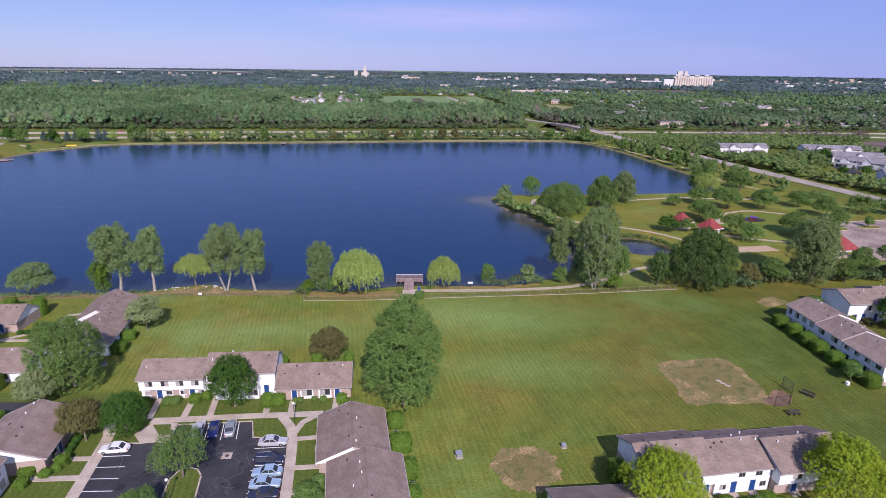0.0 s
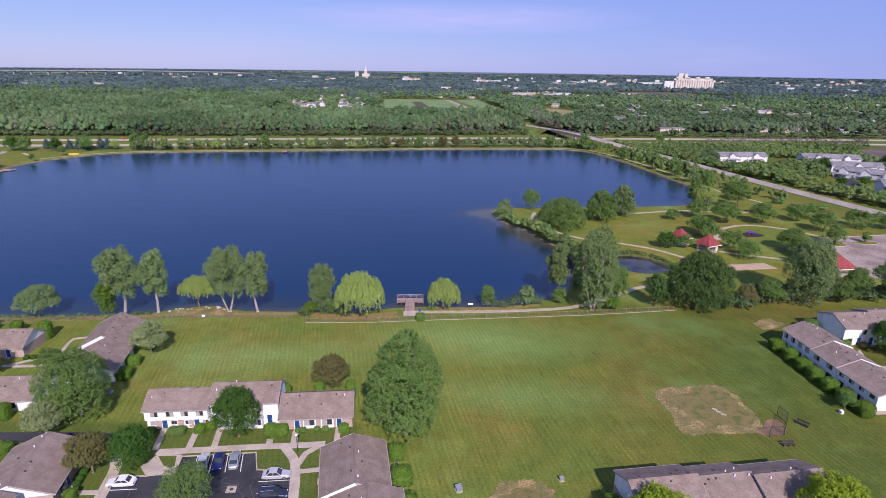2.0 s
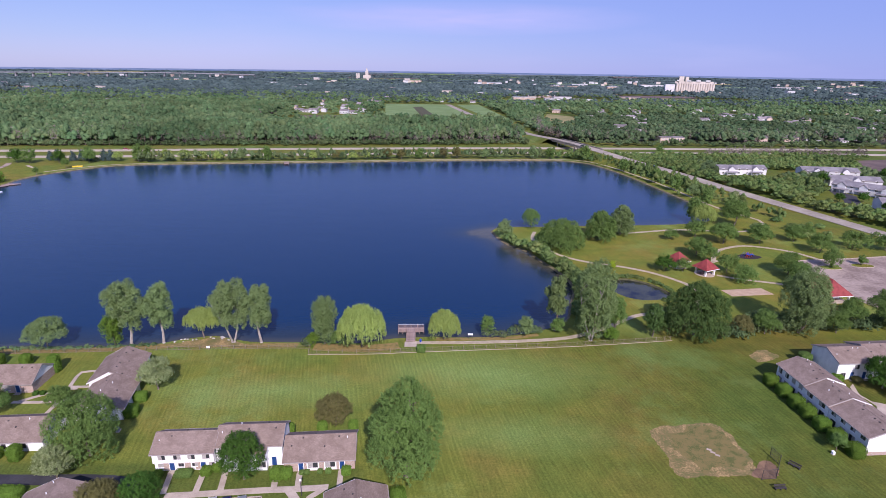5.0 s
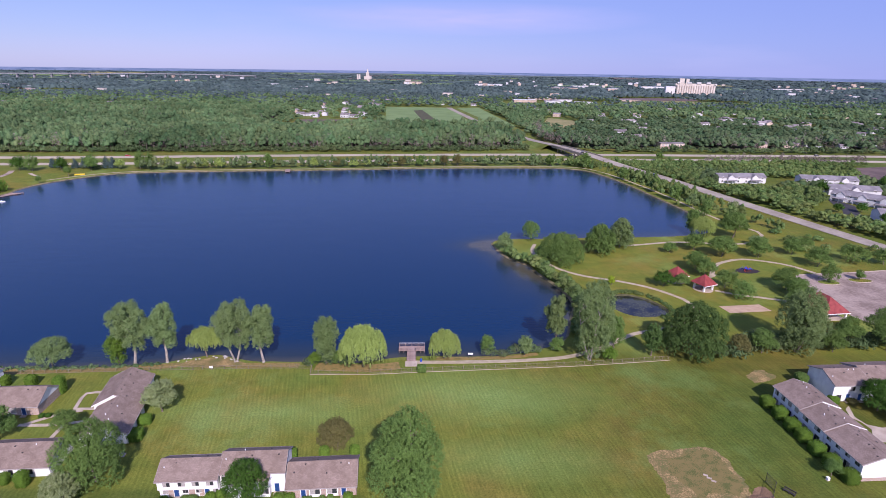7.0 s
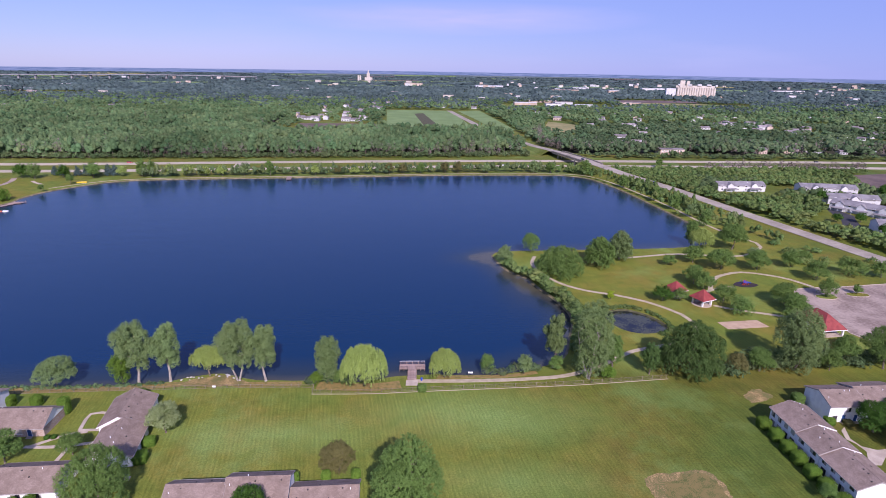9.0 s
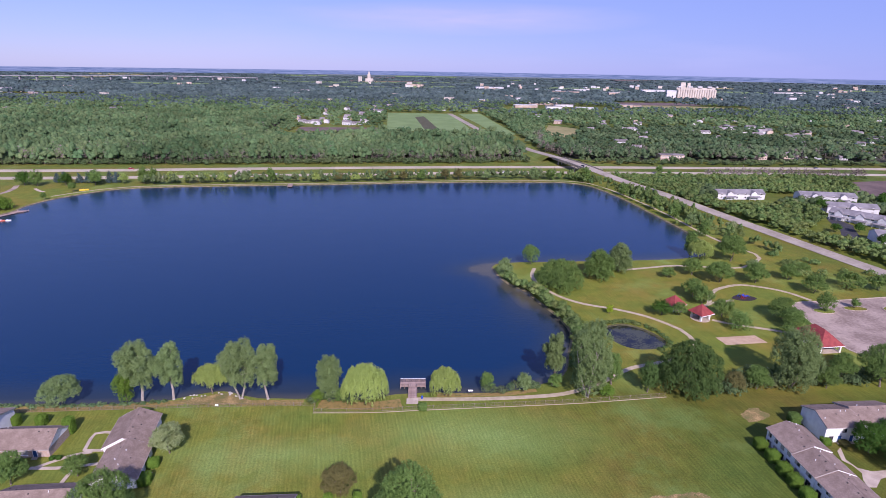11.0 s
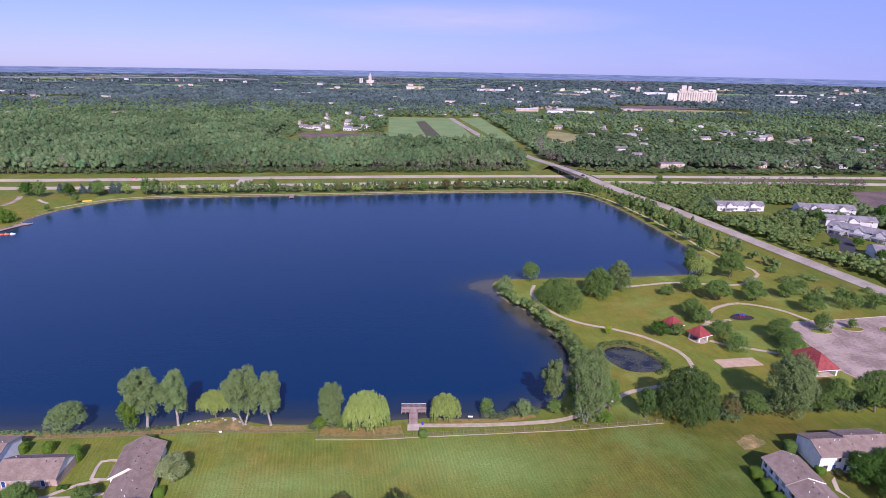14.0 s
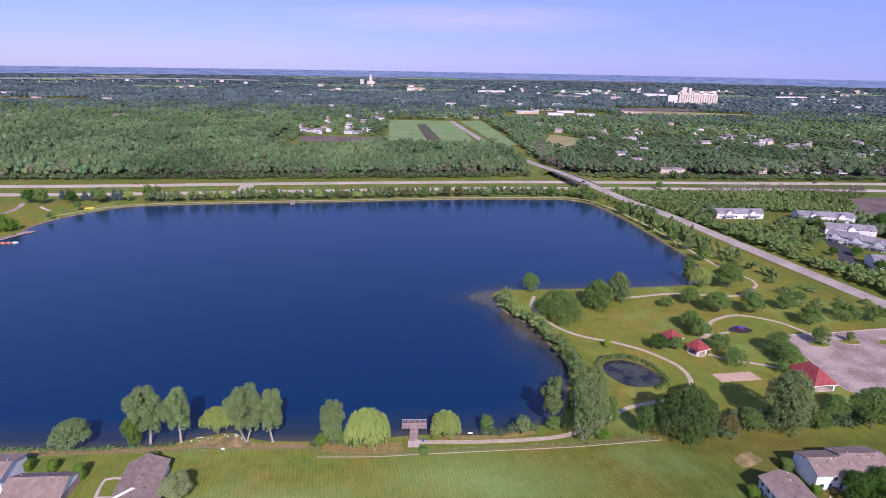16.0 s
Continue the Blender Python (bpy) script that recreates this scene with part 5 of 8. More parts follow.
def wood_shape(rng, lobes, h, w, foot, kind, stems=1):
    """Tapered trunk with limbs that reach into the lobes."""
    s = Shape()
    base = max(0.10, h * 0.02)
    for k in range(stems):
        a = 2 * math.pi * k / max(stems, 1) + 0.4
        lean = Vector((math.cos(a), math.sin(a), 0)) * (w * 0.09 if stems > 1 else 0.01)
        p = Vector((math.cos(a), math.sin(a), 0)) * (base * 0.8 if stems > 1 else 0) + Vector((0, 0, -0.15))
        r = base / math.sqrt(stems)
        s.tube(p, p + Vector((0, 0, 0.5)), r * 1.5, r * 1.05, 8)
        p = p + Vector((0, 0, 0.5))
        for j in range(4):
            q = p + Vector((rng.uniform(-0.04, 0.04) * w, rng.uniform(-0.04, 0.04) * w, h * 0.155)) + lean * 0.8
            s.tube(p, q, r * (1.05 - 0.2 * j), r * (0.85 - 0.2 * j), 7, False)
            p = q
            if j >= 1:
                near = sorted(lobes, key=lambda l: abs(l[2] - (p.z + 0.15 * h)) + rng.uniform(0, 0.2 * h))[:3]
                for l in near:
                    e = Vector(l[:3])
                    mid = p.lerp(e, 0.5) + Vector((0, 0, 0.04 * h))
                    s.tube(p, mid, r * (0.5 - 0.08 * j), r * 0.3, 5, False)
                    s.tube(mid, e, r * 0.3, r * 0.08, 5, False)
    return s


def tree(label, x, y, h, w, kind, leaf, seed, n=None, bark="bark", stems=1, name=None, category="tree", group="", twist=0.0, z=0.0, cover=1.0):
    rng = np.random.default_rng(seed)
    slim = {"willow": 0.97, "round": 0.93, "vase": 0.93}.get(kind, 0.9)
    lobes, foot = tree_lobes(rng, kind, h * 0.95, w * slim)
    if n is None:
        n = int(min(6500, 900 + 13 * w * h))
    n = int(n * (4.7 if n >= 1500 else 2.4))
    size = math.sqrt(5.6 * cover * w * h / n)
    ob = thing(name or ("shrub" if kind == "shrub" else "spruce_tree" if kind == "spruce" else "willow_tree" if kind in ("willow", "umbrella") else "tree"), label, category, pose(x, y, z, 0, 0, twist), group)
    if kind != "shrub":
        part("trunk", wood_shape(rng, lobes, h, w, foot, kind, stems), M[bark], ob, smooth=True)
    # leaves hang together in sprays, which point up and outwards (or down, on a willow)
    each = 14
    c, d = leaf_points(rng, lobes, max(20, n // each))
    r = math.sqrt(0.85 * w * h / len(c)) * 1.15
    axis = d * 0.25 + np.array([0, 0, -1.0]) if kind in ("willow", "umbrella") else d * 0.7 + np.array([0, 0, -0.55]) if kind == "mound" else d * 0.8 + np.array([0, 0, 1.1 if kind in ("poplar", "stemmed") else 0.65])
    axis /= np.linalg.norm(axis, axis=1)[:, None]
    k = np.repeat(np.arange(len(c)), each)
    t = rng.uniform(-0.9, 1.0, len(k))
    off = rng.normal(size=(len(k), 3)) * 0.5 * (1.0 - 0.55 * np.maximum(t, 0))[:, None]
    p = c[k] + (axis[k] * (t * (1.9 if kind in ("willow", "umbrella") else 1.35))[:, None] + off) * r
    out = d[k] * 0.7 + off * 0.9 + axis[k] * np.maximum(t, 0)[:, None] * 0.5
    out /= np.linalg.norm(out, axis=1)[:, None]
    p[:, 2] = np.maximum(p[:, 2], 0.1)
    hang, long = (0.75, 1.7) if kind in ("willow", "umbrella") else (0.5, 1.2) if kind == "mound" else (0.0, 1.0)
    q = leaf_quads(rng, p, out, size, hang, long, 0.4)
    core = rng.choice(len(p), len(p) // (7 if kind in ("mound", "poplar") else 14))
    mid = np.array([np.mean([l[0] for l in lobes]), np.mean([l[1] for l in lobes]), np.mean([l[2] for l in lobes])])
    pin = mid + (p[core] - mid) * rng.uniform(0.45, 0.8, (len(core), 1))
    q = np.concatenate([q, leaf_quads(rng, pin, out[core], size * 1.6)])
    q[:, :, 2] = np.maximum(q[:, :, 2], 0.03)
    part("crown", tris_mesh("crown", q[:, :3], M[leaf]), M[leaf], ob)
    return ob


# trees of the housing estate
tree("large grey-green tree at the edge of the mown field", -6.3, 91.2, 24.0, 16.4, "dome", "leaf_mid", 11, 11000)
tree("low brown-leaved tree beside the townhouses", -23.7, 107.5, 8.2, 10, "round", "leaf_brown", 12, 2600)
tree("broad green tree beside a bungalow", -73.6, 96.4, 15.2, 14.4, "dome", "leaf_mid", 13, 6000)
tree("white-flowering bushy tree beside the drive", -76.2, 89.6, 7.4, 8.8, "round", "leaf_pale", 14, 2600)
tree("white-flowering round tree near the lake bungalow", -71.6, 121.6, 9.2, 9.4, "round", "leaf_pale", 15, 2600)
tree("dark green maple in front of the townhouses", -38.8, 89.9, 10.4, 9.6, "tall", "leaf_deep", 16, 3600)
tree("dark green maple by the concrete apron", -54.9, 81.2, 7.8, 8.2, "tall", "leaf_deep", 17, 3000)
tree("brown-green tree beside a bungalow", -61.0, 79.4, 8.6, 8.8, "round", "leaf_brown", 18, 3000)
tree("thin-leaved tree on the car park island", -40.2, 70.6, 8.6, 9.0, "vase", "leaf_mid", 19, 2000, cover=0.55)
tree("lime-green honey locust before the townhouses", 33.1, 63.8, 10.6, 12.6, "vase", "leaf_lime", 20, 4600)
tree("lime-green honey locust at the row's end", 61.5, 65.6, 10.9, 13.6, "vase", "leaf_lime", 21, 4800)
tree("green tree at the car park's lower end", -42.6, 61.2, 5.0, 6.5, "vase", "leaf_mid", 22, 2400)
tree("green bushy tree at the bungalow's walk", -18.8, 64.4, 4.4, 5.0, "round", "leaf_mid", 23, 1500)
tree("green tree between the bungalows", -104.5, 109.3, 9.4, 9.6, "round", "leaf_mid", 24, 2600)
tree("small green tree on the lawn", -90.3, 112.6, 6.8, 6.2, "vase", "leaf_mid", 25, 1500)
tree("small thin tree behind the hedges", 88.2, 100.8, 4.2, 4.2, "vase", "leaf_mid", 26, 1200)
tree("dark green tree beside the second row", 117.5, 126.0, 9.5, 11, "round", "leaf_deep", 27, 2800)
tree("dark green tree beside the second row", 125.5, 128.5, 8.5, 11, "round", "leaf_deep", 29, 2000)
tree("dark green tree beside the second row", 121.0, 119.5, 9, 11, "round", "leaf_deep", 28, 2200)

# trees along the near shore
tree("small rounded tree at the water's edge", -113.8, 142.3, 9.8, 12.6, "round", "leaf_grey", 31, 3000)
tree("tall cottonwood with a pale trunk on the shore", -91, 145.0, 20.6, 13.6, "stemmed", "leaf_grey", 32, 4200, bark="pale_bark")
tree("tall cottonwood leaning over the water", -82, 146.2, 19.5, 10.5, "stemmed", "leaf_grey", 33, 3600, bark="pale_bark")
tree("small bushy tree beneath the cottonwoods", -95.9, 145.2, 9.6, 8.0, "poplar", "leaf_hedge", 34, 2000)
tree("small weeping willow on the bare bank", -71.5, 149.8, 10.4, 12.4, "umbrella", "leaf_willow", 35, 3600)
tree("tall cottonwood with forked pale trunk", -61.5, 147.0, 20.0, 14.4, "stemmed", "leaf_grey", 36, 4600, "pale_bark", 2)
tree("slimmer cottonwood with a pale trunk", -53.3, 147.2, 18.7, 10.8, "stemmed", "leaf_grey", 37, 3200, bark="pale_bark")
tree("dense grey-green tree at the fence corner", -34.2, 147.0, 15.8, 10.2, "poplar", "leaf_silver", 38, 3600)
tree("large weeping willow by the dock", -22.9, 145.6, 15.0, 15.6, "willow", "leaf_willow", 39, 6500)
tree("weeping willow at the dock's side", 1.4, 151.0, 10.4, 11.2, "willow", "leaf_willow", 40, 4600)
tree("slender upright tree at the inlet", 36.7, 157.4, 19.8, 9.0, "stemmed", "leaf_silver", 41, 3000)
tree("very large cottonwood with many stems at the inlet", 46.6, 151.2, 26.6, 17.6, "poplar", "leaf_silver", 42, 8200, "pale_bark", 4)
tree("green tree behind the large cottonwood", 56.3, 158.5, 12, 7.5, "tall", "leaf_mid", 43, 2200)
tree("broad dark green tree at the fence", 80.2, 155.4, 18.8, 23.2, "mound", "leaf_dark", 44, 9000)
tree("large tree at the park's edge", 115.2, 158.0, 20.8, 20.0, "poplar", "leaf_silver", 45, 6500, "bark", 3)
tree("broad green tree at the park's edge", 145.7, 159.5, 15.3, 17.0, "round", "leaf_mid", 46, 4800)
tree("bushy tree at the park's edge", 134.7, 163.0, 10.4, 9.0, "round", "leaf_mid", 47, 2000)
tree("bushy tree at the park's edge", 103.5, 157.0, 8.4, 9.5, "round", "leaf_mid", 48, 2000)
tree("bushy tree at the park's edge", 95.0, 155.0, 7.4, 7.5, "round", "leaf_brown", 49, 1600)
tree("bushy tree at the park's edge", 127.0, 158.0, 7.4, 8.5, "round", "leaf_mid", 50, 1600)
tree("green tree at the park's edge", 160.0, 160.0, 13, 13, "round", "leaf_mid", 51, 2600)

tree("low shrubby tree at the fence corner", -37.5, 146.0, 4.2, 5.0, "shrub", "leaf_hedge", 52, 1200, name="shrub", category="shrub")
tree("low shrubby tree at the fence corner", -30.2, 146.2, 4.8, 5.4, "shrub", "leaf_mid", 53, 1200, name="shrub", category="shrub")
tree("young upright tree on the near bank", 15.0, 153.7, 6.6, 4.4, "tall", "leaf_mid", 54, 900)
tree("young upright tree on the near bank", 26.7, 153.4, 6.8, 4.8, "tall", "leaf_grey", 55, 900)
tree("green bushy tree at the cottonwood's foot", 52.5, 150.6, 5.5, 5.0, "shrub", "leaf_hedge", 56, 1200, name="shrub", category="shrub")
tree("slim tree beside the broad dark tree", 66.8, 154.2, 11.5, 6.5, "tall", "leaf_dark", 57, 1600)

tree("shrub at the foot of the slender tree", 37.2, 155.6, 5.5, 5.0, "shrub", "leaf_mid", 58, 1200, name="shrub", category="shrub")

# park and peninsula
PARK = [("dense round dark tree on the peninsula", 56.2, 243, 13.8, 24.5, "mound", "leaf_mid", 6000), ("drooping tree on the peninsula", 77.8, 256, 15.6, 17.5, "mound", "leaf_mid", 3600),
        ("tall tree on the peninsula", 91.0, 266, 17, 14.5, "mound", "leaf_silver", 2800), ("tree at the peninsula's tip", 46.9, 274.5, 10.1, 9.8, "tall", "leaf_mid", 1600),
        ("shrubby tree at the water's edge", 31.4, 256, 9.6, 8.5, "round", "leaf_grey", 1400), ("pale willow at the lake's corner", 142.1, 287.4, 11.8, 15, "willow", "leaf_willow", 2600),
        ("tree at the lake's corner", 139.2, 293, 14.6, 8, "tall", "leaf_mid", 1400), ("tree beside the trail", 157.8, 284, 15.5, 17, "round", "leaf_mid", 2600),
        ("lone round bush on the lawn", 113.3, 257.8, 5, 8, "round", "leaf_mid", 1000), ("rounded green park tree on the lawn", 115.1, 233.1, 8.8, 11.5, "round", "leaf_mid", 1800), ("rounded green park tree on the lawn", 115.9, 225, 8.4, 10.2, "vase", "leaf_mid", 1400),
        ("rounded green park tree on the lawn", 136.3, 252, 11, 15.3, "round", "leaf_mid", 2000), ("rounded green park tree on the lawn", 154, 252, 10.4, 14, "round", "leaf_mid", 1800), ("rounded green park tree on the lawn", 93.2, 212.8, 7, 9.7, "round", "leaf_deep", 1300),
        ("rounded green park tree on the lawn", 100.6, 213.1, 5.4, 7.3, "round", "leaf_mid", 1000), ("rounded green park tree on the lawn", 118.2, 211.8, 7.2, 9.7, "vase", "leaf_mid", 1200), ("rounded green park tree on the lawn", 120.2, 201, 6, 10.4, "vase", "leaf_mid", 1100),
        ("rounded green park tree on the lawn", 143.4, 211.2, 9.4, 14.5, "round", "leaf_mid", 1800), ("rounded green park tree on the lawn", 142.6, 201.8, 8.5, 11.6, "round", "leaf_mid", 1500), ("young tree on a car park island", 166.9, 219.8, 8.3, 7.5, "tall", "leaf_mid", 1000),
        ("young tree on a car park island", 182.3, 222.8, 4.8, 4.6, "round", "leaf_mid", 600), ("rounded green park tree on the lawn", 173.5, 257, 8.4, 11.4, "round", "leaf_mid", 1800), ("rounded green park tree on the lawn", 175.2, 240, 9.0, 13, "round", "leaf_mid", 1800),
        ("rounded green park tree on the lawn", 196, 246, 7.4, 13.7, "vase", "leaf_mid", 1400), ("rounded green park tree on the lawn", 209, 244, 7.4, 10.8, "vase", "leaf_mid", 1200), ("rounded green park tree on the lawn", 136.4, 194.9, 5.1, 6.8, "round", "leaf_mid", 800),
        ("young bright tree beside the trail", 71.5, 213.5, 4.1, 3.4, "round", "leaf_lime", 500), ("rounded green park tree on the lawn", 127, 262, 9, 11, "round", "leaf_mid", 1300), ("rounded green park tree on the lawn", 163, 271, 5.5, 8, "round", "leaf_grey", 1300),
        ("rounded green park tree on the lawn", 187, 268, 5, 7.5, "vase", "leaf_mid", 1200), ("pale tree by the road", 186.6, 341, 7.5, 8.5, "round", "leaf_pale", 1000), ("tree by the trail", 168, 300, 10, 12, "round", "leaf_mid", 1300)]
for k, (lab, x, y, h, w, kind, leaf, n) in enumerate(PARK):
    tree(lab, x, y, h, w, kind, leaf, 60 + k, n, group="park trees")


# ---- woods and thickets ----
def ball(level):
    """Points and faces of a dome-like ball whose underside is left open."""
    bm = bmesh.new()
    bmesh.ops.create_icosphere(bm, subdivisions=level, radius=1)
    bmesh.ops.delete(bm, geom=[f for f in bm.faces if f.calc_center_median().z < -0.45], context="FACES")
    bm.verts.ensure_lookup_table()
    bm.verts.index_update()
    out = np.array([v.co[:] for v in bm.verts]), np.array([[v.index for v in f.verts] for f in bm.faces])
    bm.free()
    return out


BALLS = {1: ball(1), 2: ball(2)}


def thicket(name, label, pts, h, w, leaf, seed, per=30, size=0.15, low=0.25, category="woods", ground=None, level=0, flat=1.0, lobes=1, slim=1.0, point=0.25):
    """Many trees or bushes in one mesh: each a ragged crown of leaf sprays, on an uneven crown body (or several lobes) if level is 1 or 2."""
    rng = np.random.default_rng(seed)
    pts = np.asarray(pts, float)
    n = len(pts)
    swell = np.array([1 + 0.32 * noise.noise((x * 0.03, y * 0.022, 9)) for x, y in pts])
    h = h * rng.uniform(0.7, 1.22, n) * swell
    w = w * rng.uniform(0.7, 1.35, n) * swell ** 0.5
    zc = h * (0.5 + low / 2)
    lift = np.zeros(n) if ground is None else np.asarray(ground)
    broad = np.array([noise.noise((x * 0.012, y * 0.008, 3)) for x, y in pts])
    tint = np.clip(rng.normal(0.5, 0.13, n) + 0.95 * broad, 0, 1)
    hues = np.clip(rng.normal(0.5, 0.25, n) - 0.3 * broad, 0, 1)
    if lobes > 1:              # every crown breaks up into lobes round and under its top
        k = np.tile(np.arange(lobes), n)
        at = np.repeat(np.arange(n), lobes)
        q = np.sqrt((k + 0.15) / lobes)
        a = 2.4 * k + np.repeat(rng.uniform(0, 6.3, n), lobes) + rng.uniform(-0.4, 0.4, n * lobes)
        pts = pts[at] + np.column_stack([np.cos(a), np.sin(a)]) * (0.37 * w[at] * q)[:, None]
        zc = h[at] * (0.78 - 0.36 * q ** 2 * (1 - low) + rng.uniform(-0.16, 0.04, n * lobes))
        tall = h[at] * rng.uniform(0.15, 0.24, n * lobes) * slim
        w = w[at] * rng.uniform(0.46, 0.66, n * lobes) / slim ** 0.5
        h, lift, n = zc + tall, lift[at], n * lobes
        tint, hues = np.clip(tint[at] + rng.normal(0, 0.09, n), 0, 1), hues[at]
    ph = rng.uniform(0, 6, (n, 1, 3))

    def place(d, r):
        wave = np.sin(d * 4.3 + ph)
        r = r * (1 + 0.2 * wave[:, :, 0] * wave[:, :, 1] + 0.14 * wave[:, :, 2] * np.sin(d[:, :, 0] * 7 + ph[:, :, 1]))
        side = r * w[:, None] / 2 * (1 - point * np.clip(d[:, :, 2], 0, 1))
        return np.stack([pts[:, None, 0] + d[:, :, 0] * side, pts[:, None, 1] + d[:, :, 1] * side,
                         (zc + lift)[:, None] + d[:, :, 2] * r * (h - zc)[:, None]], axis=2)

    d = rng.normal(size=(n, per, 3))
    d[:, :, 2] = np.abs(d[:, :, 2]) * 1.1 - 0.35
    d /= np.linalg.norm(d, axis=2)[:, :, None]
    p = place(d, rng.uniform(0.72, 1.0, (n, per)) if not level else rng.uniform(0.78, 1.08, (n, per)))
    s = size * np.repeat(w, per) * rng.uniform(0.7, 1.2, n * per)
    q = leaf_quads(rng, p.reshape(-1, 3), d.reshape(-1, 3) * (1, 1, 1 / flat), 1.0, wild=0.35)
    mid = q.mean(axis=1, keepdims=True)
    q = (mid + (q - mid) * (s * 1.25)[:, None, None])[:, :3]
    if level:
        bv, bf = BALLS[level]
        body = place(np.broadcast_to(bv, (n, *bv.shape)), 0.84 + rng.uniform(-0.16, 0.16, (n, len(bv))))
        me = crowns_mesh(name, body, bf, q, M[leaf], {"tint": tint, "hue": hues}, {"tint": np.repeat(tint, per), "hue": np.repeat(hues, per)})
    else:
        me = tris_mesh(name, q, M[leaf], {"tint": np.repeat(tint, per), "hue": np.repeat(hues, per)})
    return tagged(new(name, me), label, category, kind="stuff")


def scatter(rng, ring, spacing, jitter=0.45, skip=()):
    r = np.array(ring, float)
    xs = np.arange(r[:, 0].min(), r[:, 0].max(), spacing)
    ys = np.arange(r[:, 1].min(), r[:, 1].max(), spacing * 0.87)
    X, Y = np.meshgrid(xs, ys)
    X = X + (np.arange(len(ys)) % 2)[:, None] * spacing / 2
    x = X.ravel() + rng.uniform(-jitter, jitter, X.size) * spacing
    y = Y.ravel() + rng.uniform(-jitter, jitter, X.size) * spacing
    ok = inside_many(x, y, ring)
    for s in skip:
        ok &= ~inside_many(x, y, s)
    return np.column_stack([x[ok], y[ok]])


RNG = np.random.default_rng(7)
FIELDS = [[(-128, 1255), (-92, 876), (24, 890), (40, 860), (62, 800), (90, 790), (116, 870), (84, 1260), (0, 1265)], [(-242, 930), (-236, 866), (-98, 860), (-94, 940)],
          [(185, 1025), (148, 848), (192, 826), (238, 962)], [(455, 1440), (505, 1690), (700, 1650), (860, 1595), (790, 1440)], [(515, 1785), (495, 1635), (765, 1675), (795, 1825)],
          [(-1510, 1765), (-1490, 1555), (-1055, 1635), (-1095, 1805)], [(800, 2110), (780, 1930), (990, 1920), (1000, 2080)],
          [(150, 1500), (140, 1335), (430, 1335), (440, 1570), (230, 1570)]]
ROADWAY = [(92, 690), (124, 690), (112, 760), (84, 860), (24, 1260), (0, 1260), (58, 850), (84, 740)]
near_wood = [(-760, 545), (-440, 541), (-230, 570), (8, 600), (92, 620), (96, 700), (70, 800), (30, 800), (-40, 790), (-80, 815), (-130, 775), (-200, 745), (-260, 760), (-280, 1000), (-1000, 1000)]
p = scatter(RNG, near_wood, 7.4, skip=[ROADWAY] + FIELDS)
p = p[np.abs(p[:, 0]) < p[:, 1] * 0.86]
front = p[:, 1] < 545 + (p[:, 0] + 440) * 0.105 + 30
edge_zone = p[:, 1] < 545 + (p[:, 0] + 440) * 0.105 + 110
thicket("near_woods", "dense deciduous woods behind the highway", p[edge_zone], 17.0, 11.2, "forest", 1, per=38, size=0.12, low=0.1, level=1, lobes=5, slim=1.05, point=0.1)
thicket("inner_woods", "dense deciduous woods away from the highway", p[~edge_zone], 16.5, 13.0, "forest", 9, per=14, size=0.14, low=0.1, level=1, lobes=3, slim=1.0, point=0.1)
floor_ring = [(-760, 546), (-440, 542), (-230, 571), (8, 601), (90, 621), (92, 690), (66, 790), (28, 798), (-40, 786), (-80, 810), (-130, 770), (-200, 742), (-255, 756), (-275, 995), (-990, 995)]
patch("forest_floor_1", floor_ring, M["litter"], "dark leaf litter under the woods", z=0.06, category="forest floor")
stems = Shape()
for x, y in p[front]:
    lean = RNG.uniform(-0.6, 0.6)
    stems.tube((x, y - 3, 0), (x + lean, y - 3, 9), 0.26, 0.14, 5, False)
tagged(new("wood_trunks", stems.mesh("wood_trunks", M["bark"])), "grey-brown trunks at the edge of the woods", "trunks", kind="stuff")
dead = p[RNG.random(len(p)) < np.where(front, 0.30, 0.03)]
thicket("bare_trees", "grey-brown bare trees among the woods", dead + RNG.normal(0, 3, dead.shape) - (0, 9), 17, 5, "dead", 2, per=46, size=0.13, low=0.0)
edge = scatter(RNG, [(-500, 528), (-230, 557), (8, 586), (92, 604), (96, 622), (8, 606), (-230, 576), (-500, 548)], 5, skip=[ROADWAY])
thicket("wood_edge_scrub", "low green scrub along the edge of the woods", edge, 6, 5.5, "leaf_thicket", 3, per=40, size=0.18, low=0.0)
east_wood = [(118, 720), (140, 640), (170, 622), (330, 632), (620, 640), (900, 650), (1000, 1000), (420, 1000), (200, 990), (150, 830), (112, 860)]
SUBURB = [(-1300, 1000), (1250, 1000), (1900, 1700), (-1900, 1700)]
lots = [(-271, 1055), (-249, 993), (-260, 1249), (-205, 1000), (-208, 1228), (-174, 1147), (-168, 1267), (-173, 1373), (-143, 1418), (-177, 976), (-160, 978), (-134, 1774)]
lots += [(2, 1335), (65, 1327), (101, 1321), (144, 1329), (264, 2285), (191, 1185), (208, 1160), (205, 1056), (271, 1257), (238, 934), (-228, 1030), (-235, 1120), (-190, 1060), (-150, 1010), (-214, 968), (-232, 985), (-262, 1010), (-196, 1105), (-170, 1080), (-245, 1180), (-222, 1300), (-150, 1240), (-180, 1195), (-280, 1130)]
lots += [(397, 1194), (435, 1201), (385, 1117), (487, 1110), (518, 1129), (316, 962), (406, 905), (424, 926), (413, 855), (514, 1009), (538, 1001), (578, 1038), (648, 1069), (480, 887), (498, 904), (545, 952)]
lots += [(543, 926), (560, 911), (526, 863), (509, 773), (489, 738), (370, 651), (407, 663), (440, 675), (447, 656), (471, 660), (524, 701), (510, 686), (530, 680), (670, 959), (584, 822), (768, 1066), (596, 806)]
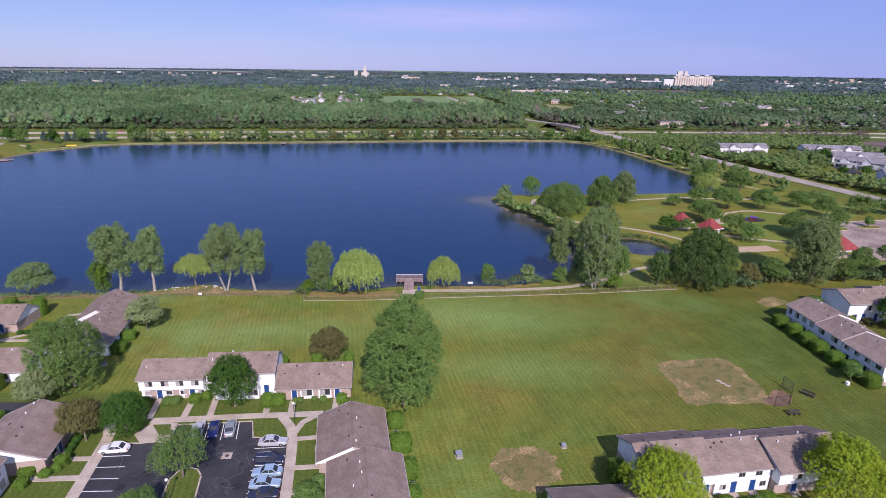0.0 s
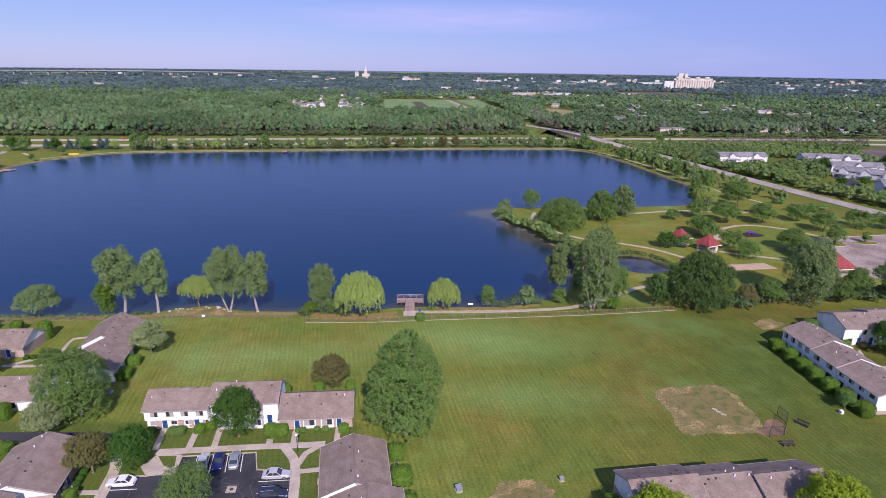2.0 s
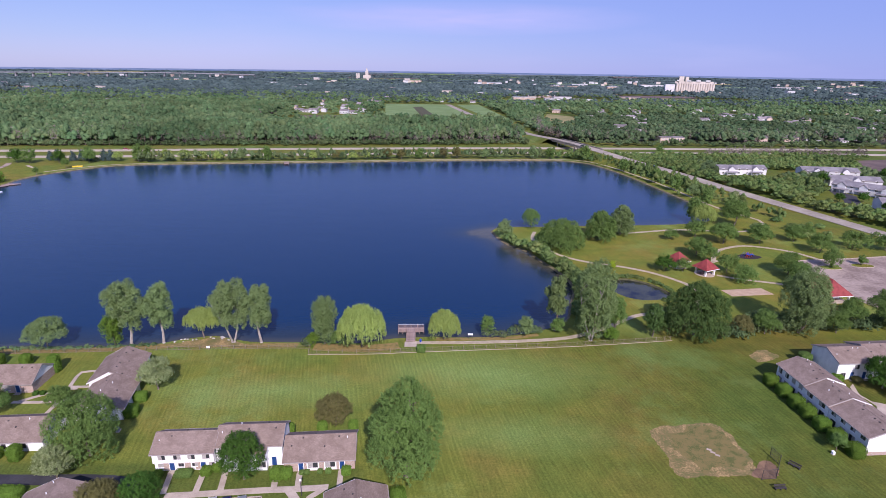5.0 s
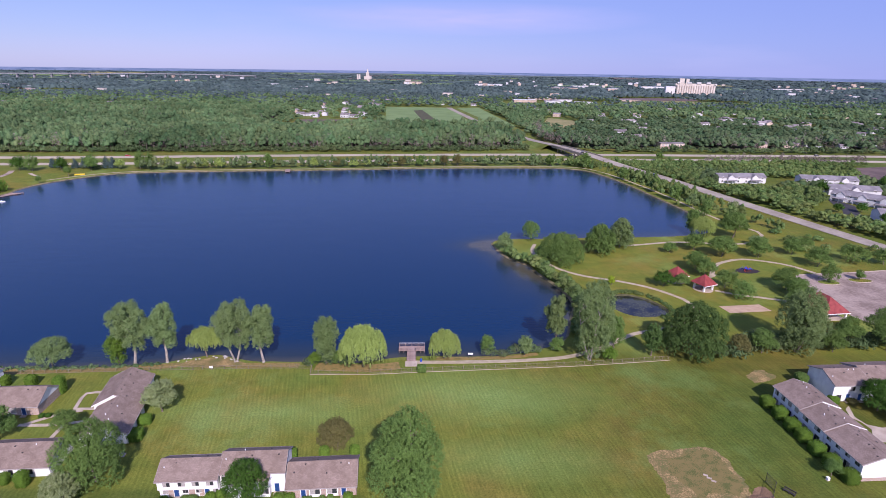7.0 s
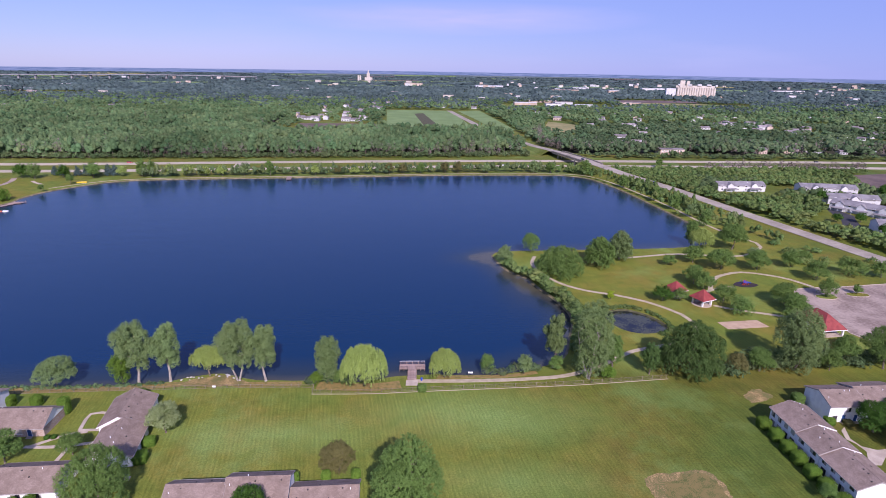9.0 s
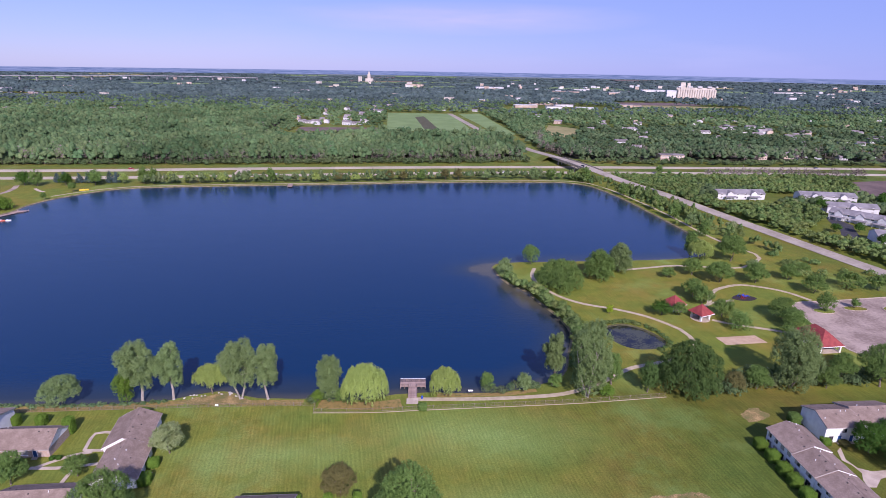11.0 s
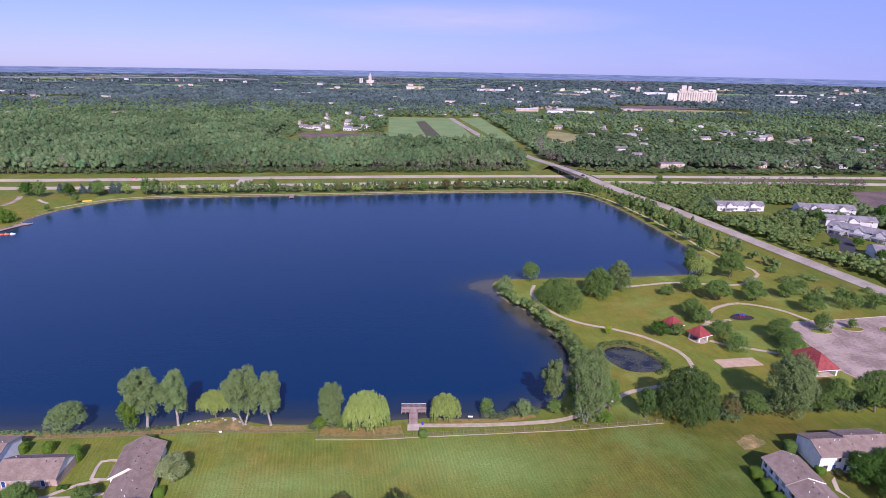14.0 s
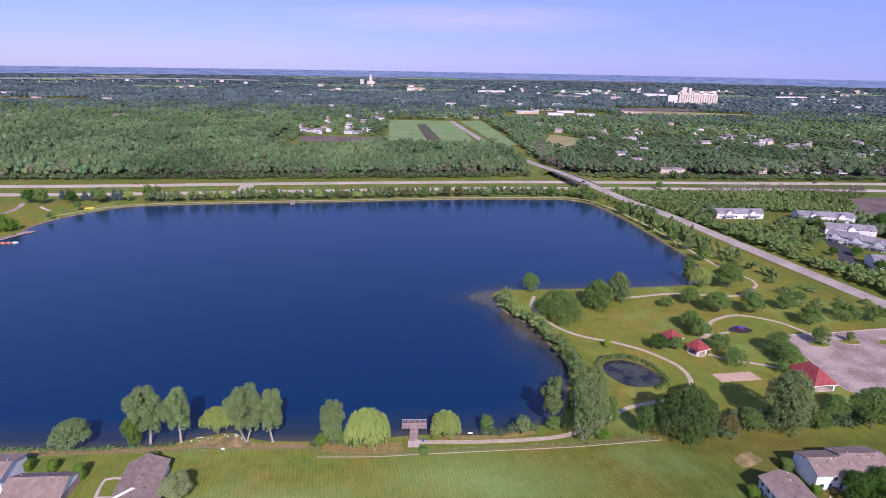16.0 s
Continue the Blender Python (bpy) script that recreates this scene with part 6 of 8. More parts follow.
lots += [(936, 1380), (996, 1461), (989, 1357), (895, 1174), (870, 1124), (775, 991), (674, 854), (235, 765), (234, 710), (886, 1744), (700, 1180), (740, 1230), (820, 1290), (610, 1170), (350, 1040), (300, 1090)]
lots += [(-785, 1208), (-722, 1221), (-702, 1226), (-928, 1715), (-899, 1751), (-780, 1543), (-891, 1154), (-1293, 1770), (-1235, 1716), (-1330, 1736), (-388, 789), (-292, 821), (-430, 757), (-430, 604)]
lots += [(float(RNG.uniform(0.24, 0.8) * y), float(y)) for y in RNG.uniform(760, 1300, 34)]


def clear_of(p, gap):
    q = np.array(lots)
    dx, dy = p[:, None, 0] - q[None, :, 0] - 6, p[:, None, 1] - q[None, :, 1]
    # a corridor south of each house is kept clear of trees so that the camera sees it
    near = np.min(np.hypot(dx, np.where(dy < 0, dy * gap / np.where(np.arange(len(q)) % 5 == 0, 30.0, 68.0)[None, :], dy)), axis=1)
    return p[near > gap]


GAP = [ROADWAY, [(240, 640), (240, 600), (290, 600), (290, 648)]] + FIELDS
p = scatter(RNG, east_wood, 8.2, skip=GAP)
belt = p[:, 1] < 690 + 0.02 * p[:, 0]
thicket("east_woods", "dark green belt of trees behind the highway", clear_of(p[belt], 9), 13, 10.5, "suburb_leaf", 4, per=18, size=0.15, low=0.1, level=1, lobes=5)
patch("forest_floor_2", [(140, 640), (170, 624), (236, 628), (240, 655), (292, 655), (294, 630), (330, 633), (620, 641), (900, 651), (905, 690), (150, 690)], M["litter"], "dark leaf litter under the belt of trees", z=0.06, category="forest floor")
front = p[belt & (RNG.random(len(p)) < 0.34)]
thicket("bare_scrub", "bare purple-grey trees beside the overpass", front - (0, 5), 13, 5.5, "dead", 5, per=46, size=0.13, low=0.0)
edge = np.column_stack([np.linspace(160, 900, 360), 604 + np.linspace(0, 20, 360)]) + RNG.normal(0, 1, (360, 2)) * (2.5, 4.2) + (0, 3)
thicket("east_edge_scrub", "low scrub in front of the belt of trees", edge, 6.5, 6.5, "leaf_thicket", 15, per=24, size=0.2, low=0.0, level=1, lobes=3)
p = clear_of(scatter(RNG, east_wood, 10.4, skip=GAP), 10)
p = p[p[:, 1] > 690 + 0.02 * p[:, 0]]
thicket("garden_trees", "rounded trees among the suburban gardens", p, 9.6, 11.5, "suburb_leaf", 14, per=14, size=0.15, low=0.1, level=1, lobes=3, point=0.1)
p = clear_of(scatter(RNG, SUBURB, 12.5, skip=FIELDS), 11)
p = p[np.abs(p[:, 0]) < p[:, 1] * 0.88]
# with distance, more trees get the leaf colour with haze in it
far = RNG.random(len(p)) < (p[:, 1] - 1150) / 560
thicket("outer_suburb_woods", "trees of the outer suburb in haze-blue leaves", p[far], 12, 14.5, "far_forest", 16, per=4, size=0.24, low=0.1, level=1, lobes=2)
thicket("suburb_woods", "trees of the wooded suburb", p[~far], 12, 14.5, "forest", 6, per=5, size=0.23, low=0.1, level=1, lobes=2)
p = scatter(RNG, [(-2000, 1690), (2000, 1690), (2700, 2450), (-2700, 2450)], 23, skip=FIELDS)
p = p[(np.abs(p[:, 0]) < p[:, 1] * 0.95) & (np.array([noise.noise((x * 0.003, y * 0.006, 2)) for x, y in p]) > -0.5)]
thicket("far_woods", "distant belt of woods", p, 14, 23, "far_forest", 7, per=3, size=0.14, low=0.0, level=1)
p = scatter(RNG, [(-2600, 2430), (2600, 2430), (4200, 4600), (-4200, 4600)], 52)
rr = np.hypot(p[:, 0], p[:, 1])
ok = (np.abs(p[:, 0]) < p[:, 1] * 0.95) & (rr < 4850) & (np.array([noise.noise((x * 0.0018, y * 0.005, 8)) for x, y in p]) > -0.42)
p, rr = p[ok], rr[ok]
thicket("horizon_woods", "far tree belts before the horizon in haze-blue leaves", p, 5, 60, "far_forest", 8, per=2, size=0.1, low=0.0, level=1, ground=[far_rise(v) for v in rr])

village = clear_of(scatter(RNG, [(-300, 940), (-100, 942), (-128, 1010), (-330, 1010)], 12), 9)
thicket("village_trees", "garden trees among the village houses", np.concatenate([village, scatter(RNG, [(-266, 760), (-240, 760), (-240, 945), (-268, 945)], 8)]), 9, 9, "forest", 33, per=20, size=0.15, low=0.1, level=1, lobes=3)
verge = scatter(RNG, [(116, 870), (150, 858), (186, 1030), (182, 1070), (96, 1250), (90, 1240)], 9.5, skip=FIELDS[2:3])
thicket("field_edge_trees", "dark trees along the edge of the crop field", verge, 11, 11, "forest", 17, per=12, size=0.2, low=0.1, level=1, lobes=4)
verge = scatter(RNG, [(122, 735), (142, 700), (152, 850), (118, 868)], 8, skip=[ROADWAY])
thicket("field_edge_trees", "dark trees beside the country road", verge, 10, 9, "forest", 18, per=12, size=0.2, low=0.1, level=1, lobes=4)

# shrubs along the lake and the road
def along(pts, step, spread, rng):
    q = np.array(curve_points(pts, step))[:, :2]
    return q + rng.normal(0, spread, q.shape)


north = along([(-250, 455), (-187, 469), (-93, 483), (7, 500), (100, 508)], 2.5, 2.0, RNG) + (0, 2.5)
thicket("north_shore_bushes", "row of bushes and small trees along the far shore", north, 9.0, 5.4, "leaf_thicket", 21, per=44, size=0.14, low=0.0, level=1, lobes=4, slim=1.15, point=0.3)
thicket("highway_scrub", "low scrub between trail and highway", along([(-300, 462), (-187, 476), (-93, 492), (7, 510), (100, 520)], 6, 2, RNG), 3.4, 4.4, "leaf_thicket", 22, per=60, size=0.15, low=0.0)
east_side = np.concatenate([along([(112, 509), (140, 491), (152, 462), (160, 430), (167, 396), (172, 360), (176, 325)], 3.4, 2.0, RNG), along([(128, 489), (141, 462), (150, 424), (157, 384), (160, 350)], 9.0, 0.6, RNG), along([(118, 516), (140, 500), (160, 452), (172, 410), (178, 360), (190, 300)], 3.6, 3.4, RNG), along([(104, 512), (132, 506), (150, 480), (163, 438), (169, 396), (173, 350)], 3.0, 1.8, RNG)])
thicket("road_side_bushes", "bushes and young trees between lake and road", east_side, 7.6, 4.8, "leaf_scrub", 23, per=46, size=0.13, low=0.0, level=1, lobes=4, slim=1.2, point=0.35)
inlet = along([(31, 252), (35, 244), (42, 236), (45, 226), (50, 213), (53.5, 200), (53, 190), (50, 178), (47, 168)], 2.2, 1.0, RNG)
thicket("inlet_bushes", "grey-green shrubs lining the inlet", inlet, 5.2, 5.2, "leaf_scrub", 24, per=90, size=0.11, low=0.0, level=1, lobes=4)
thicket("pond_reeds", "reeds and shrubs round the pond", along([(63.5, 196), (65, 201.5), (69, 204.5), (75, 206), (82, 202), (86.5, 194), (87, 187), (82, 182.5)], 1.2, 0.5, RNG), 1.2, 2.2, "leaf_scrub", 25, per=80, size=0.16, low=0.0)
thicket("near_shore_bushes", "low bushes on the near bank", np.concatenate([along([(14, 152.6), (20, 153), (31, 156)], 2.2, 0.6, RNG), along([(-40, 146.5), (-27, 146.0)], 2.0, 0.6, RNG)]), 2.6, 3.0, "leaf_thicket", 26, per=200, size=0.085, low=0.0)
thicket("bank_weeds", "weeds along the near bank", along([(-135, 140.2), (-101, 142.2), (-84, 144.5)], 1.0, 0.35, RNG), 0.9, 1.5, "forest", 27, per=50, size=0.17, low=0.0)
thicket("park_edge_bushes", "thick bushes along the park fence", np.concatenate([along([(88, 154), (105, 158.5), (130, 161), (165, 165)], 2.6, 1.2, RNG), along([(100, 160), (130, 164), (170, 168)], 4, 1.5, RNG)]), 4.4, 5, "leaf_thicket", 28, per=170, size=0.09, low=0.0)
zone = scatter(RNG, [(165, 500), (185, 452), (212, 372), (240, 280), (262, 205), (300, 200), (285, 270), (256, 300), (233, 330), (231, 344), (253, 360), (264, 371), (272, 384), (278, 398), (283, 412), (274, 424), (264, 428), (250, 421), (216, 426), (215, 460), (262, 462), (340, 452), (360, 470), (375, 515), (420, 530), (160, 528)], 4.6,
               skip=[[(212, 450), (268, 450), (268, 409), (212, 409)], [(262, 408), (290, 430), (300, 420), (284, 396)]])
thicket("east_thicket", "dense green thicket between road and highway", zone, 6.4, 6.6, "leaf_scrub", 29, per=28, size=0.17, low=0.0, level=1, lobes=3, point=0.15)
rough = scatter(np.random.default_rng(71), [(112, 514), (140, 498), (156, 462), (166, 420), (172, 380), (178, 372), (184, 385), (184, 400), (170, 452), (150, 500), (124, 520)], 5.0)
thicket("rough_growth", "low rough green growth on the bank below the road", rough, 1.3, 5.0, "leaf_scrub", 72, per=70, size=0.1, low=0.0, flat=0.6)
bare = scatter(RNG, [(-330, 850), (-268, 850), (-276, 960), (-335, 975)], 7)
thicket("bare_field_trees", "grey-brown bare trees beside the ploughed field", bare, 11, 5.5, "dead", 32, per=60, size=0.13, low=0.0)
bare = np.concatenate([along([(138, 640), (126, 700), (132, 760), (140, 830)], 2.6, 3.5, RNG), along([(150, 640), (190, 646), (250, 650), (330, 654)], 5.0, 4.0, RNG), along([(84, 640), (70, 700), (44, 740)], 4, 4, RNG)])
thicket("bare_road_trees", "leafless purple-grey trees beside the country road", bare, 12, 4.6, "dead", 34, per=90, size=0.1, low=-0.1)
zone = scatter(RNG, [(262, 545), (420, 552), (420, 532), (250, 528)], 5)
thicket("bare_thicket", "grey-brown bare scrub below the highway", zone, 8.5, 4, "dead", 30, per=50, size=0.13, low=0.0)
bushes = scatter(RNG, [(160, 262), (178, 255), (205, 250), (222, 240), (224, 262), (205, 285), (190, 305), (180, 280)], 10.5, 0.5)
thicket("park_scrub", "scattered shrubs on the park's rough grass", bushes, 3.2, 5, "leaf_scrub", 31, per=150, size=0.1, low=0.0)
for x0, y0, x1, y1, k in ((-265, 563, -205, 571, 1), (-70, 589, 60, 604, 2), (-160, 577, -130, 581, 3)):
    line = along([(x0, y0), (x1, y1)], 3.4, 1.6, RNG)
    thicket("bare_edge_trees", "leafless grey-purple trees at the edge of the woods", line, 13, 4.2, "dead", 40 + k, per=60, size=0.13, low=-0.1)
for k, ring in enumerate(([(203, 425), (219, 476), (278, 470), (276, 452), (226, 452), (216, 428)], [(264, 422), (276, 433), (326, 420), (345, 398), (328, 376), (318, 386), (322, 412), (280, 417)], [(326, 440), (345, 455), (366, 430), (352, 410), (338, 424)])):
    thicket("court_bushes", "green bushes round the white townhouses", scatter(RNG, ring, 6.0), 6, 6.6, "leaf_thicket", 44 + k, per=80, size=0.09, low=0.0, level=2)


# ---- hedges and shrubs of the estate ----
def hedge(label, x, y, w, d, h, seed, leaf="leaf_hedge", turn=0.0, n=None, name="hedge", group="hedges"):
    """A clipped, softly rounded bush: a solid heart of twigs under a skin of leaves."""
    rng = np.random.default_rng(seed)
    ob = thing(name, label, "hedge" if name == "hedge" else "shrub", pose(x, y, 0, 0, 0, turn), group)
    n = n or int(420 + 100 * (w * d + (w + d) * h))
    u = rng.normal(size=(n, 3))
    u /= np.abs(u ** 6).sum(1)[:, None] ** (1 / 6) + 1e-9          # a rounded box
    u[:, 2] = np.abs(u[:, 2]) ** 0.8 * np.sign(u[:, 2])
    lump = 1 + 0.05 * np.sin(u[:, 0] * 5 + seed) * np.sin(u[:, 1] * 4) * np.sin(u[:, 2] * 4)
    p = u * np.array([w / 2, d / 2, h / 2]) * (lump * rng.uniform(0.94, 1.02, n))[:, None] + (0, 0, h / 2)
    q = leaf_quads(rng, p, u / np.linalg.norm(u, axis=1)[:, None], 0.19 if h > 1.2 else 0.14)
    q[:, :, 2] = np.maximum(q[:, :, 2], 0.02)
    part("leaves", tris_mesh("leaves", q[:, :3], M[leaf]), M[leaf], ob)
    s = Shape()
    bm = bmesh.new()
    bmesh.ops.create_icosphere(bm, subdivisions=2, radius=1)
    for f in bm.faces:
        pts = []
        for v in f.verts:
            c = v.co / (sum(abs(k) ** 6 for k in v.co) ** (1 / 6))
            pts.append((c.x * w * 0.465, c.y * d * 0.465, h / 2 + c.z * h * 0.47))
        s.face(*pts)
    bm.free()
    part("heart", s, M[leaf], ob)
    return ob


BOX = "dense clipped box hedge behind the townhouses"
for k, (x, y) in enumerate(((88.9, 127.3), (89.5, 122.4), (89.6, 117.4), (89.9, 113.3), (90.1, 108.4), (90.6, 103.9), (91.4, 99.0))):
    hedge(BOX, x - 0.5, y, 3.1, 3.0, 2.9, 100 + k, turn=-86)
for k, (x, y, w, d) in enumerate(((-7.4, 84.6, 3.6, 2.9), (-6.0, 78.2, 4.0, 3.6), (-4.7, 71.7, 3.9, 3.6), (-3.6, 65.8, 3.8, 3.2))):
    hedge("dense clipped hedge behind the bungalow", x, y, w, d, 2.0, 120 + k, turn=-80)
for k, (x, y, w, d, h) in enumerate(((-74.2, 124.6, 3.2, 2.4, 2.2), (-73.4, 116.6, 3.0, 2.6, 2.2), (-72.6, 110.6, 3.4, 3.4, 2.4))):
    hedge("clipped hedge beside the lake bungalow", x, y, w, d, h, 130 + k, turn=12)
SHR = "round clipped shrub in the front bed"
for k, (x, y, w, h, leaf) in enumerate(((-56.3, 90.2, 1.8, 1.3, "leaf_hedge"), (-51.9, 90.6, 2.0, 1.2, "leaf_mid"), (-50.6, 90.7, 2.0, 1.2, "leaf_mid"), (-46.9, 91.2, 2.0, 1.5, "leaf_hedge"), (-45.2, 92.3, 1.6, 1.5, "leaf_hedge"),
        (-32.4, 90.0, 2.2, 2.6, "leaf_hedge"), (-30.6, 90.6, 2.3, 2.0, "leaf_hedge"), (-27.6, 91.5, 1.0, 0.8, "leaf_mid"), (-26.6, 91.6, 1.0, 0.8, "leaf_mid"), (-24.0, 91.9, 1.0, 0.8, "leaf_mid"), (-22.3, 92.0, 1.1, 0.9, "leaf_mid"),
        (-18.6, 91.8, 1.8, 1.5, "leaf_hedge"), (-20.4, 80.2, 1.0, 1.0, "leaf_deep"), (-19.4, 75.0, 1.2, 1.2, "leaf_deep"), (-18.3, 69.0, 1.8, 1.6, "leaf_mid"),
        (-60.9, 73.2, 1.8, 1.7, "leaf_hedge"), (-61.0, 72.0, 1.3, 1.2, "leaf_hedge"), (-62.0, 70.6, 1.6, 1.1, "leaf_hedge"), (-64.9, 71.0, 2.2, 1.5, "leaf_hedge"), (-64.0, 68.2, 1.7, 1.3, "leaf_hedge"),
        (-61.7, 76.0, 1.0, 0.9, "leaf_deep"), (-62.0, 77.4, 1.0, 0.9, "leaf_deep"), (-62.3, 79.0, 1.1, 1.0, "leaf_deep"), (-62.6, 80.6, 1.1, 1.0, "leaf_deep"),
        (44.2, 65.4, 2.0, 1.4, "leaf_hedge"), (47.6, 65.8, 1.6, 0.9, "leaf_deep"), (51.0, 66.2, 2.0, 1.4, "leaf_hedge"), (52.3, 65.4, 2.0, 1.3, "leaf_hedge"), (49.6, 66.0, 1.6, 1.1, "leaf_mid"),
        (-92.4, 95.4, 1.9, 2.3, "leaf_hedge"), (-88.1, 94.8, 2.3, 3.4, "leaf_hedge"), (-100.5, 118.4, 1.2, 1.0, "leaf_deep"), (-98.9, 118.6, 1.2, 1.0, "leaf_deep"), (108, 129.6, 2.4, 1.8, "leaf_hedge"), (113, 129.2, 2.4, 1.2, "leaf_brown"))):
    hedge(SHR, x, y, w, w, h, 150 + k, leaf, name="shrub", group="front shrubs")
for k, (x, y, w, h) in enumerate(((-103.0, 129.6, 2.6, 4.8), (-113.2, 132.9, 2.6, 3.0), (-120.5, 132.6, 2.6, 3.0), (-86.5, 137.0, 3.4, 2.6), (-25.8, 103.4, 2.0, 3.8), (-18.9, 103.6, 2.0, 4.1), (-32.9, 103.0, 1.8, 3.5),
                                     (43.5, 78.6, 2.8, 1.6), (50.0, 79.2, 2.8, 1.8), (58, 79.6, 2.6, 1.4), (64, 79.8, 2.6, 1.4), (28.8, 70.8, 2.4, 3.6), (104.5, 138.6, 3.0, 3.4))):
    hedge("upright rounded evergreen shrub behind the house", x, y, w, w, h, 200 + k, "leaf_hedge" if w < 2.7 else "leaf_mid", name="shrub", group="garden shrubs")
hedge("small round green bush at the dock path", -5.2, 142.9, 2.4, 2.4, 1.9, 228, "leaf_mid", name="shrub", group="garden shrubs")
for k, (x, y, w, d) in enumerate(((-82.5, 84.6, 6, 3.0),)):
    hedge("long clipped hedge beside the drive", x, y, w, d, 1.6, 230 + k)


# ---- cars ----
def car(label, x, y, turn, paint, wagon=False, L=4.7, W=1.8, H=1.45, z=0.03, group="parked cars"):
    """Built along local x, nose at +x."""
    c = thing("parked_car", label, "car", pose(x, y, z, 0, 0, turn), group)
    s = Shape()
    # body sections along x: x, half width, sill height, shoulder height
    secs = [(-L / 2, 0.40, 0.42, 0.72), (-L / 2 + 0.12, 0.46, 0.3, 0.88), (-L * 0.34, 0.5, 0.22, 0.95), (0, 0.5, 0.22, 0.93), (L * 0.22, 0.5, 0.22, 0.9), (L / 2 - 0.35, 0.47, 0.25, 0.76), (L / 2 - 0.08, 0.43, 0.32, 0.66), (L / 2, 0.36, 0.42, 0.58)]
    k = H / 1.45
    rings = []
    for px, hw, z0, z1 in secs:
        hw, z1 = hw * W, z1 * k
        rings.append([(px, -hw * 0.94, z0), (px, -hw, z0 + 0.18), (px, -hw * 0.98, z1 - 0.1), (px, -hw * 0.86, z1), (px, hw * 0.86, z1), (px, hw * 0.98, z1 - 0.1), (px, hw, z0 + 0.18), (px, hw * 0.94, z0)])
    for a, b in zip(rings, rings[1:]):
        for i in range(8):
            j = (i + 1) % 8
            s.face(a[i], a[j], b[j], b[i])
    s.face(*rings[0])
    s.face(*reversed(rings[-1]))
    body = part("body", s, paint, c)
    # cabin
    x0, x1, x2, x3 = (-L * 0.48, -L * 0.45, L * 0.1, L * 0.24) if wagon else (-L * 0.36, -L * 0.21, L * 0.05, L * 0.21)
    zb, zt, wb, wt = 0.9 * k, H, W * 0.44, W * 0.385
    e = 0.04
    part("roof", Shape().extrude([(x1 - 0.1, -wt - e, zt - 0.02), (x2 + 0.06, -wt - e, zt - 0.02), (x2 + 0.06, wt + e, zt - 0.02), (x1 - 0.1, wt + e, zt - 0.02)], (0, 0, 0.07)), paint, c)
    for sy in (-1, 1):
        part("windscreen_pillar", Shape().tube((x3 + 0.02, sy * (wb + 0.01), zb - 0.02), (x2, sy * (wt + 0.01), zt), 0.05, 0.045, 6), paint, c)
        part("rear_pillar", Shape().tube((x0 - 0.02, sy * (wb + 0.01), zb - 0.02), (x1, sy * (wt + 0.01), zt), 0.09, 0.07, 6), paint, c)
        if wagon:
            part("roof_rail", Shape().tube((x1 + 0.2, sy * wt * 0.8, zt + 0.12), (x2 - 0.3, sy * wt * 0.8, zt + 0.12), 0.03, 0.03, 5), M["steel"], c)
            part("lower_trim", Shape().box(-L * 0.47, min(sy * W * 0.5, sy * W * 0.515), 0.3, L * 0.45, max(sy * W * 0.5, sy * W * 0.515), 0.5), M["lens"], c, "silver lower trim")
    g = 0.02
    part("rear_window", Shape().extrude([(x0, wb, zb), (x0, -wb, zb), (x1, -wt, zt - g), (x1, wt, zt - g)], (0.06, 0, -0.03)), M["glass"], c)
    part("windscreen", Shape().extrude([(x3, -wb, zb), (x3, wb, zb), (x2, wt, zt - g), (x2, -wt, zt - g)], (-0.06, 0, -0.03)), M["glass"], c)
    for sy in (-1, 1):
        xm = (x1 + x2) / 2
        for a, b, at_, bt in ((x0, xm - 0.04, x1, xm - 0.04), (xm + 0.04, x3, xm + 0.04, x2)):
            part("side_window", Shape().extrude([(a, sy * wb, zb), (b, sy * wb, zb), (bt, sy * wt, zt - g), (at_, sy * wt, zt - g)], (0, -sy * 0.05, 0)), M["glass"], c)
        part("pillar", Shape().extrude([(xm - 0.04, sy * (wb + 0.005), zb), (xm + 0.04, sy * (wb + 0.005), zb), (xm + 0.04, sy * (wt + 0.005), zt), (xm - 0.04, sy * (wt + 0.005), zt)], (0, -sy * 0.05, 0)), paint, c)
        part("mirror", Shape().box(x3 - 0.25, min(sy * W * 0.5, sy * W * 0.58), zb + 0.02, x3 - 0.1, max(sy * W * 0.5, sy * W * 0.58), zb + 0.16), paint, c)
        part("headlight", Shape().box(L / 2 - 0.22, min(sy * 0.3 * W, sy * 0.43 * W), 0.55 * k, L / 2 - 0.03, max(sy * 0.3 * W, sy * 0.43 * W), 0.68 * k), M["lens"], c)
        part("tail_light", Shape().box(-L / 2 - 0.01, min(sy * 0.28 * W, sy * 0.42 * W), 0.62 * k, -L / 2 + 0.1, max(sy * 0.28 * W, sy * 0.42 * W), 0.8 * k), M["tail"], c)
        for px in (-L * 0.29, L * 0.31):
            w = part("wheel", Shape().tube((px, sy * W * 0.37, 0.31), (px, sy * W * 0.495, 0.31), 0.31, 0.31, 14), M["rubber"], c)
            part("rim", Shape().tube((px, sy * W * 0.49, 0.31), (px, sy * W * 0.503, 0.31), 0.19, 0.17, 10), M["steel"], w)
    part("bumper", Shape().box(L / 2 - 0.1, -0.36 * W, 0.3, L / 2 + 0.05, 0.36 * W, 0.48), paint, c)
    part("bumper", Shape().box(-L / 2 - 0.05, -0.38 * W, 0.34, -L / 2 + 0.1, 0.38 * W, 0.54), paint, c)
    return c


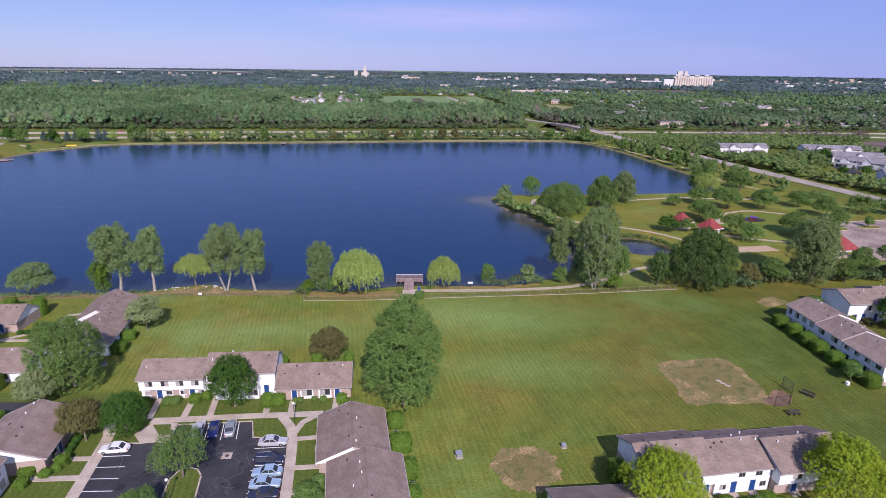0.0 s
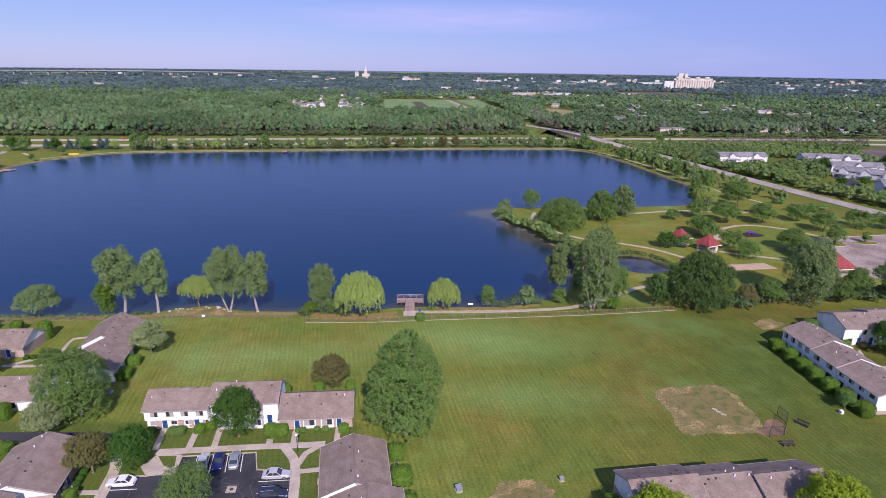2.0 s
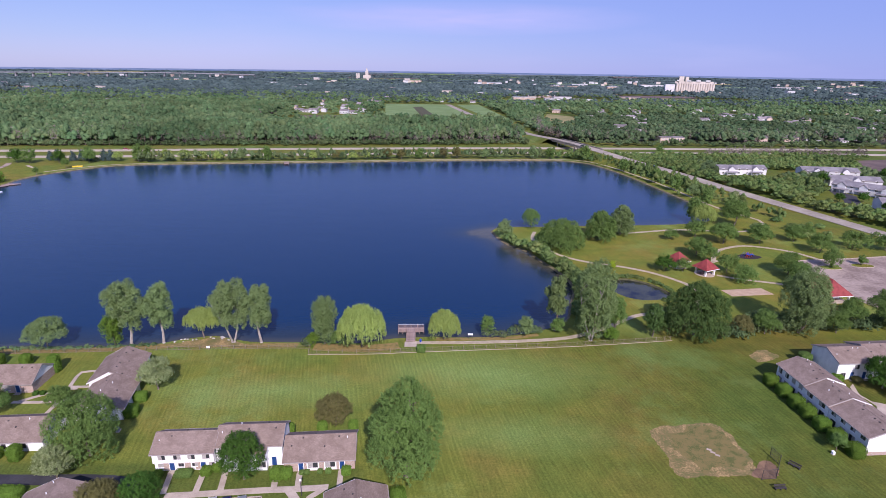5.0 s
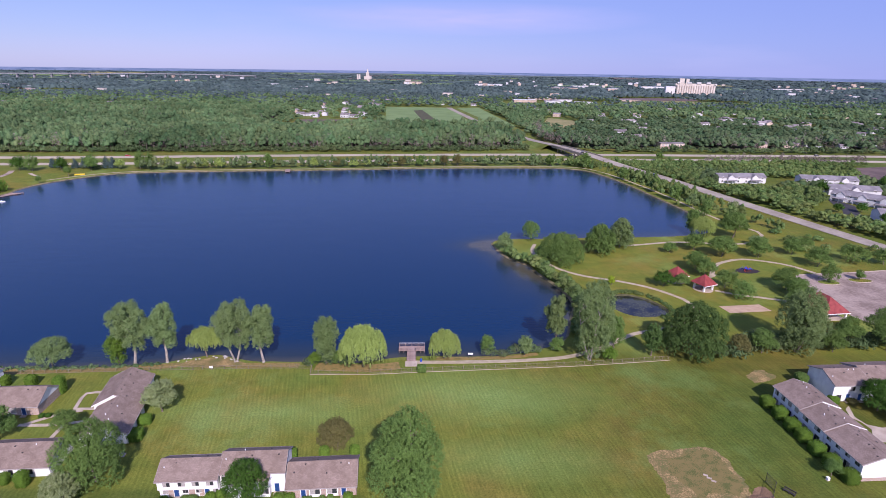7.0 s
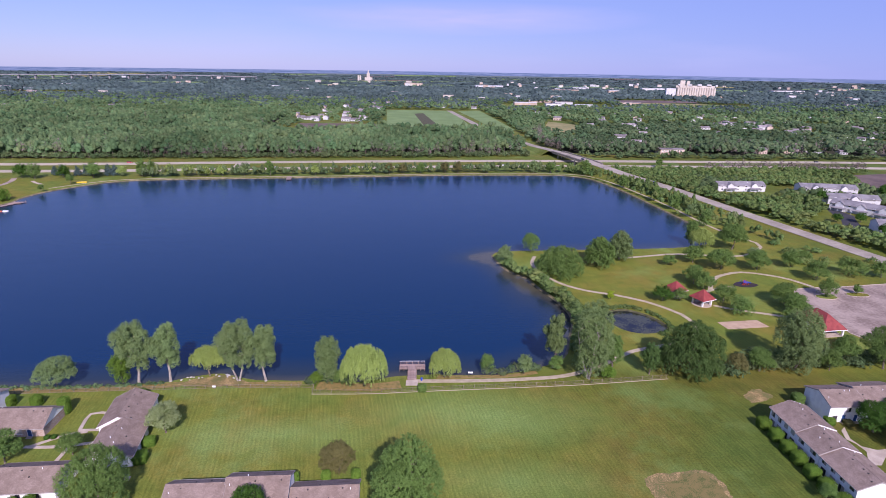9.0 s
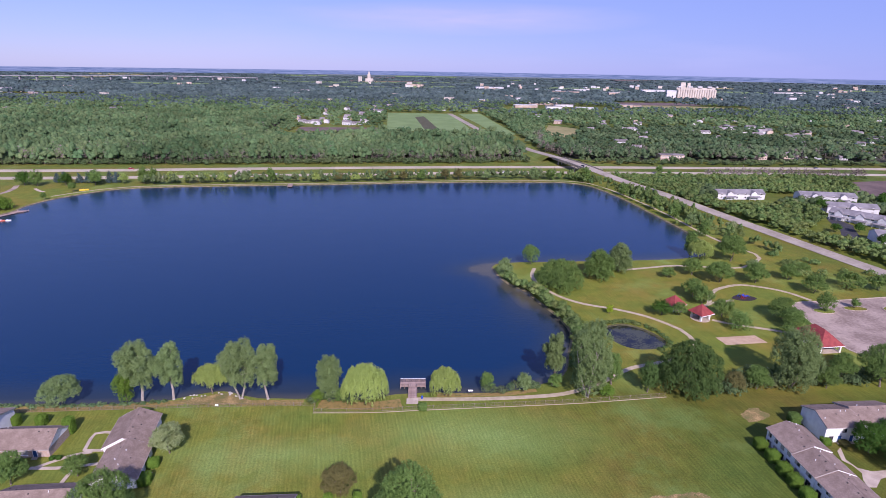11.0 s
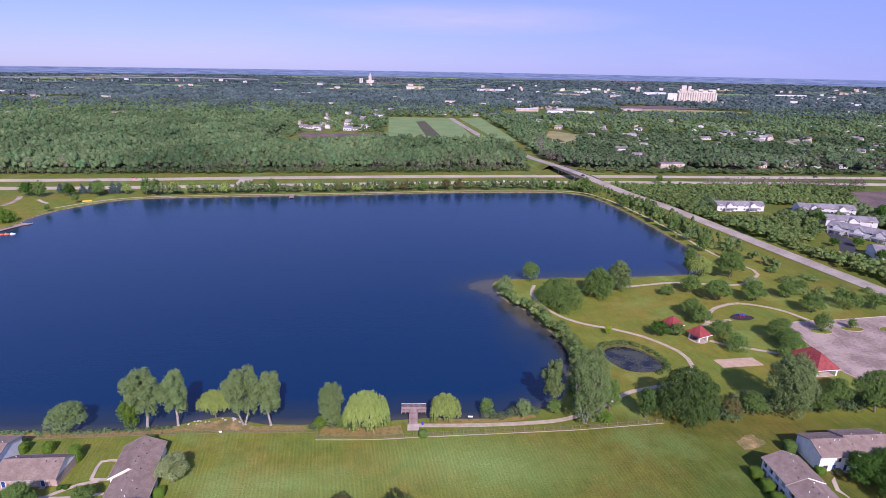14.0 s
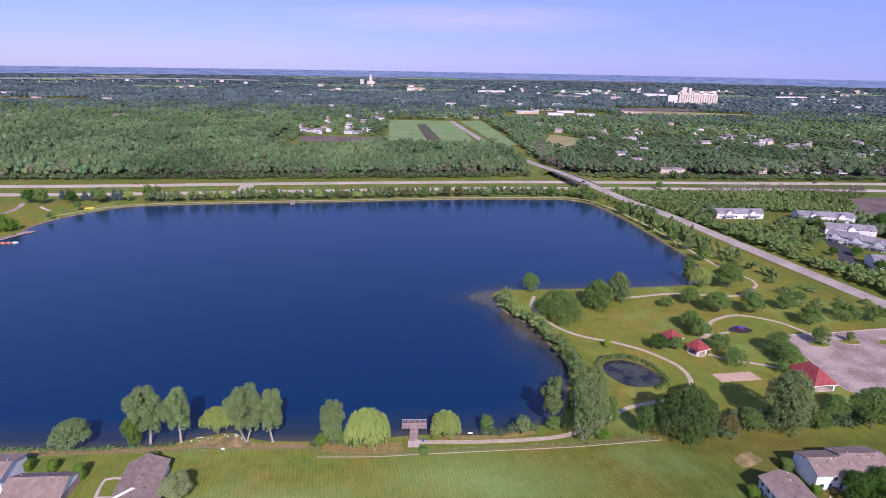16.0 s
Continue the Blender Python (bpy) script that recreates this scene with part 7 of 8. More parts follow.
silver = car_paint("silver_car_paint", (0.5, 0.5, 0.5), 0.15)
white = car_paint("white_car_paint", (0.78, 0.78, 0.78), 0.0)
navy = car_paint("deep_blue_car_paint", (0.014, 0.025, 0.12), 0.2)
sky_blue = car_paint("pale_blue_car_paint", (0.33, 0.45, 0.54), 0.15)
dusk = car_paint("dark_blue_grey_car_paint", (0.025, 0.03, 0.055), 0.2)
grey = car_paint("grey_blue_car_paint", (0.3, 0.33, 0.36), 0.2)
for lab, x, y, t, p_, wag, l_, h_ in (("silver saloon car parked on asphalt", -42.4, 82.0, 102, silver, False, 4.6, 1.45), ("deep blue saloon car parked on asphalt", -39.7, 82.0, 282, navy, False, 4.5, 1.45),
        ("grey-blue saloon car parked on asphalt", -36.9, 82.4, 102, grey, False, 4.7, 1.45), ("silver saloon car parked near the path", -28.3, 78.8, 5, silver, False, 4.8, 1.42),
        ("dark estate car with silver lower body", -27.4, 73.9, 5, dusk, True, 4.7, 1.75), ("pale blue saloon car in a row", -27.0, 71.3, 185, sky_blue, False, 4.7, 1.42), ("bright pale blue saloon car in a row", -26.6, 68.7, 5, sky_blue, False, 4.7, 1.42),
        ("dark blue saloon car in a row", -26.2, 66.3, 185, dusk, False, 4.6, 1.42), ("white coupe car beside the lawn kerb", -54.4, 76.6, 185, white, False, 4.7, 1.4)):
    car(lab, x, y, t, p_, wag, l_, 1.8, h_)


# vehicles on the highway and the overpass
red = car_paint("red_car_paint", (0.4, 0.03, 0.025), 0.1)
for lab, x, y, t, p_, z in (("dark car on the overpass road", 137.5, 542, 102, dusk, 6.92), ("dark grey car on the sloping road", 172.5, 445, 112, dusk, 3.75), ("white van on the highway", -437, 506.5, 8, white, 0.12),
        ("silver car on the highway", -157, 507.5, 188, silver, 0.12), ("white car on the highway", 58, 539, 188, white, 0.12), ("dark car on the highway", 402, 591.5, 3, dusk, 0.12), ("red car on the highway", -300, 525, 7, red, 0.12)):
    car(lab, x, y, t, p_, True, 4.9, 1.9, 1.7, z, "cars on the roads")


# ---- small things on the estate and field ----
def lamp_post(x, y, h=3.6):
    l = thing("lamp_post", "slim dark post with a white globe lamp", "lamp", pose(x, y, 0), "globe lamps")
    part("post", Shape().tube((0, 0, 0), (0, 0, h), 0.07, 0.05, 8), M["dark_steel"], l)
    s = Shape()
    bm = bmesh.new()
    bmesh.ops.create_icosphere(bm, subdivisions=2, radius=0.24)
    for f in bm.faces:
        s.face(*[v.co + Vector((0, 0, h + 0.2)) for v in f.verts])
    bm.free()
    part("globe", s, M["trim"], l, smooth=True)


lamp_post(-26.2, 85.4)
lamp_post(-40.0, 65.6)


def cabinet(label, x, y, w, d, h, mat, turn=5):
    c = thing("utility_box", label, "utility box", pose(x, y, 0, 0, 0, turn))
    part("plinth", Shape().box(-w / 2 - 0.1, -d / 2 - 0.1, 0, w / 2 + 0.1, d / 2 + 0.1, 0.08), M["concrete"], c)
    part("body", Shape().box(-w / 2, -d / 2, 0.08, w / 2, d / 2, h), mat, c)
    part("lid", Shape().extrude([(-w / 2 - 0.04, -d / 2 - 0.04, h), (w / 2 + 0.04, -d / 2 - 0.04, h), (w / 2 + 0.04, d / 2 + 0.04, h + 0.12), (-w / 2 - 0.04, d / 2 + 0.04, h + 0.12)], (0, 0, 0.05)), mat, c)
    return c


cabinet("grey-green metal utility box on the lawn", 3.9, 75.9, 1.0, 1.0, 0.8, M["steel"], 20)
cabinet("pale metal utility box on the lawn", 22.2, 78.5, 0.7, 0.6, 0.6, M["steel"], 10)
cabinet("pale metal utility box beside the hedges", 86.5, 99.4, 0.55, 0.55, 0.6, M["trim"], 10)
for x, y, t in ((-7.2, 81.3, -80), (-3.6, 68.7, -80), (-73.0, 113.5, 12), (-102.9, 125, 4), (-88.5, 95.5, 5), (-72.6, 104.6, 8)):
    a = thing("air_conditioner", "grey air conditioning unit on a concrete pad", "air conditioner", pose(x, y, 0, 0, 0, t), "air conditioners")
    part("pad", Shape().box(-0.7, -0.7, 0, 0.7, 0.7, 0.07), M["concrete"], a)
    part("casing", Shape().box(-0.42, -0.42, 0.07, 0.42, 0.42, 0.85), M["steel"], a)
    part("fan_grille", Shape().tube((0, 0, 0.85), (0, 0, 0.9), 0.36, 0.34, 14), M["dark_steel"], a)


def backstop():
    b = thing("backstop", "rusty steel and wire baseball backstop", "backstop")
    corners = [Vector(q) for q in ((66.3, 91.2, 0), (69.5, 91.6, 0), (72.6, 95.8, 0), (72.2, 98.6, 0))]
    for q in corners:
        part("post", Shape().tube(q, q + Vector((0, 0, 2.5)), 0.055, 0.055, 7), M["dark_steel"], b)
    for p, q in zip(corners, corners[1:]):
        for z in (0.15, 2.4):
            part("rail", Shape().tube(p + Vector((0, 0, z)), q + Vector((0, 0, z)), 0.035, 0.035, 6), M["dark_steel"], b)
        s = Shape()
        n = 16
        for i in range(-n, n + 1):
            for sgn in (1, -1):
                a, c = i / n, i / n + 1.0
                lo, hi = max(0, a), min(1, c)
                if hi <= lo:
                    continue
                za, zb_ = 2.3 * (lo - a), 2.3 * (hi - a)
                if sgn < 0:
                    za, zb_ = 2.3 - za, 2.3 - zb_
                s.tube(p.lerp(q, lo) + Vector((0, 0, 0.1 + za)), p.lerp(q, hi) + Vector((0, 0, 0.1 + zb_)), 0.008, 0.008, 3, False)
        part("wire_mesh", s, M["dark_steel"], b, "woven wire mesh")


backstop()
for x, y, t in ((75.4, 95.2, -52), (68.6, 88.6, 4)):
    b = thing("players_bench", "dark weathered bench beside the ball field", "bench", pose(x, y, 0, 0, 0, t), "players' benches")
    for k in range(3):
        part("seat_board", Shape().box(-1.2, -0.3 + 0.21 * k, 0.42, 1.2, -0.12 + 0.21 * k, 0.47), M["dark_steel"], b)
    part("back_board", Shape().box(-1.2, 0.36, 0.6, 1.2, 0.42, 0.95), M["dark_steel"], b)
    for px in (-1.05, 0, 1.05):
        part("leg", Shape().box(px - 0.05, -0.3, 0, px + 0.05, 0.4, 0.42), M["dark_steel"], b)
        part("back_post", Shape().box(px - 0.04, 0.38, 0.4, px + 0.04, 0.45, 0.95), M["dark_steel"], b)
p_ = thing("rubber_base", "pale flat plates lying on the dirt infield", "base plate", pose(60.2, 99.5, 0.045, 0, 0, -30))
for k, (dx, dy) in enumerate(((0, 0), (1.0, -0.5), (-0.8, 0.6))):
    part("plate", Shape().box(dx - 0.5, dy - 0.3, 0, dx + 0.5, dy + 0.25, 0.06), M["concrete"], p_)


# ---- fence, dock and shore ----
def fence(name, label, pts, h=1.2, gap=3.0, mat="fence", rails=(1.15, 0.1), wires=7):
    f = thing(name, label, "fence")
    line = [Vector((q[0], q[1], 0)) for q in curve_points(pts, gap)]
    post = Shape().tube((0, 0, -0.1), (0, 0, h + 0.1), 0.075, 0.075, 5).mesh("post", M[mat])
    for q in line:
        o = new("post", post)
        o.parent, o.location = f, q
    for z in rails:
        s = Shape()
        for a, b in zip(line, line[1:]):
            s.tube(a + Vector((0, 0, z)), b + Vector((0, 0, z)), 0.03, 0.03, 4, False)
        part("rail", s, M[mat], f)
    s = Shape()
    for k in range(wires):
        z = 0.15 + (h - 0.2) * k / wires
        for a, b in zip(line, line[1:]):
            s.tube(a + Vector((0, 0, z)), b + Vector((0, 0, z)), 0.008, 0.008, 3, False)
    part("wire_mesh", s, M[mat], f, "grey chain-link wire")


fence("chain_link_fence", "grey chain-link fence along the lake bank", [(-150, 136.2), (-123.5, 138.2), (-94.3, 140.6), (-66.9, 142.6), (-42.3, 143.7), (-37.9, 143.6)])
fence("chain_link_fence", "grey chain-link fence round the dock trail", [(-37.8, 143.2), (-37.7, 140.9), (-20.3, 141.5), (-4.9, 143.1), (14, 145.0), (37.9, 147.3), (50.4, 148.9), (71.6, 152)])
setting("fence_strip", strip([(-37.8, 140.3), (-20.3, 140.9), (-4.9, 142.5), (37.9, 146.7), (50.4, 148.3), (72, 151.5)], 0.36, 0.03, thick=0.05), M["gravel"], "bare strip of dry soil under the fence", "path")


setting("bank_grass_1", strip([(-150, 138.0), (-123.5, 139.9), (-94.3, 142.1), (-84, 143.6), (-78, 144.6)], 2.8, 0.035, thick=0.05), M["thin_grass"], "unmown brownish grass between fence and water", "grass")
setting("bank_grass_2", strip([(-62, 144.6), (-50, 145.4), (-42, 145.6)], 2.6, 0.036, thick=0.05), M["thin_grass"], "unmown brownish grass between fence and water", "grass")
setting("bank_grass_3", strip([(-37, 144.9), (-28, 144.4), (-20, 144.4), (-12, 146.2)], 4.2, 0.034, thick=0.05), M["thin_grass"], "rough trodden grass beside the dock", "grass")
setting("bank_grass_4", strip([(-1, 150.6), (9, 150.9), (22, 152.0), (31, 154.4)], 1.8, 0.037, thick=0.05), M["thin_grass"], "rough grass between trail and water", "grass")
setting("dock_landing", strip([(-8.5, 145.6), (-8.6, 148.7)], 3.6, 0.075, step=1), M["concrete"], "worn concrete landing before the dock", "footpath")


def dock():
    d = thing("fishing_dock", "T-shaped weathered wooden fishing dock with railings", "dock", pose(-8.6, 148.6, 0, 0, 0, 2))
    plank = Shape().box(-1.3, -0.1, 0.18, 1.3, 0.1, 0.24).mesh("plank", M["wood"])
    for k in range(28):
        o = new("plank", plank)
        o.parent, o.location = d, (0, 0.11 + 0.225 * k, 0)
    plank = Shape().box(-0.11, -1.5, 0.18, 0.11, 1.5, 0.24).mesh("plank", M["wood"])
    for k in range(36):
        o = new("plank", plank)
        o.parent, o.location = d, (-4.0 + 0.229 * k, 7.9, 0)
    for px in (-1.1, 1.1):
        part("beam", Shape().box(px - 0.1, 0, -0.1, px + 0.1, 6.4, 0.175), M["wood"], d)
    for py in (6.7, 9.1):
        part("beam", Shape().box(-4.0, py - 0.1, -0.1, 4.0, py + 0.1, 0.175), M["wood"], d)
    posts = [(-4, 6.45), (-4, 9.35), (4, 6.45), (4, 9.35), (-2.7, 6.45), (2.7, 6.45), (-1.35, 6.45), (1.35, 6.45), (-1.35, 3.2), (1.35, 3.2), (-2, 9.35), (0, 9.35), (2, 9.35), (-1.35, 0.4), (1.35, 0.4)]
    for px, py in posts:
        part("post", Shape().box(px - 0.07, py - 0.07, -1.6, px + 0.07, py + 0.07, 1.3), M["wood"], d)
    runs = [((-4, 9.35), (4, 9.35)), ((-4, 6.45), (-4, 9.35)), ((4, 6.45), (4, 9.35)), ((-4, 6.45), (-1.35, 6.45)), ((1.35, 6.45), (4, 6.45)), ((-1.35, 0.4), (-1.35, 6.45)), ((1.35, 0.4), (1.35, 6.45))]
    for (ax, ay), (bx, by) in runs:
        for z in (0.55, 0.9):
            part("rail", Shape().extrude([(ax, ay, z), (bx, by, z), (bx, by, z + 0.1), (ax, ay, z + 0.1)], (0.03, 0.04, 0)), M["wood"], d)
        part("handrail", Shape().extrude([(ax - 0.09, ay - 0.09, 1.3), (bx + 0.09, by - 0.09, 1.3), (bx + 0.09, by + 0.09, 1.3), (ax - 0.09, ay + 0.09, 1.3)], (0, 0, 0.05)), M["trim"] if ay > 9 and by > 9 else M["wood"], d)


dock()
s_ = thing("park_sign", "white blank sign board on two posts by the water", "sign", pose(9.6, 151.2, 0))
part("board", Shape().box(-0.75, -0.04, 1.2, 0.75, 0.04, 1.75), M["trim"], s_)
for px in (-0.6, 0.6):
    part("post", Shape().box(px - 0.05, -0.05, 0, px + 0.05, 0.05, 1.2), M["dark_steel"], s_)
s_ = thing("trash_can", "blue litter bin at the dock", "bin", pose(-5.6, 148.6, 0))
part("bin", Shape().tube((0, 0, 0), (0, 0, 0.85), 0.3, 0.34, 12), M["blue_plastic"], s_)
part("lid", Shape().tube((0, 0, 0.85), (0, 0, 1.0), 0.36, 0.2, 12), M["blue_plastic"], s_)
s_ = thing("fence_sign", "small white sign on the fence", "sign", pose(-67.2, 142.3, 0))
part("board", Shape().box(-0.5, -0.03, 0.55, 0.5, 0.0, 1.15), M["trim"], s_)
part("post", Shape().box(-0.05, 0.0, 0, 0.05, 0.06, 1.15), M["wood"], s_)
rk = random.Random(5)
rock_base = bmesh.new()
bmesh.ops.create_icosphere(rock_base, subdivisions=1, radius=1)
for k in range(16):
    s = Shape()
    for f in rock_base.faces:
        s.face(*[v.co * (1 + 0.3 * noise.noise(v.co * 1.7 + Vector((k * 3.1, 0, 0)))) for v in f.verts])
    t = rk.random()
    q = curve_points([(-80, 146.6), (-75, 148.8), (-68, 150.6), (-62, 148.2), (-57, 147.2)], 0.6)[int(t * 38)]
    o = tagged(new("rock", s.mesh("rock", M["stone"])), "pale rounded rock on the bare bank", "rock", "shore rocks")
    o.matrix_basis = pose(q[0] + rk.uniform(-0.8, 0.8), q[1] + rk.uniform(-1.4, 0.2), 0.08, 0, 0, rk.uniform(0, 360)) @ Matrix.Diagonal((rk.uniform(0.25, 0.6), rk.uniform(0.2, 0.5), rk.uniform(0.15, 0.3), 1))


# ---- park shelters ----
def shelter(name, label, x, y, turn, w, d, post_h, top, posts, slab=1.0, hip=None):
    g = thing(name, label, "shelter", pose(x, y, 0, 0, 0, turn))
    part("slab", Shape().prism([(w / 2 * 1.25 * math.cos(a), d / 2 * 1.25 * math.sin(a)) for a in np.linspace(0, 2 * math.pi, 24, endpoint=False)] if hip is None else [(-w / 2, -d / 2), (w / 2, -d / 2), (w / 2, d / 2), (-w / 2, d / 2)], 0, 0.15), M["concrete"], g)
    for px, py in posts:
        part("post", Shape().box(px - 0.3, py - 0.3, 0.15, px + 0.3, py + 0.3, post_h), M["trim"], g, "white square pillar")
    e, r = 0.5, (hip or 0) / 2
    c = [(-w / 2 - e, -d / 2 - e, post_h), (w / 2 + e, -d / 2 - e, post_h), (w / 2 + e, d / 2 + e, post_h), (-w / 2 - e, d / 2 + e, post_h)]
    a, b = (0, -r, top), (0, r, top)
    s = Shape()
    s.face(c[0], c[1], a)
    if hip:
        s.face(c[1], c[2], b, a)
        s.face(c[3], c[0], a, b)
    else:
        s.face(c[1], c[2], a)
        s.face(c[3], c[0], a)
    s.face(c[2], c[3], b)
    s.face(*reversed([(q[0], q[1], q[2] - 0.02) for q in c]))
    part("roof", s, M["red_roof"], g, "red pyramid roof" if not hip else "red hipped roof")
    part("fascia", Shape().box(-w / 2 - e, -d / 2 - e - 0.03, post_h - 0.25, w / 2 + e, -d / 2 - e, post_h + 0.02), M["trim"], g)
    for k in (-1, 1):
        if hip is None:
            t = part("picnic_table", Shape().box(k * 1.2 - 0.4, -1, 0.85, k * 1.2 + 0.4, 1, 0.92), M["wood"], g)
            for q in (-0.75, 0.75):
                part("bench_seat", Shape().box(k * 1.2 + q - 0.13, -1, 0.55, k * 1.2 + q + 0.13, 1, 0.6), M["wood"], t)
            part("trestle", Shape().box(k * 1.2 - 0.7, -0.08, 0.15, k * 1.2 + 0.7, 0.08, 0.85), M["wood"], t)
    return g


sq = [(-2.4, -2.4), (2.4, -2.4), (2.4, 2.4), (-2.4, 2.4)]
shelter("picnic_shelter", "open picnic shelter with red pyramid roof", 108.6, 210.4, 25, 6.4, 6.4, 2.9, 6.6, sq)
shelter("picnic_shelter", "open picnic shelter with red pyramid roof behind a tree", 101.0, 219.6, 25, 6.4, 6.4, 2.9, 6.6, sq)
pv = shelter("park_pavilion", "park pavilion with white walls and red hipped roof", 143.2, 188.6, 8, 9, 14, 3.0, 7.6, [(-4, -6.6), (4, -6.6), (4, 6.6), (-4, 6.6), (4, 0), (-4, 0)], hip=5)
part("wall", Shape().box(-3.2, -3.5, 0.15, 3.2, 6, 2.9), M["siding"], pv)
part("door", Shape().box(-1.5, -3.56, 0.15, -0.5, -3.49, 2.2), M["blue_door"], pv, "blue door")

pg = thing("playground_slide", "blue and red plastic playground slide tower", "playground", pose(138.6, 232.6, 0.1, 0, 0, 30))
for px in (-0.8, 0.8):
    for py in (-0.8, 0.8):
        part("post", Shape().tube((px, py, 0), (px, py, 2.1), 0.08, 0.08, 7), M["red_plastic"], pg, "red post")
part("platform", Shape().box(-0.9, -0.9, 0.95, 0.9, 0.9, 1.05), M["blue_plastic"], pg)
for sy in (-0.9, 0.84):
    part("side_panel", Shape().box(-0.75, sy, 1.05, 0.75, sy + 0.06, 1.7), M["blue_plastic"], pg)
bed = Shape().extrude([(0.9, -0.42, 1.0), (3.4, -0.42, 0.2), (3.4, 0.42, 0.2), (0.9, 0.42, 1.0)], (0, 0, 0.08))
for sy in (-0.5, 0.42):
    bed.extrude([(0.9, sy, 1.0), (3.4, sy, 0.2), (3.4, sy + 0.08, 0.2), (0.9, sy + 0.08, 1.0)], (0, 0, 0.3))
part("slide", bed, M["blue_plastic"], pg, "blue slide")
for k in range(4):
    part("rung", Shape().tube((-1.8 + 0.24 * k, -0.4, 0.2 + 0.22 * k), (-1.8 + 0.24 * k, 0.4, 0.2 + 0.22 * k), 0.04, 0.04, 6), M["red_plastic"], pg)
for sy in (-0.4, 0.4):
    part("ladder_rail", Shape().tube((-2.0, sy, 0), (-0.9, sy, 1.05), 0.05, 0.05, 6), M["red_plastic"], pg)
for py in (1.6, 2.6):
    part("climber_bar", Shape().tube((-1.5, py, 0), (0.4, py, 1.5), 0.06, 0.06, 6), M["blue_plastic"], pg)

# ---- far shore ----
s_ = thing("far_jetty", "small wooden jetty on the far shore", "dock", pose(-131.5, 466, 0, 0, 0, 12))
part("deck", Shape().box(-2, -9, 0.1, 2, 3, 0.3), M["wood"], s_)
for px in (-1.8, 1.8):
    part("rail", Shape().box(px - 0.06, -9, 0.9, px + 0.06, 0, 1.0), M["wood"], s_)
    for py in (-8.8, -4.5, -0.2):
        part("post", Shape().box(px - 0.08, py - 0.08, -1.6, px + 0.08, py + 0.08, 1.0), M["wood"], s_)
s_ = thing("moored_raft", "yellow plastic boats drawn up on the far bank", "boat", pose(-288, 432, 0.1, 0, 0, 20))
for k in range(3):
    part("hull", Shape().extrude([(-3.2 + 2.4 * k, -0.9, 0), (-1.2 + 2.4 * k, -0.9, 0), (-0.8 + 2.4 * k, 0, 0), (-1.2 + 2.4 * k, 0.9, 0), (-3.2 + 2.4 * k, 0.9, 0)], (0, 0, 0.9)), M["yellow_plastic"], s_)
s_ = thing("marina_jetty", "curved grey wooden jetty at the lake's corner", "dock")
part("deck", strip([(-301, 334), (-296, 346), (-293, 356), (-290.5, 362)], 3.2, -0.05, thick=0.2, step=2), M["wood"], s_)
part("platform", Shape().prism([(-294, 361), (-287, 363.5), (-285.6, 368), (-293, 367)], -0.24, -0.03), M["wood"], s_)
for px, py in ((-297.6, 346), (-291.6, 356), (-294.8, 357), (-286.6, 363.8), (-285.9, 367.6), (-292.6, 366.4)):
    part("pile", Shape().tube((px, py, -1.6), (px, py, 0.7), 0.16, 0.14, 7), M["wood"], s_)
setting("marina_drive", strip([(-380, 380), (-354, 396), (-343, 414), (-345, 432), (-352, 446)], 4.0, 0.05, step=4), M["old_asphalt"], "narrow grey drive behind the jetty", "road")
setting("marina_path", strip([(-330, 436), (-322, 429), (-314, 424)], 2.4, 0.055, step=3), M["concrete"], "pale footpath above the shore", "footpath")
for k in range(4):
    b_ = thing("paddle_boat", "orange and white paddle boat at the jetty", "boat", pose(-291 + 3.2 * k, 340.5 + 0.9 * k, WATER - 0.05, 0, 0, 15), "paddle boats")
    part("hull", Shape().extrude([(-1.4, -0.8, 0), (1.0, -0.8, 0), (1.6, 0, 0), (1.0, 0.8, 0), (-1.4, 0.8, 0)], (0, 0, 0.6)), M["orange_plastic"] if k < 3 else M["trim"], b_)
    part("seat", Shape().box(-0.8, -0.6, 0.6, -0.5, 0.6, 1.1), M["trim"], b_)
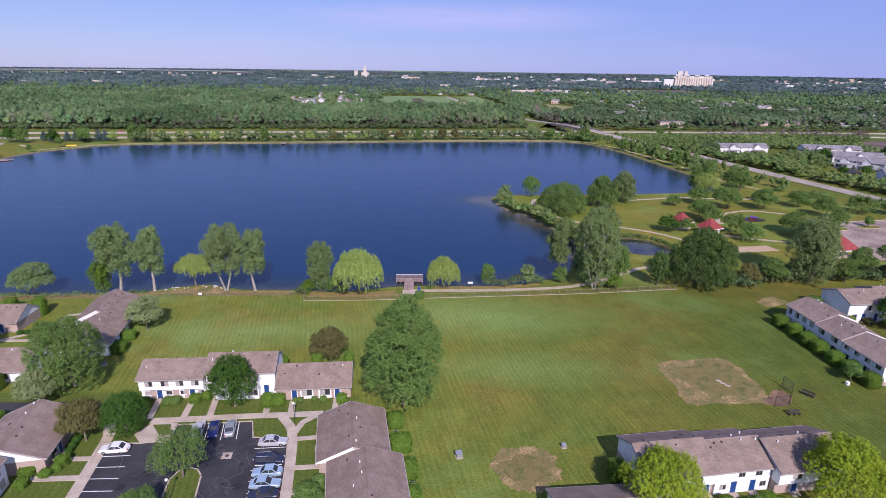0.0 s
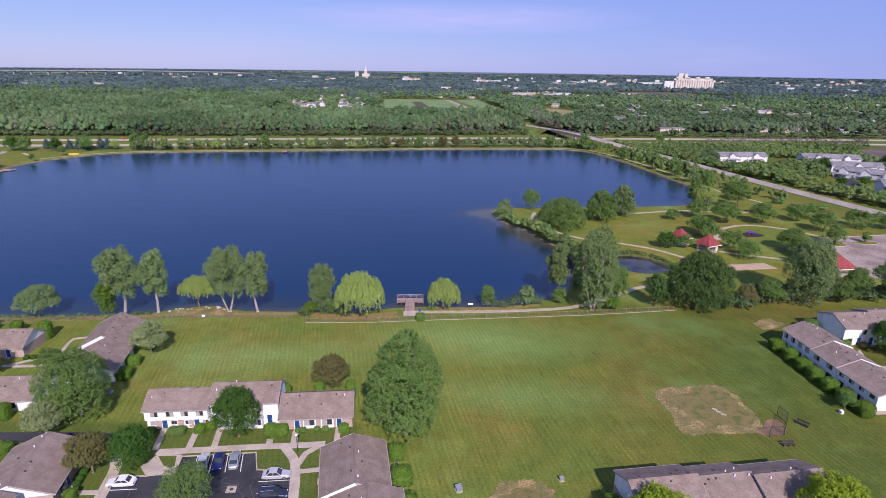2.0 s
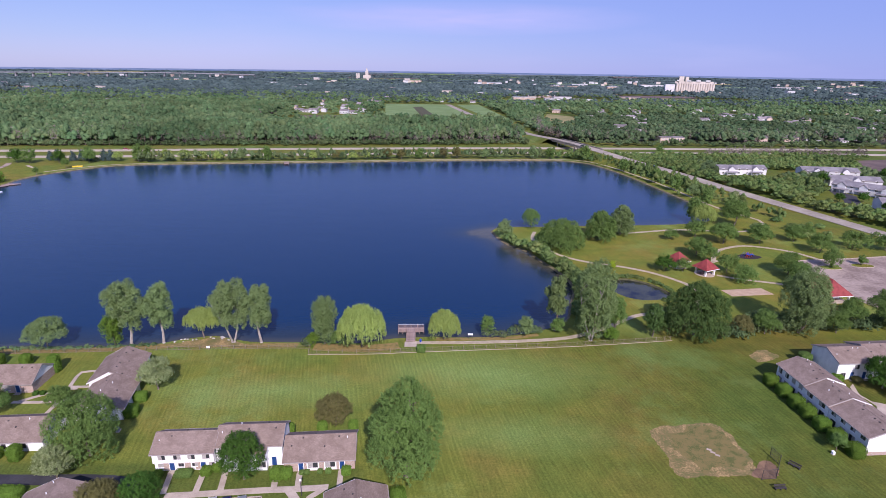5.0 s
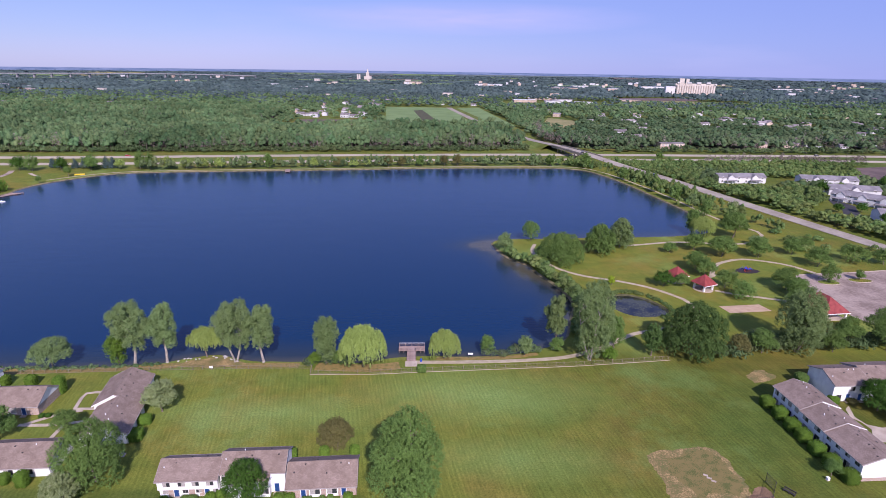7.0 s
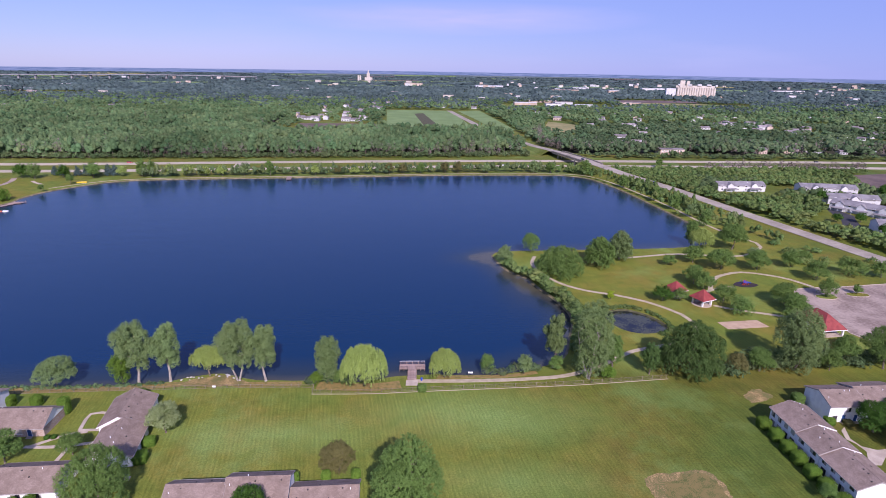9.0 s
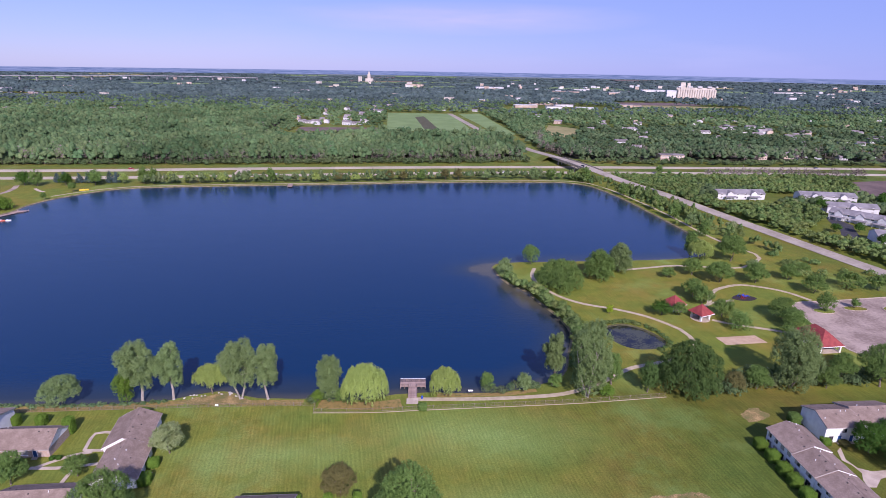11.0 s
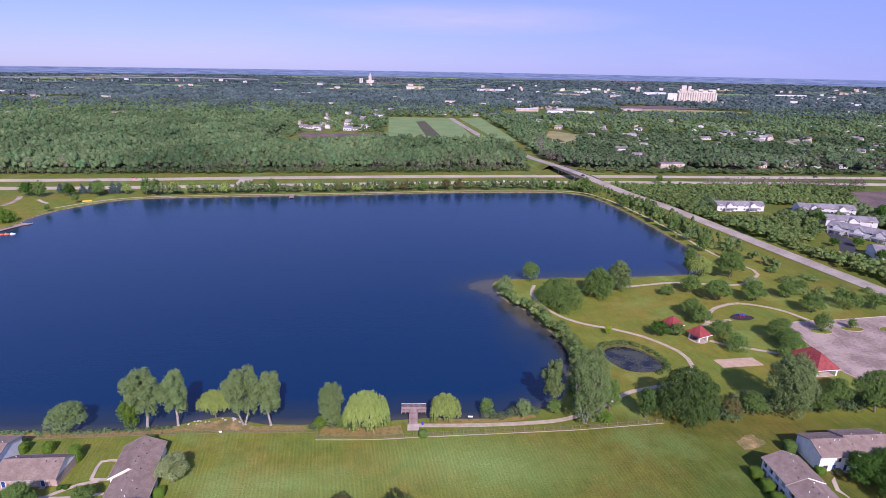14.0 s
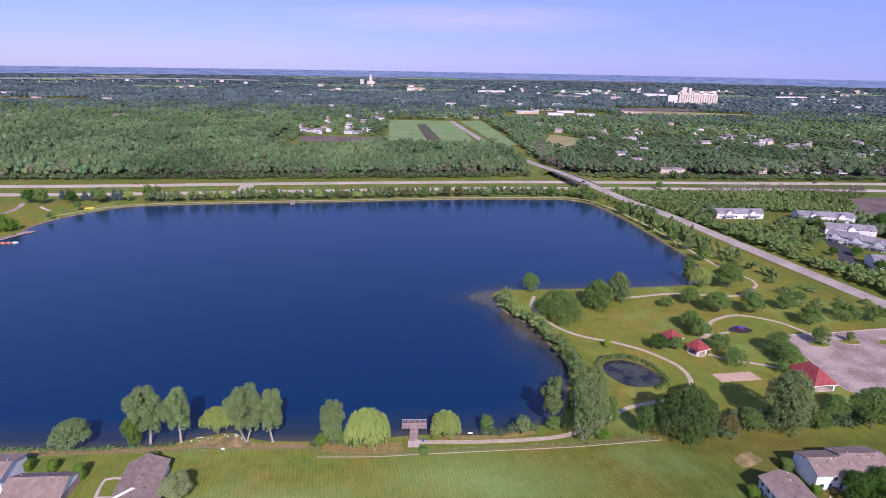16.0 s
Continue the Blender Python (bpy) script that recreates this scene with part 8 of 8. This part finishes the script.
for k, (x, y, h, w, kind, leaf) in enumerate(((-347, 448, 11, 13, "round", "leaf_deep"), (-335, 446, 12, 11, "tall", "leaf_mid"), (-313.6, 450, 10, 11, "round", "leaf_deep"), (-290.5, 452, 13, 13, "round", "leaf_mid"),
        (-322, 461, 10, 7, "spruce", "leaf_spruce"), (-328, 461, 9, 6.5, "spruce", "leaf_spruce"), (-302, 462, 10, 7, "spruce", "leaf_spruce"), (-297, 462.5, 10, 7, "spruce", "leaf_spruce"), (-284, 463, 11, 7.5, "spruce", "leaf_spruce"), (-309, 461, 9, 6.5, "spruce", "leaf_spruce"), (-279, 464, 10, 7, "spruce", "leaf_spruce"),
        (-272, 462, 8, 8, "round", "leaf_willow"), (-255, 462, 15, 9, "tall", "leaf_mid"), (-246, 461, 14, 8, "tall", "leaf_mid"), (-232, 464, 10, 11, "round", "leaf_willow"), (-218, 466, 9, 11, "round", "leaf_willow"), (-204, 468, 8, 9, "round", "leaf_willow"), (-190, 470, 9, 11, "round", "leaf_willow"),
        (-172, 472, 10, 9, "round", "leaf_grey"), (-150, 474, 13, 8, "tall", "leaf_mid"), (-112, 480, 8, 10, "round", "leaf_willow"), (-92, 484, 8, 9, "round", "leaf_brown"), (-78, 485, 7, 9, "round", "leaf_willow"), (-66, 487, 7, 8, "round", "leaf_willow"), (-48, 491, 10, 9, "round", "leaf_brown"), (-36, 492, 9, 8, "round", "leaf_brown"), (-20, 493, 10, 8, "tall", "leaf_mid"), (2, 498, 10, 8, "round", "leaf_brown"), (14, 499, 10, 8, "round", "leaf_brown"), (40, 501, 9, 9, "round", "leaf_grey"), (84, 505, 11, 10, "tall", "leaf_grey"), (100, 506, 10, 9, "tall", "leaf_mid"),
        (-292, 425, 8, 6, "vase", "leaf_mid"), (-296, 398, 6, 4, "vase", "leaf_mid"), (-318, 374, 11, 17, "mound", "leaf_hedge"), (-305, 369, 9, 15, "mound", "leaf_hedge"), (-330, 385, 8, 9, "vase", "leaf_mid"),
        (131, 500, 13, 10, "tall", "leaf_mid"), (157, 398, 11, 7, "tall", "leaf_mid"), (161, 372, 12, 8, "tall", "leaf_mid"), (148, 443, 11, 8, "tall", "leaf_mid"), (165, 352, 9, 8, "round", "leaf_grey"), (163, 330, 10, 8, "tall", "leaf_mid"), (216, 546, 9, 8, "round", "leaf_mid"))):
    tree("leafy tree on the far shore" if leaf != "leaf_spruce" else "blue spruce planted in a row by the highway", x, y, h, w, kind, leaf, 300 + k, 620, group="far shore trees")


# ---- white townhouses beyond the road ----
def far_row(label, x, y, turn, L, W, eave, rise, gables, seed):
    h = house(label, x, y, turn, L, W, eave, rise, 0, 0, [("front", L * (i + 0.5) / (2 * gables + 2), zz, 1.6, 1.5) for i in range(2 * gables + 2) for zz in (0.9, 3.7)], [], 0, seed, "white townhouse rows", None, M["far_white"], M["row_roof"])
    for k in range(gables):
        cx = L * (k + 0.5) / gables
        s = Shape().extrude([(cx - 2.6, -1.3, eave), (cx + 2.6, -1.3, eave), (cx, -1.3, eave + 2.1)][::1], (0, 4.5, 0))
        part("gable", s, M["far_white"], h, "white front gable")
        part("bay_wall", Shape().box(cx - 2.4, -1.25, 0, cx + 2.4, 0, eave), M["far_white"], h)
        for sg in (-1, 1):
            part("gable_roof", Shape().extrude([(cx, -1.5, eave + 2.2), (cx + sg * 2.9, -1.5, eave - 0.1), (cx + sg * 2.9, 3.4, eave - 0.1), (cx, 3.4, eave + 2.2)], (0, 0, 0.12)), M["row_roof"], h)
        porch = part("porch_roof", Shape().extrude([(cx - 4.6, -3.4, 2.3), (cx + 4.6, -3.4, 2.3), (cx + 4.6, -1.2, 2.9), (cx - 4.6, -1.2, 2.9)], (0, 0, 0.18)), M["row_roof"], h, "grey porch roof")
        for px in (-4.3, 0, 4.3):
            part("porch_post", Shape().box(cx + px - 0.12, -3.3, 0, cx + px + 0.12, -3.06, 2.32), M["far_white"], porch)
    return h


FW = "white two-storey townhouse row with grey roof"
far_row(FW + " among trees", 222, 436, 2, 39, 11, 4.8, 2.4, 2, 40)
far_row(FW + " beside the ploughed field", 287, 433, -8, 42, 12, 5.0, 2.4, 2, 41)
far_row(FW + " at a courtyard", 285, 397, -12, 34, 12, 4.8, 2.4, 1, 42)
far_row(FW + " with front gables", 275, 381, -52, 38, 12, 5.0, 2.4, 3, 43)
far_row(FW + " at the court's end", 265, 321, -15, 24, 12, 5.0, 2.4, 1, 44)
patch("court_drive", [(275, 384), (268, 366), (263, 350), (252, 332), (250, 322), (258, 322), (267, 338), (274, 352), (280, 362), (279, 384)], M["asphalt"], "dark asphalt court between the white townhouses", z=0.05, category="road")
for k, (x, y, h, w) in enumerate(((272, 345, 6, 8), (256.4, 345, 6, 7), (265, 315, 8, 9), (283, 402, 9, 9), (300, 352, 7, 8), (318, 372, 7, 8), (345, 420, 9, 12), (352, 428, 9, 12))):
    tree("rounded tree among the white townhouses", x, y, h, w, "round", "leaf_deep", 360 + k, 700, group="court trees")

# ---- beyond the highway ----
s_ = house("flat tan building beside the highway", 249.5, 634, 2, 28, 16, 6.0, 0.6, 3.0, 0, [("front", 3.5 * i + 3, 3.6, 2.2, 1.4) for i in range(7)], [], 0, 50, "far buildings", None, M["far_tan"], M["far_roof"])
tint = random.Random(3)


def far_house(x, y, turn, L, W, e, r, wall):
    h = thing("suburban_house", "small " + ("white" if wall == "far_white" else "tan") + " suburban house among trees", "house", pose(x, y, 0, 0, 0, turn), "suburban houses")
    part("wall", Shape().face((0, 0, 0), (L, 0, 0), (L, 0, e), (0, 0, e)).face((L, W, 0), (0, W, 0), (0, W, e), (L, W, e)).face((0, W, 0), (0, 0, 0), (0, 0, e), (0, W / 2, e + r), (0, W, e)).face((L, 0, 0), (L, W, 0), (L, W, e), (L, W / 2, e + r), (L, 0, e)), M[wall], h)
    for ya in (-0.5, W + 0.5):
        za = e - r / (W / 2) * 0.5
        ring = [(-0.4, ya, za), (L + 0.4, ya, za), (L + 0.4, W / 2, e + r), (-0.4, W / 2, e + r)]
        part("roof_slope", Shape().extrude(ring if ya < 0 else ring[::-1], (0, 0, 0.25)), M["far_roof"], h)
    for k in range(3):
        part("window", Shape().box(L * (k + 0.5) / 3 - 0.8, -0.06, 1.0, L * (k + 0.5) / 3 + 0.8, 0.02, 2.2), M["glass"], h)


for x, y in lots:
    far_house(x, y - 4, tint.choice((0, 90, 10, -12, 80)), tint.uniform(10, 18), tint.uniform(8, 11), tint.choice((3.0, 3.4, 5.2)), tint.uniform(1.6, 2.6), tint.choice(("far_white", "far_white", "far_tan")))


def grain_silos(x, y):
    g = thing("grain_elevator", "large pale concrete grain elevator with silo rows", "grain elevator", pose(x, y, 0, 0, 0, -14))
    part("white_block", Shape().box(-30, 0, 0, 2, 30, 30), M["far_white"], g, "windowless white block")
    part("head_house", Shape().box(14, 4, 0, 30, 24, 58), M["silo"], g)
    part("head_tower", Shape().box(36, 6, 0, 46, 20, 57), M["silo"], g)
    part("gallery", Shape().box(2, 8, 34, 130, 18, 41), M["silo"], g)
    for k in range(16):
        for r in range(2):
            part("silo", Shape().tube((10 + 8 * k, 4 + 9 * r, 0), (10 + 8 * k, 4 + 9 * r, 34), 4.1, 4.1, 14), M["silo"], g)
    for k in range(4):
        part("roof_house", Shape().box(8 + 32 * k, 5, 41, 22 + 32 * k, 19, 46), M["far_white"], g)
    for k in range(5):
        part("annex", Shape().box(-40 + 42 * k, -22, 0, -14 + 42 * k, -8, 7 + 2 * (k % 2)), M["far_tan"], g)


grain_silos(828, 2045)


def steeple(x, y):
    g = thing("mill_tower", "tall pale mill tower far off", "tower", pose(x, y, far_rise(math.hypot(x, y))))
    part("base", Shape().box(-22, 0, 0, 24, 30, 22), M["silo"], g)
    part("shaft", Shape().box(-9, 4, 22, 9, 22, 46), M["silo"], g)
    part("spire", Shape().tube((0, 13, 46), (0, 13, 66), 7, 1.2, 6), M["silo"], g)
    for k in (-62, -50):
        part("side_silo", Shape().tube((k, 10, 0), (k, 10, 34), 6, 5, 12), M["silo"], g)


steeple(-470, 3560)


def viaduct():
    g = thing("highway_viaduct", "long pale concrete viaduct on piers far off", "viaduct")
    pts = [(-2700, 2790, 24), (-2260, 2900, 24.5), (-2041, 3000, 26.5), (-1832, 3150, 27), (-1593, 3300, 26), (-1306, 3420, 22.5), (-1150, 3520, 18)]
    part("deck", strip(pts, 26, thick=4, step=120), M["far_concrete"], g)
    for q in curve_points(pts, 75):
        part("pier", Shape().box(q[0] - 4, q[1] - 6, 0, q[0] + 4, q[1] + 6, q[2] - 4), M["far_concrete"], g)


viaduct()
SHEDS = [(185, 1480, 60, 22, 6), (262, 1450, 40, 26, 6), (335, 1440, 44, 20, 5), (420, 2300, 120, 40, 12), (560, 2480, 60, 30, 14), (700, 2400, 90, 30, 10), (620, 2150, 40, 20, 16), (1150, 1900, 24, 20, 18), (1300, 2000, 60, 24, 8), (480, 1560, 60, 18, 6),
         (-1500, 1830, 60, 24, 9), (-1450, 1850, 34, 20, 13), (-1380, 1840, 40, 20, 8), (-1900, 2350, 80, 30, 9), (150, 2700, 130, 40, 10), (-200, 2900, 90, 30, 12), (900, 2600, 100, 40, 12), (300, 1530, 50, 16, 6), (240, 1600, 80, 18, 6), (1500, 2600, 160, 40, 10), (1850, 2350, 80, 40, 14)]
for k, (x, y, w, d, h) in enumerate(SHEDS):
    g = thing("warehouse", "long pale flat-roofed warehouse far off", "warehouse", pose(x, y, far_rise(math.hypot(x, y)), 0, 0, tint.uniform(-12, 12)), "far warehouses")
    part("wall", Shape().box(0, 0, 0, w, d, h), M["far_white"] if k % 3 else M["far_tan"], g)
    part("roof", Shape().box(-0.6, -0.6, h, w + 0.6, d + 0.6, h + 0.7), M["far_roof"] if k % 2 else M["far_white"], g)


town = random.Random(33)
for k in range(96):
    y = town.uniform(1500, 3500)
    x = y * (town.uniform(0.06, 0.78) if k % 4 else town.uniform(-0.7, 0.1))
    w, d, h = town.uniform(9, 30), town.uniform(8, 16), town.uniform(10, 15)
    if any(inside(x, y, f) for f in FIELDS):
        continue
    g = thing("town_building", "small pale building of the far town among trees", "building", pose(x, y, far_rise(math.hypot(x, y)), 0, 0, town.uniform(-25, 25)), "far town buildings")
    part("wall", Shape().box(0, 0, 0, w, d, h), M[town.choice(("far_white", "far_tan", "silo"))], g)
    part("roof", Shape().box(-0.5, -0.5, h, w + 0.5, d + 0.5, h + 0.6), M[town.choice(("far_roof", "far_white", "far_tan"))], g)

# fields far off, between the tree belts
rf = random.Random(21)
for k in range(40):
    d, a = rf.uniform(2000, 4700), rf.uniform(-37, 37)
    x, y = d * math.sin(radians(a)), d * math.cos(radians(a))
    w, dp = rf.uniform(60, 260), rf.uniform(40, 130)
    dp = min(dp, 60) if math.hypot(x, y) > 3600 else dp
    z = far_rise(math.hypot(x, y)) + 3.5
    s = Shape().box(x - w, y - dp, z - 3, x + w, y + dp, z)
    top_slope = far_rise(math.hypot(x, y + dp)) - far_rise(math.hypot(x, y - dp))
    s.v = [(vx, vy, vz + top_slope * (vy - y) / (2 * dp)) for vx, vy, vz in s.v]
    setting(f"far_field_{k + 1}", s, M[rf.choice(("crop", "crop", "meadow", "plough"))], "far field between the tree belts", "field")
